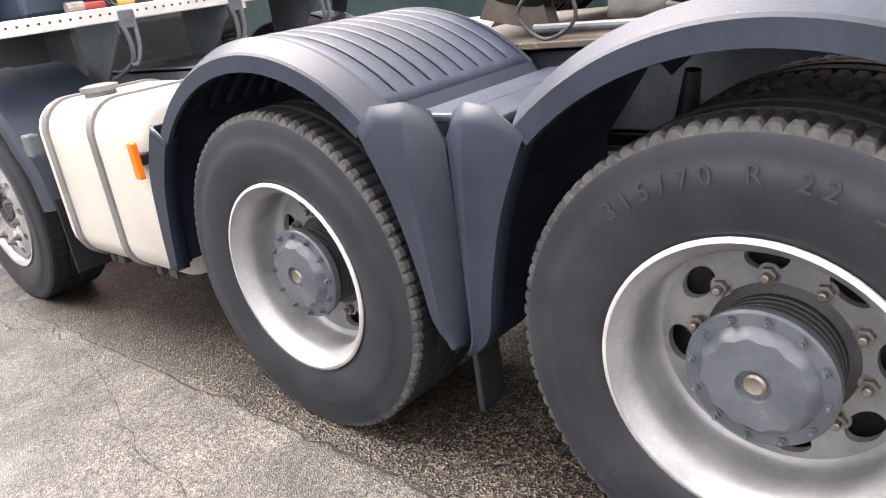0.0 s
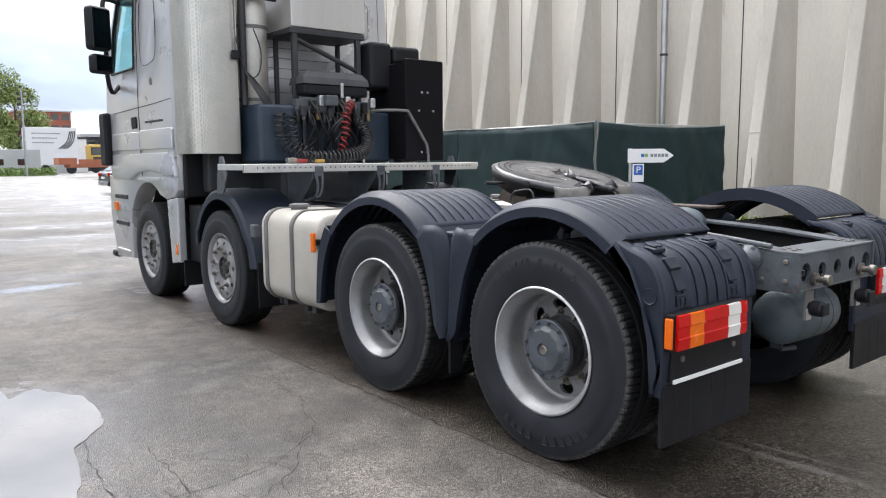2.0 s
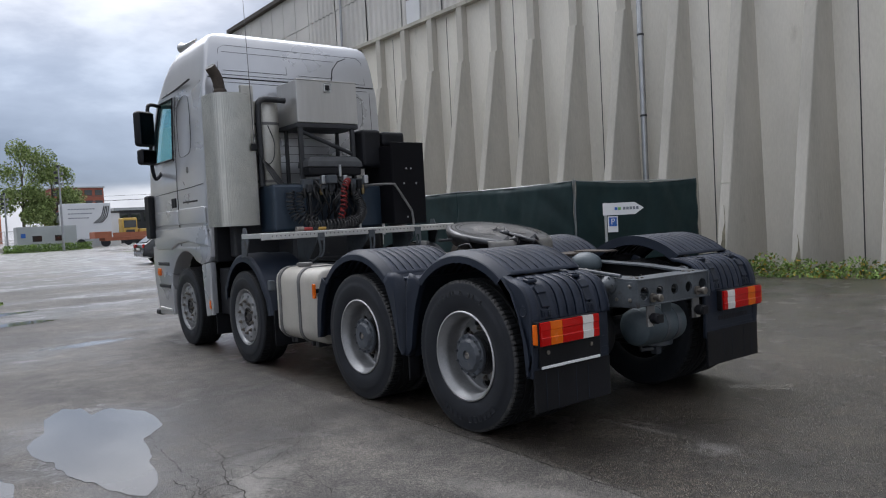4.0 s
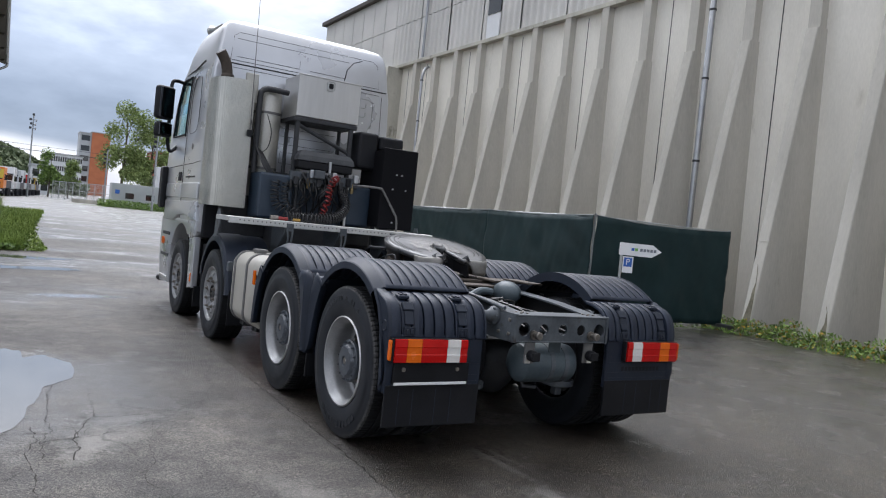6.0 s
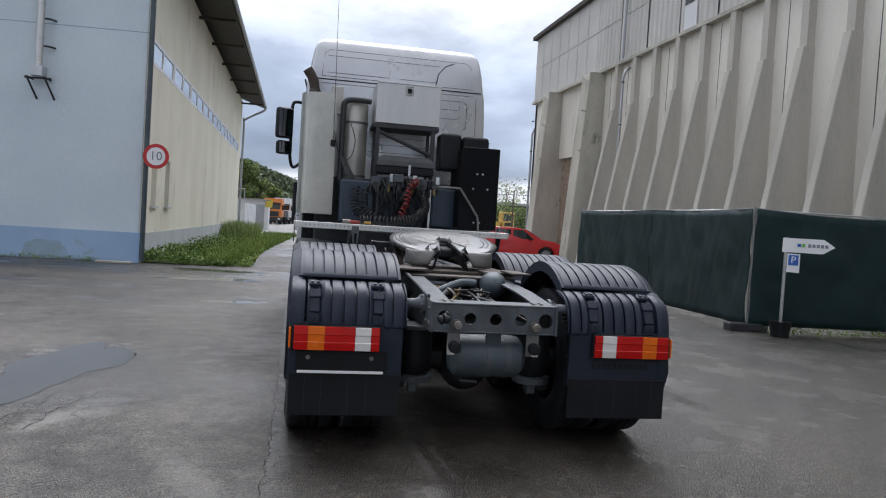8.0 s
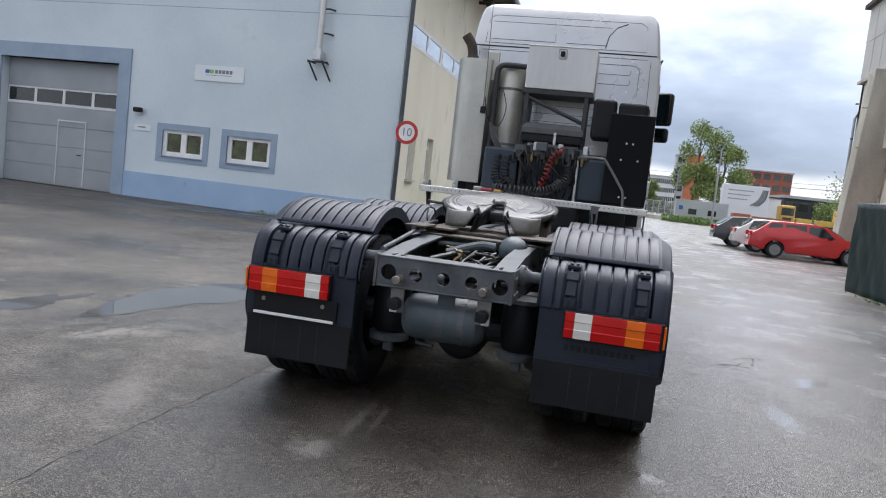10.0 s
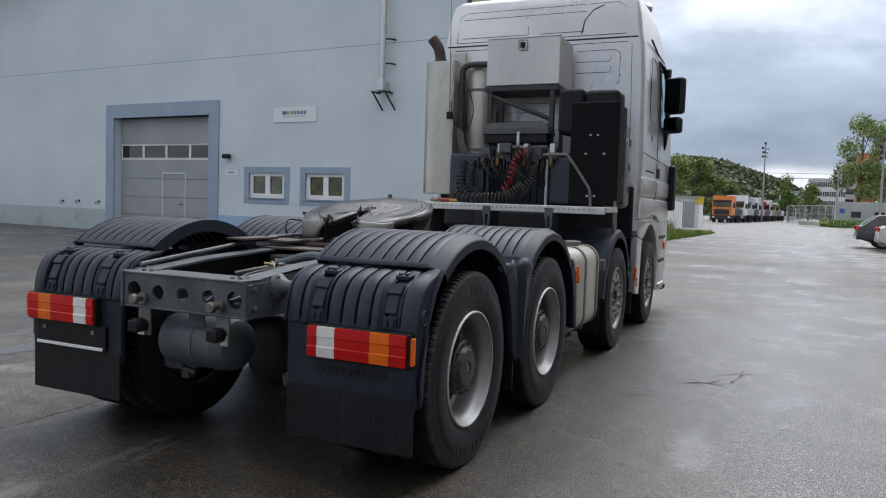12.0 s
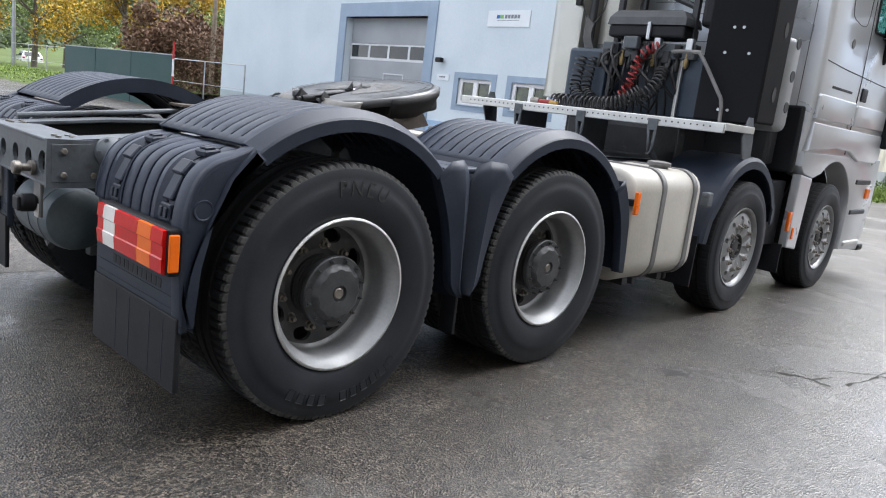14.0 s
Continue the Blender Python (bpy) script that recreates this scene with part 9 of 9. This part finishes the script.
# ---- far yard ----
def far_truck(x, y, turn, paint, label, h=3.1):
    th = tagged(empty("parked_truck", pose(x, y, 0, 0, 0, turn)), label, "truck", "row of parked trucks")
    bm = bmesh.new()
    prism(bm, [(-1.1, 1.0), (1.1, 0.9), (1.15, 1.9), (0.95, h), (-1.05, h)], "x", -1.2, 1.2, 0.06)
    part("cab", bm, paint, th)
    part("windscreen", cube(-1.05, 1.05, 1.02, 1.14, 1.85, 2.65, 0.02), M_DARKGLASS, th)
    for s in (-1, 1):
        part("side_window", cube(s * 1.205 - 0.01, s * 1.205 + 0.01, 0.0, 0.8, 1.9, 2.6), M_DARKGLASS, th)
        for u in (0.3, -3.0, -4.4):
            bm = bmesh.new()
            lathe(bm, [(0.2, s * 1.0), (0.48, s * 1.2), (0.5, s * 0.9)], 20, "x", at=(0, u, 0.5))
            part("wheel", bm, M_TYRE, th)
    part("bumper", cube(-1.2, 1.2, 0.9, 1.25, 0.4, 0.95, 0.05), M_DARKSTEEL, th)
    part("body", cube(-1.15, 1.15, -5.4, -1.3, 1.0, 1.9, 0.04), M_FARGREY if paint is M_WHITEPAINT else M_DARKSTEEL, th)
    part("visor", cube(-1.1, 1.1, 0.98, 1.25, 2.70, 2.86, 0.03), M_DARKSTEEL, th)
    part("grille", cube(-0.9, 0.9, 1.12, 1.17, 1.05, 1.7, 0.02), M_DARKSTEEL, th)
    for s in (-1, 1):
        part("head_lamp", cube(s * 0.95 - 0.15, s * 0.95 + 0.15, 1.22, 1.265, 0.62, 0.82, 0.02), M_CLEAR, th)
        part("mirror", cube(s * 1.42 - 0.1, s * 1.42 + 0.1, 0.85, 0.95, 1.9, 2.5, 0.03), M_BLACK, th)
    part("chassis", cube(-0.5, 0.5, -6.0, 1.0, 0.6, 0.95), M_DARKSTEEL, th)
    return th


far_truck(-4.3, 97, 172, M_ORANGE, "orange municipal truck at the head of the row", 3.4)
for x, y, m, lb, h in ((-3.2, 106, M_WHITEPAINT, "white truck in the far row", 3.7), (-2.6, 113, M_FARGREY, "grey truck in the far row", 3.5), (-1.9, 120, M_WHITEPAINT, "white truck in the far row", 3.7), (-1.3, 127, M_REDPAINT, "red and white truck in the far row", 3.2),
                       (-0.5, 134, M_WHITEPAINT, "white truck in the far row", 3.6), (0.3, 142, M_LEAFY, "yellow truck in the far row", 3.0), (0.9, 150, M_WHITEPAINT, "white truck in the far row", 3.4)):
    far_truck(x, y, 172, m, lb, h)

# sheds and panel fence beyond the workshop
for i in range(9):
    tagged(part("metal_panel", cube(-4.7 + 0.02 * i, -4.62 + 0.02 * i, 46 + 1.15 * i, 47.1 + 1.15 * i, 0.0, 2.0, 0.01), M_FARWHITE), "grey metal fence panel beside the verge", "fence", "metal fence panels")
shed = tagged(empty("shed"), "grey metal shed with a double gate", "shed")
part("wall", cube(-9.5, -3.6, 60, 63, 0, 2.45), M_FARWHITE, shed)
for a in (-5.6, -4.75):
    part("door", cube(a, a + 0.8, 59.94, 59.998, 0.05, 2.1), M_GATE, shed)
part("roof", cube(-9.7, -3.5, 59.8, 63.2, 2.45, 2.56), M_ZINC, shed)
tagged(part("notice_board", cube(-3.88, -3.30, 59.90, 59.96, 1.9, 2.55), surface("yellow_board", (0.6, 0.45, 0.05), (0.7, 0.52, 0.08), 2)), "small yellow notice board on the shed", "sign")
tagged(part("hoop", bar([(-6.6, 60.6, 2.55), (-6.6, 60.6, 3.35), (-5.7, 60.6, 3.35), (-5.7, 60.6, 2.55)], 0.05, 6), M_STEEL), "grey frame on the shed roof", "frame")


def light_pole(x, y, h, label, arms=True):
    th = tagged(empty("light_pole", pose(x, y, 0)), label, "pole", "light poles")
    part("mast", bar([(0, 0, -0.2), (0, 0, h)], [0.15, 0.08], 10), M_ZINC, th)
    if arms:
        for z, w in ((h - 0.2, 0.0), (h - 0.9, 0.32), (h - 1.5, 0.22), (h - 2.1, 0.28)):
            part("arm", bar([(-w - 0.1, 0, z), (w + 0.1, 0, z)], 0.04, 6), M_DARKSTEEL, th)
            part("lamp_head", cube(-w - 0.18, -w + 0.12, -0.2, 0.2, z - 0.1, z + 0.2, 0.04), M_DARKSTEEL, th)
            part("lamp_head", cube(w - 0.05, w + 0.15, -0.2, 0.2, z - 0.2, z + 0.12, 0.04), M_ZINC, th)
    return th


light_pole(-0.3, 116, 11.8, "tall light mast at the end of the yard")
light_pole(9.2, 112, 8.0, "tall light mast near the far fence")
light_pole(12.2, 90, 9.8, "tall light mast near the far fence")
light_pole(-50, 13.5, 7.5, "white lamp post beside the road", False)
for x in (-62, 78):
    th = tagged(empty("cable_pole", pose(x, 160, 0)), "far pole that carries the overhead cables", "pole", "cable poles")
    part("mast", bar([(0, 0, -0.2), (0, 0, 11.6)], [0.18, 0.12], 8), M_BARK, th)
    part("arm", bar([(-0.1, -1.2, 11.0), (-0.1, 1.2, 11.0)], 0.07, 6), M_DARKSTEEL, th)
    part("arm", bar([(-0.1, -1.2, 10.1), (-0.1, 1.2, 10.1)], 0.07, 6), M_DARKSTEEL, th)
for z, y in ((11.0, 159), (10.1, 159), (10.1, 161)):
    tagged(part("cable", bar(spline([(-62, y, z), (-20, y, z - 1.3), (25, y, z - 1.5), (78, y, z)], 6), 0.03, 4), M_DARKSTEEL), "overhead cable beyond the yard", "cable", "overhead cables")

mf = tagged(empty("mesh_fence"), "grey mesh fence and sliding gate at the yard's end", "fence")
for i in range(10):
    x, y = 3.2 + i * 0.78, 124 - i * 2.1
    part("post", bar([(x, y, 0), (x, y, 2.75)], 0.055, 6), M_STEEL, mf)
    if i < 9:
        for z in (0.25, 1.5, 2.7):
            part("rail", bar([(x, y, z), (x + 0.78, y - 2.1, z)], 0.04, 6), M_STEEL, mf)
        for k in range(1, 9):
            part("bar", bar([(x + 0.78 * k / 9, y - 2.1 * k / 9, 0.25), (x + 0.78 * k / 9, y - 2.1 * k / 9, 2.7)], 0.014, 4), M_STEEL, mf)
tagged(part("low_wall", cube(4.5, 8.2, 103, 103.4, 0, 0.5), M_CONC_DARK), "low concrete wall at the yard's end", "wall")
tagged(part("verge", blob(9.5, 92, 5.5, 2.6, 0.01, 71, 0.3), M_SOIL), "grass island at the yard's end", "verge", kind="structure")
scatter_strip("hedge", "green bushes on the grass island", lambda r: (6.5 + 9 * r.random(), 91 + 3 * r.random(), 0.1 + 0.8 * r.random() ** 1.5), 2600, 0.16, M_LEAF, 72)
scatter_strip("hedge", "green grass bank beyond the cars", lambda r: (14 + 22 * r.random(), 62 + 4 * r.random(), 0.05 + 0.6 * r.random() ** 2), 2600, 0.14, M_GRASS, 73)
tagged(part("verge", blob(26, 64, 14, 4.0, 0.01, 74, 0.25), M_SOIL), "grass bank beyond the parked cars", "verge", kind="structure")


def block(name, label, x0, x1, y0, y1, h, wall, storeys, cols, roof=M_FARGREY, faces=("front",)):
    """A far building with its storeys of windows."""
    th = tagged(empty(name), label, "building", "far buildings")
    part("wall", cube(x0, x1, y0, y1, 0, h), wall, th)
    part("roof", cube(x0 - 0.4, x1 + 0.4, y0 - 0.4, y1 + 0.4, h, h + 0.5), roof, th)
    sh = h / storeys
    cw = (x1 - x0) / max(cols, 1)
    first = None
    for r in range(storeys):
        for c in range(cols):
            pl = pose(x0 + cw * (c + 0.5), y0, sh * (r + 0.55))
            first = again(first, th, pl) if first else part("window", cube(-cw * 0.36, cw * 0.36, -0.10, 0.05, -sh * 0.26, sh * 0.26), M_DARKGLASS, th, place=pl)
    return th


block("office_tower", "orange and grey stair tower of a distant office block", 34.5, 41.0, 500, 515, 37.5, M_FARGREY, 6, 1)
block("office_tower", "orange and grey stair tower of a distant office block", 41.0, 51.5, 499, 515, 38.5, M_BRICK_OR, 6, 0)
block("office_block", "long pale office block with a band of windows", 13.4, 29.0, 400, 425, 18.2, M_FARWHITE, 4, 16)
block("office_block", "small white house with balconies", 1.6, 5.2, 178, 190, 6.0, M_FARWHITE, 2, 2)
block("brick_building", "distant red-brown brick building with wide windows", 46, 64, 300, 320, 20, M_BRICK, 5, 5)
block("hall_far", "low dark industrial shed in the distance", 30, 50, 140, 160, 6.0, M_DARKSTEEL, 2, 9)

trailer = tagged(empty("box_trailer"), "white box trailer with faint curved stripes", "trailer")
part("box", cube(15.1, 21.2, 106, 108.5, 1.2, 6.05, 0.05), M_FARWHITE, trailer)
for k in range(4):
    part("stripe", bar(spline([(18.9 + 0.32 * k, 105.97, 3.3), (19.9 + 0.25 * k, 105.97, 4.2), (20.35 + 0.2 * k, 105.97, 5.6)], 5), 0.06, 5), M_CAB_LINE, trailer)
for row, z in enumerate((5.2, 4.6, 4.0)):
    for k in range(9 - row):
        part("lettering_bar", cube(15.8 + 0.38 * k, 16.08 + 0.38 * k, 105.97, 106.0, z, z + 0.14), M_SIGNGREY, trailer)
for x in (16.0, 17.2, 20.3):
    bm = bmesh.new()
    lathe(bm, [(0.2, 105.9), (0.6, 105.9), (0.6, 106.3)], 20, "y", at=(x, 0, 0.6))
    part("wheel", bm, M_TYRE, trailer)
store = tagged(empty("white_store"), "low white storage hall behind the low-loader", "building")
part("wall", cube(17.6, 25.2, 118, 128, 0, 5.0, 0.03), M_FARWHITE, store)
part("roof", cube(17.4, 25.4, 117.8, 128.2, 5.003, 5.2, 0.03), M_DARKSTEEL, store)
part("door", cube(20.0, 23.0, 117.95, 118.0, 0, 3.6), M_FARGREY, store)
low = tagged(empty("low_loader"), "rust-red low-loader trailer with a short drop side", "trailer")
part("deck", cube(13.5, 22.5, 76, 78.4, 0.95, 1.30, 0.04), M_RUSTBOX, low)
part("drop_side", cube(14.3, 18.0, 75.95, 76.0, 1.3, 1.75), M_RUSTBOX, low)
part("gooseneck", cube(12.6, 14.2, 76, 78.4, 1.25, 1.9, 0.04), M_RUSTBOX, low)
for x in (17.0, 20.0, 21.2):
    bm = bmesh.new()
    lathe(bm, [(0.2, 75.95), (0.45, 75.95), (0.45, 76.3)], 20, "y", at=(x, 0, 0.45))
    part("wheel", bm, M_TYRE, low)
cont = tagged(empty("site_container"), "grey site container with two small windows", "container")
part("box", cube(8.2, 14.6, 95, 97.4, 0.0, 3.0, 0.03), M_FARGREY, cont)
for x in (9.8, 12.2):
    part("window", cube(x, x + 1.0, 94.96, 95.0, 1.2, 1.9), M_DARKGLASS, cont)
part("parking_plate", cube(8.6, 9.1, 94.94, 94.99, 1.7, 2.2), M_SIGNBLUE, cont)
def site_truck(x, y, label, cab_first):
    ex = tagged(empty("site_vehicle", pose(x, y, 0) @ Matrix.Diagonal((1.22, 1.22, 1.45, 1))), label, "vehicle", "site vehicles")
    part("chassis", cube(-1.9, 1.9, -0.9, 0.9, 0.7, 1.05, 0.04), M_DARKSTEEL, ex)
    c = -0.95 if cab_first else 0.95
    part("cab", cube(c - 0.85, c + 0.85, -1.0, 1.0, 1.05, 2.75, 0.14, 3), M_YELLOW, ex)
    part("windscreen", cube(c - 0.70, c + 0.70, -1.03, -0.98, 1.75, 2.5, 0.03), M_DARKGLASS, ex)
    part("grille", cube(c - 0.5, c + 0.5, -1.03, -0.99, 1.2, 1.55, 0.02), M_DARKSTEEL, ex)
    part("bumper", cube(c - 0.9, c + 0.9, -1.15, -0.95, 0.75, 1.05, 0.03), M_FARWHITE, ex)
    part("tray", cube(-c - 0.85, -c + 0.85, -1.0, 1.0, 1.05, 1.6, 0.03), M_YELLOW, ex)
    for u in (-1.2, 1.2):
        bm = bmesh.new()
        lathe(bm, [(0.15, -1.05), (0.46, -1.05), (0.5, -0.95), (0.5, -0.6)], 20, "y", at=(u, 0, 0.5))
        part("wheel", bm, M_TYRE, ex)
    return ex


M_YELLOW = surface("dull_yellow_paint", (0.50, 0.31, 0.05), (0.62, 0.40, 0.09), 2, (0.4, 0.55), 0, 0.05, 40)
site_truck(26.0, 112, "dull yellow works truck behind the parked cars", True)
site_truck(31.3, 112, "yellow works truck with a broad windscreen", False)
bin_ = tagged(empty("orange_container", pose(33.2, 143, 0)), "rust-orange open skip container in front of the shed", "container")
part("box", cube(-1.0, 6.5, -1.2, 1.2, 0.3, 4.7, 0.05), M_RUSTBOX, bin_)
for k in range(11):
    part("rib", cube(-0.85 + 0.66 * k, -0.76 + 0.66 * k, -1.27, -1.2, 0.35, 4.6), M_RUSTBOX, bin_)
canopy = tagged(empty("open_shed"), "long low dark-roofed open shed behind the site vehicles", "shed")
part("roof", cube(28.7, 56.0, 147, 160, 5.6, 6.1, 0.03), M_DARKSTEEL, canopy)
part("ridge", cube(32.0, 54.0, 151, 156, 6.3, 6.85, 0.03), M_DARKSTEEL, canopy)
for x in (29.2, 36.0, 43.0, 50.0, 55.5):
    part("post", cube(x - 0.15, x + 0.15, 147.2, 147.5, 0, 5.6), M_DARKSTEEL, canopy)
    part("post", cube(x - 0.12, x + 0.12, 153.2, 153.5, 6.1, 6.3), M_DARKSTEEL, canopy)
# dark sheet that stands in for the shade inside the shed
part("back_wall", cube(28.9, 55.8, 159.6, 159.8, 0, 5.6), M_DARKSTEEL, canopy)
# skip and timber stack at the hall's far door
tagged(part("skip", cube(11.0, 13.4, 31.4, 33.8, 0.0, 1.3, 0.04), M_DARKSTEEL), "dark steel skip against the hall", "container")

# ---- left edge: green hoarding, bank and road ----
hoard = tagged(empty("green_hoarding"), "dark green sheet hoarding at the yard's edge", "fence")
for k in range(3):
    part("sheet", cube(-20.2 - 3.15 * (k + 1), -20.2 - 3.15 * k - 0.003, 9.6 - 0.012 * k, 9.66 - 0.012 * k, 0.02, 1.76, 0.004), M_HOARD, hoard)
    part("cap", cube(-20.2 - 3.15 * (k + 1), -20.2 - 3.15 * k - 0.012, 9.58 - 0.012 * k, 9.68 - 0.012 * k, 1.762, 1.79), M_ZINC, hoard)
rod = tagged(empty("marker_rod"), "red and white marker rod at the hoarding's end", "marker")
for k in range(4):
    part("band", bar([(-20.05, 9.55, 0.55 * k), (-20.05, 9.55, 0.55 * (k + 1))], 0.035, 8), M_WHITE if k % 2 == 0 else M_SIGNRED, rod)
lf = tagged(empty("mesh_fence"), "grey wire mesh fence along the grass bank", "fence")
for k in range(9):
    x = -21.5 - 3.0 * k
    part("post", bar([(x, 13.0, 0), (x, 13.0, 1.8)], 0.03, 6), M_STEEL, lf)
    part("rail", bar([(x, 13.0, 1.78), (x - 3.0, 13.0, 1.78)], 0.02, 6), M_STEEL, lf)
    part("rail", bar([(x, 13.0, 0.9), (x - 3.0, 13.0, 0.9)], 0.012, 6), M_STEEL, lf)
    part("rail", bar([(x, 13.0, 0.15), (x - 3.0, 13.0, 0.15)], 0.02, 6), M_STEEL, lf)
bm = bmesh.new()
sheet(bm, [[(x, y, z) for x in (-29.2, -40, -60, -120)] for y, z in ((8.6, 0.01), (10.5, 0.12), (13.5, 0.35), (26, 0.62), (42, 3.0), (70, 7.0))])
tagged(part("bank", bm, M_SOIL), "rising grass bank beyond the yard", "bank", kind="structure")
scatter_strip("grass", "rough grass on the bank", lambda r: (-29.5 - 40 * r.random(), 8.8 + 5 * r.random(), 0.05 + 0.45 * r.random()), 15000, 0.06, M_GRASS, 81)
scatter_strip("hedge", "mixed hedge behind the hoarding", lambda r: (-29.3 - 14 * r.random(), 17 + 5 * r.random(), 0.3 + 3.2 * r.random() * (0.6 + 0.4 * noise.noise((r.random() * 9, 0, 0)))), 17000, 0.085, M_LEAF2, 82)
scatter_strip("hedge", "russet hedge behind the hoarding", lambda r: (-29.0 - 7 * r.random(), 15.5 + 3 * r.random(), 0.2 + 3.0 * r.random()), 11000, 0.075, M_LEAFR, 83)
tagged(part("far_roof", cube(-75, -55, 60, 75, 9, 12), M_FARWHITE), "pale roof of a building on the slope", "building")
tree(34.0, 118, 9.4, 2.6, M_LEAFW, 91, 0.14, 700, 0.14, "thin young tree in pale leaf beyond the site vehicles")
scatter_strip("hedge", "green bushes in front of the open shed", lambda r: (33 + 9 * r.random(), 129 + 3 * r.random(), 0.2 + 5.2 * r.random() ** 0.7), 2600, 0.3, M_LEAF2, 92)
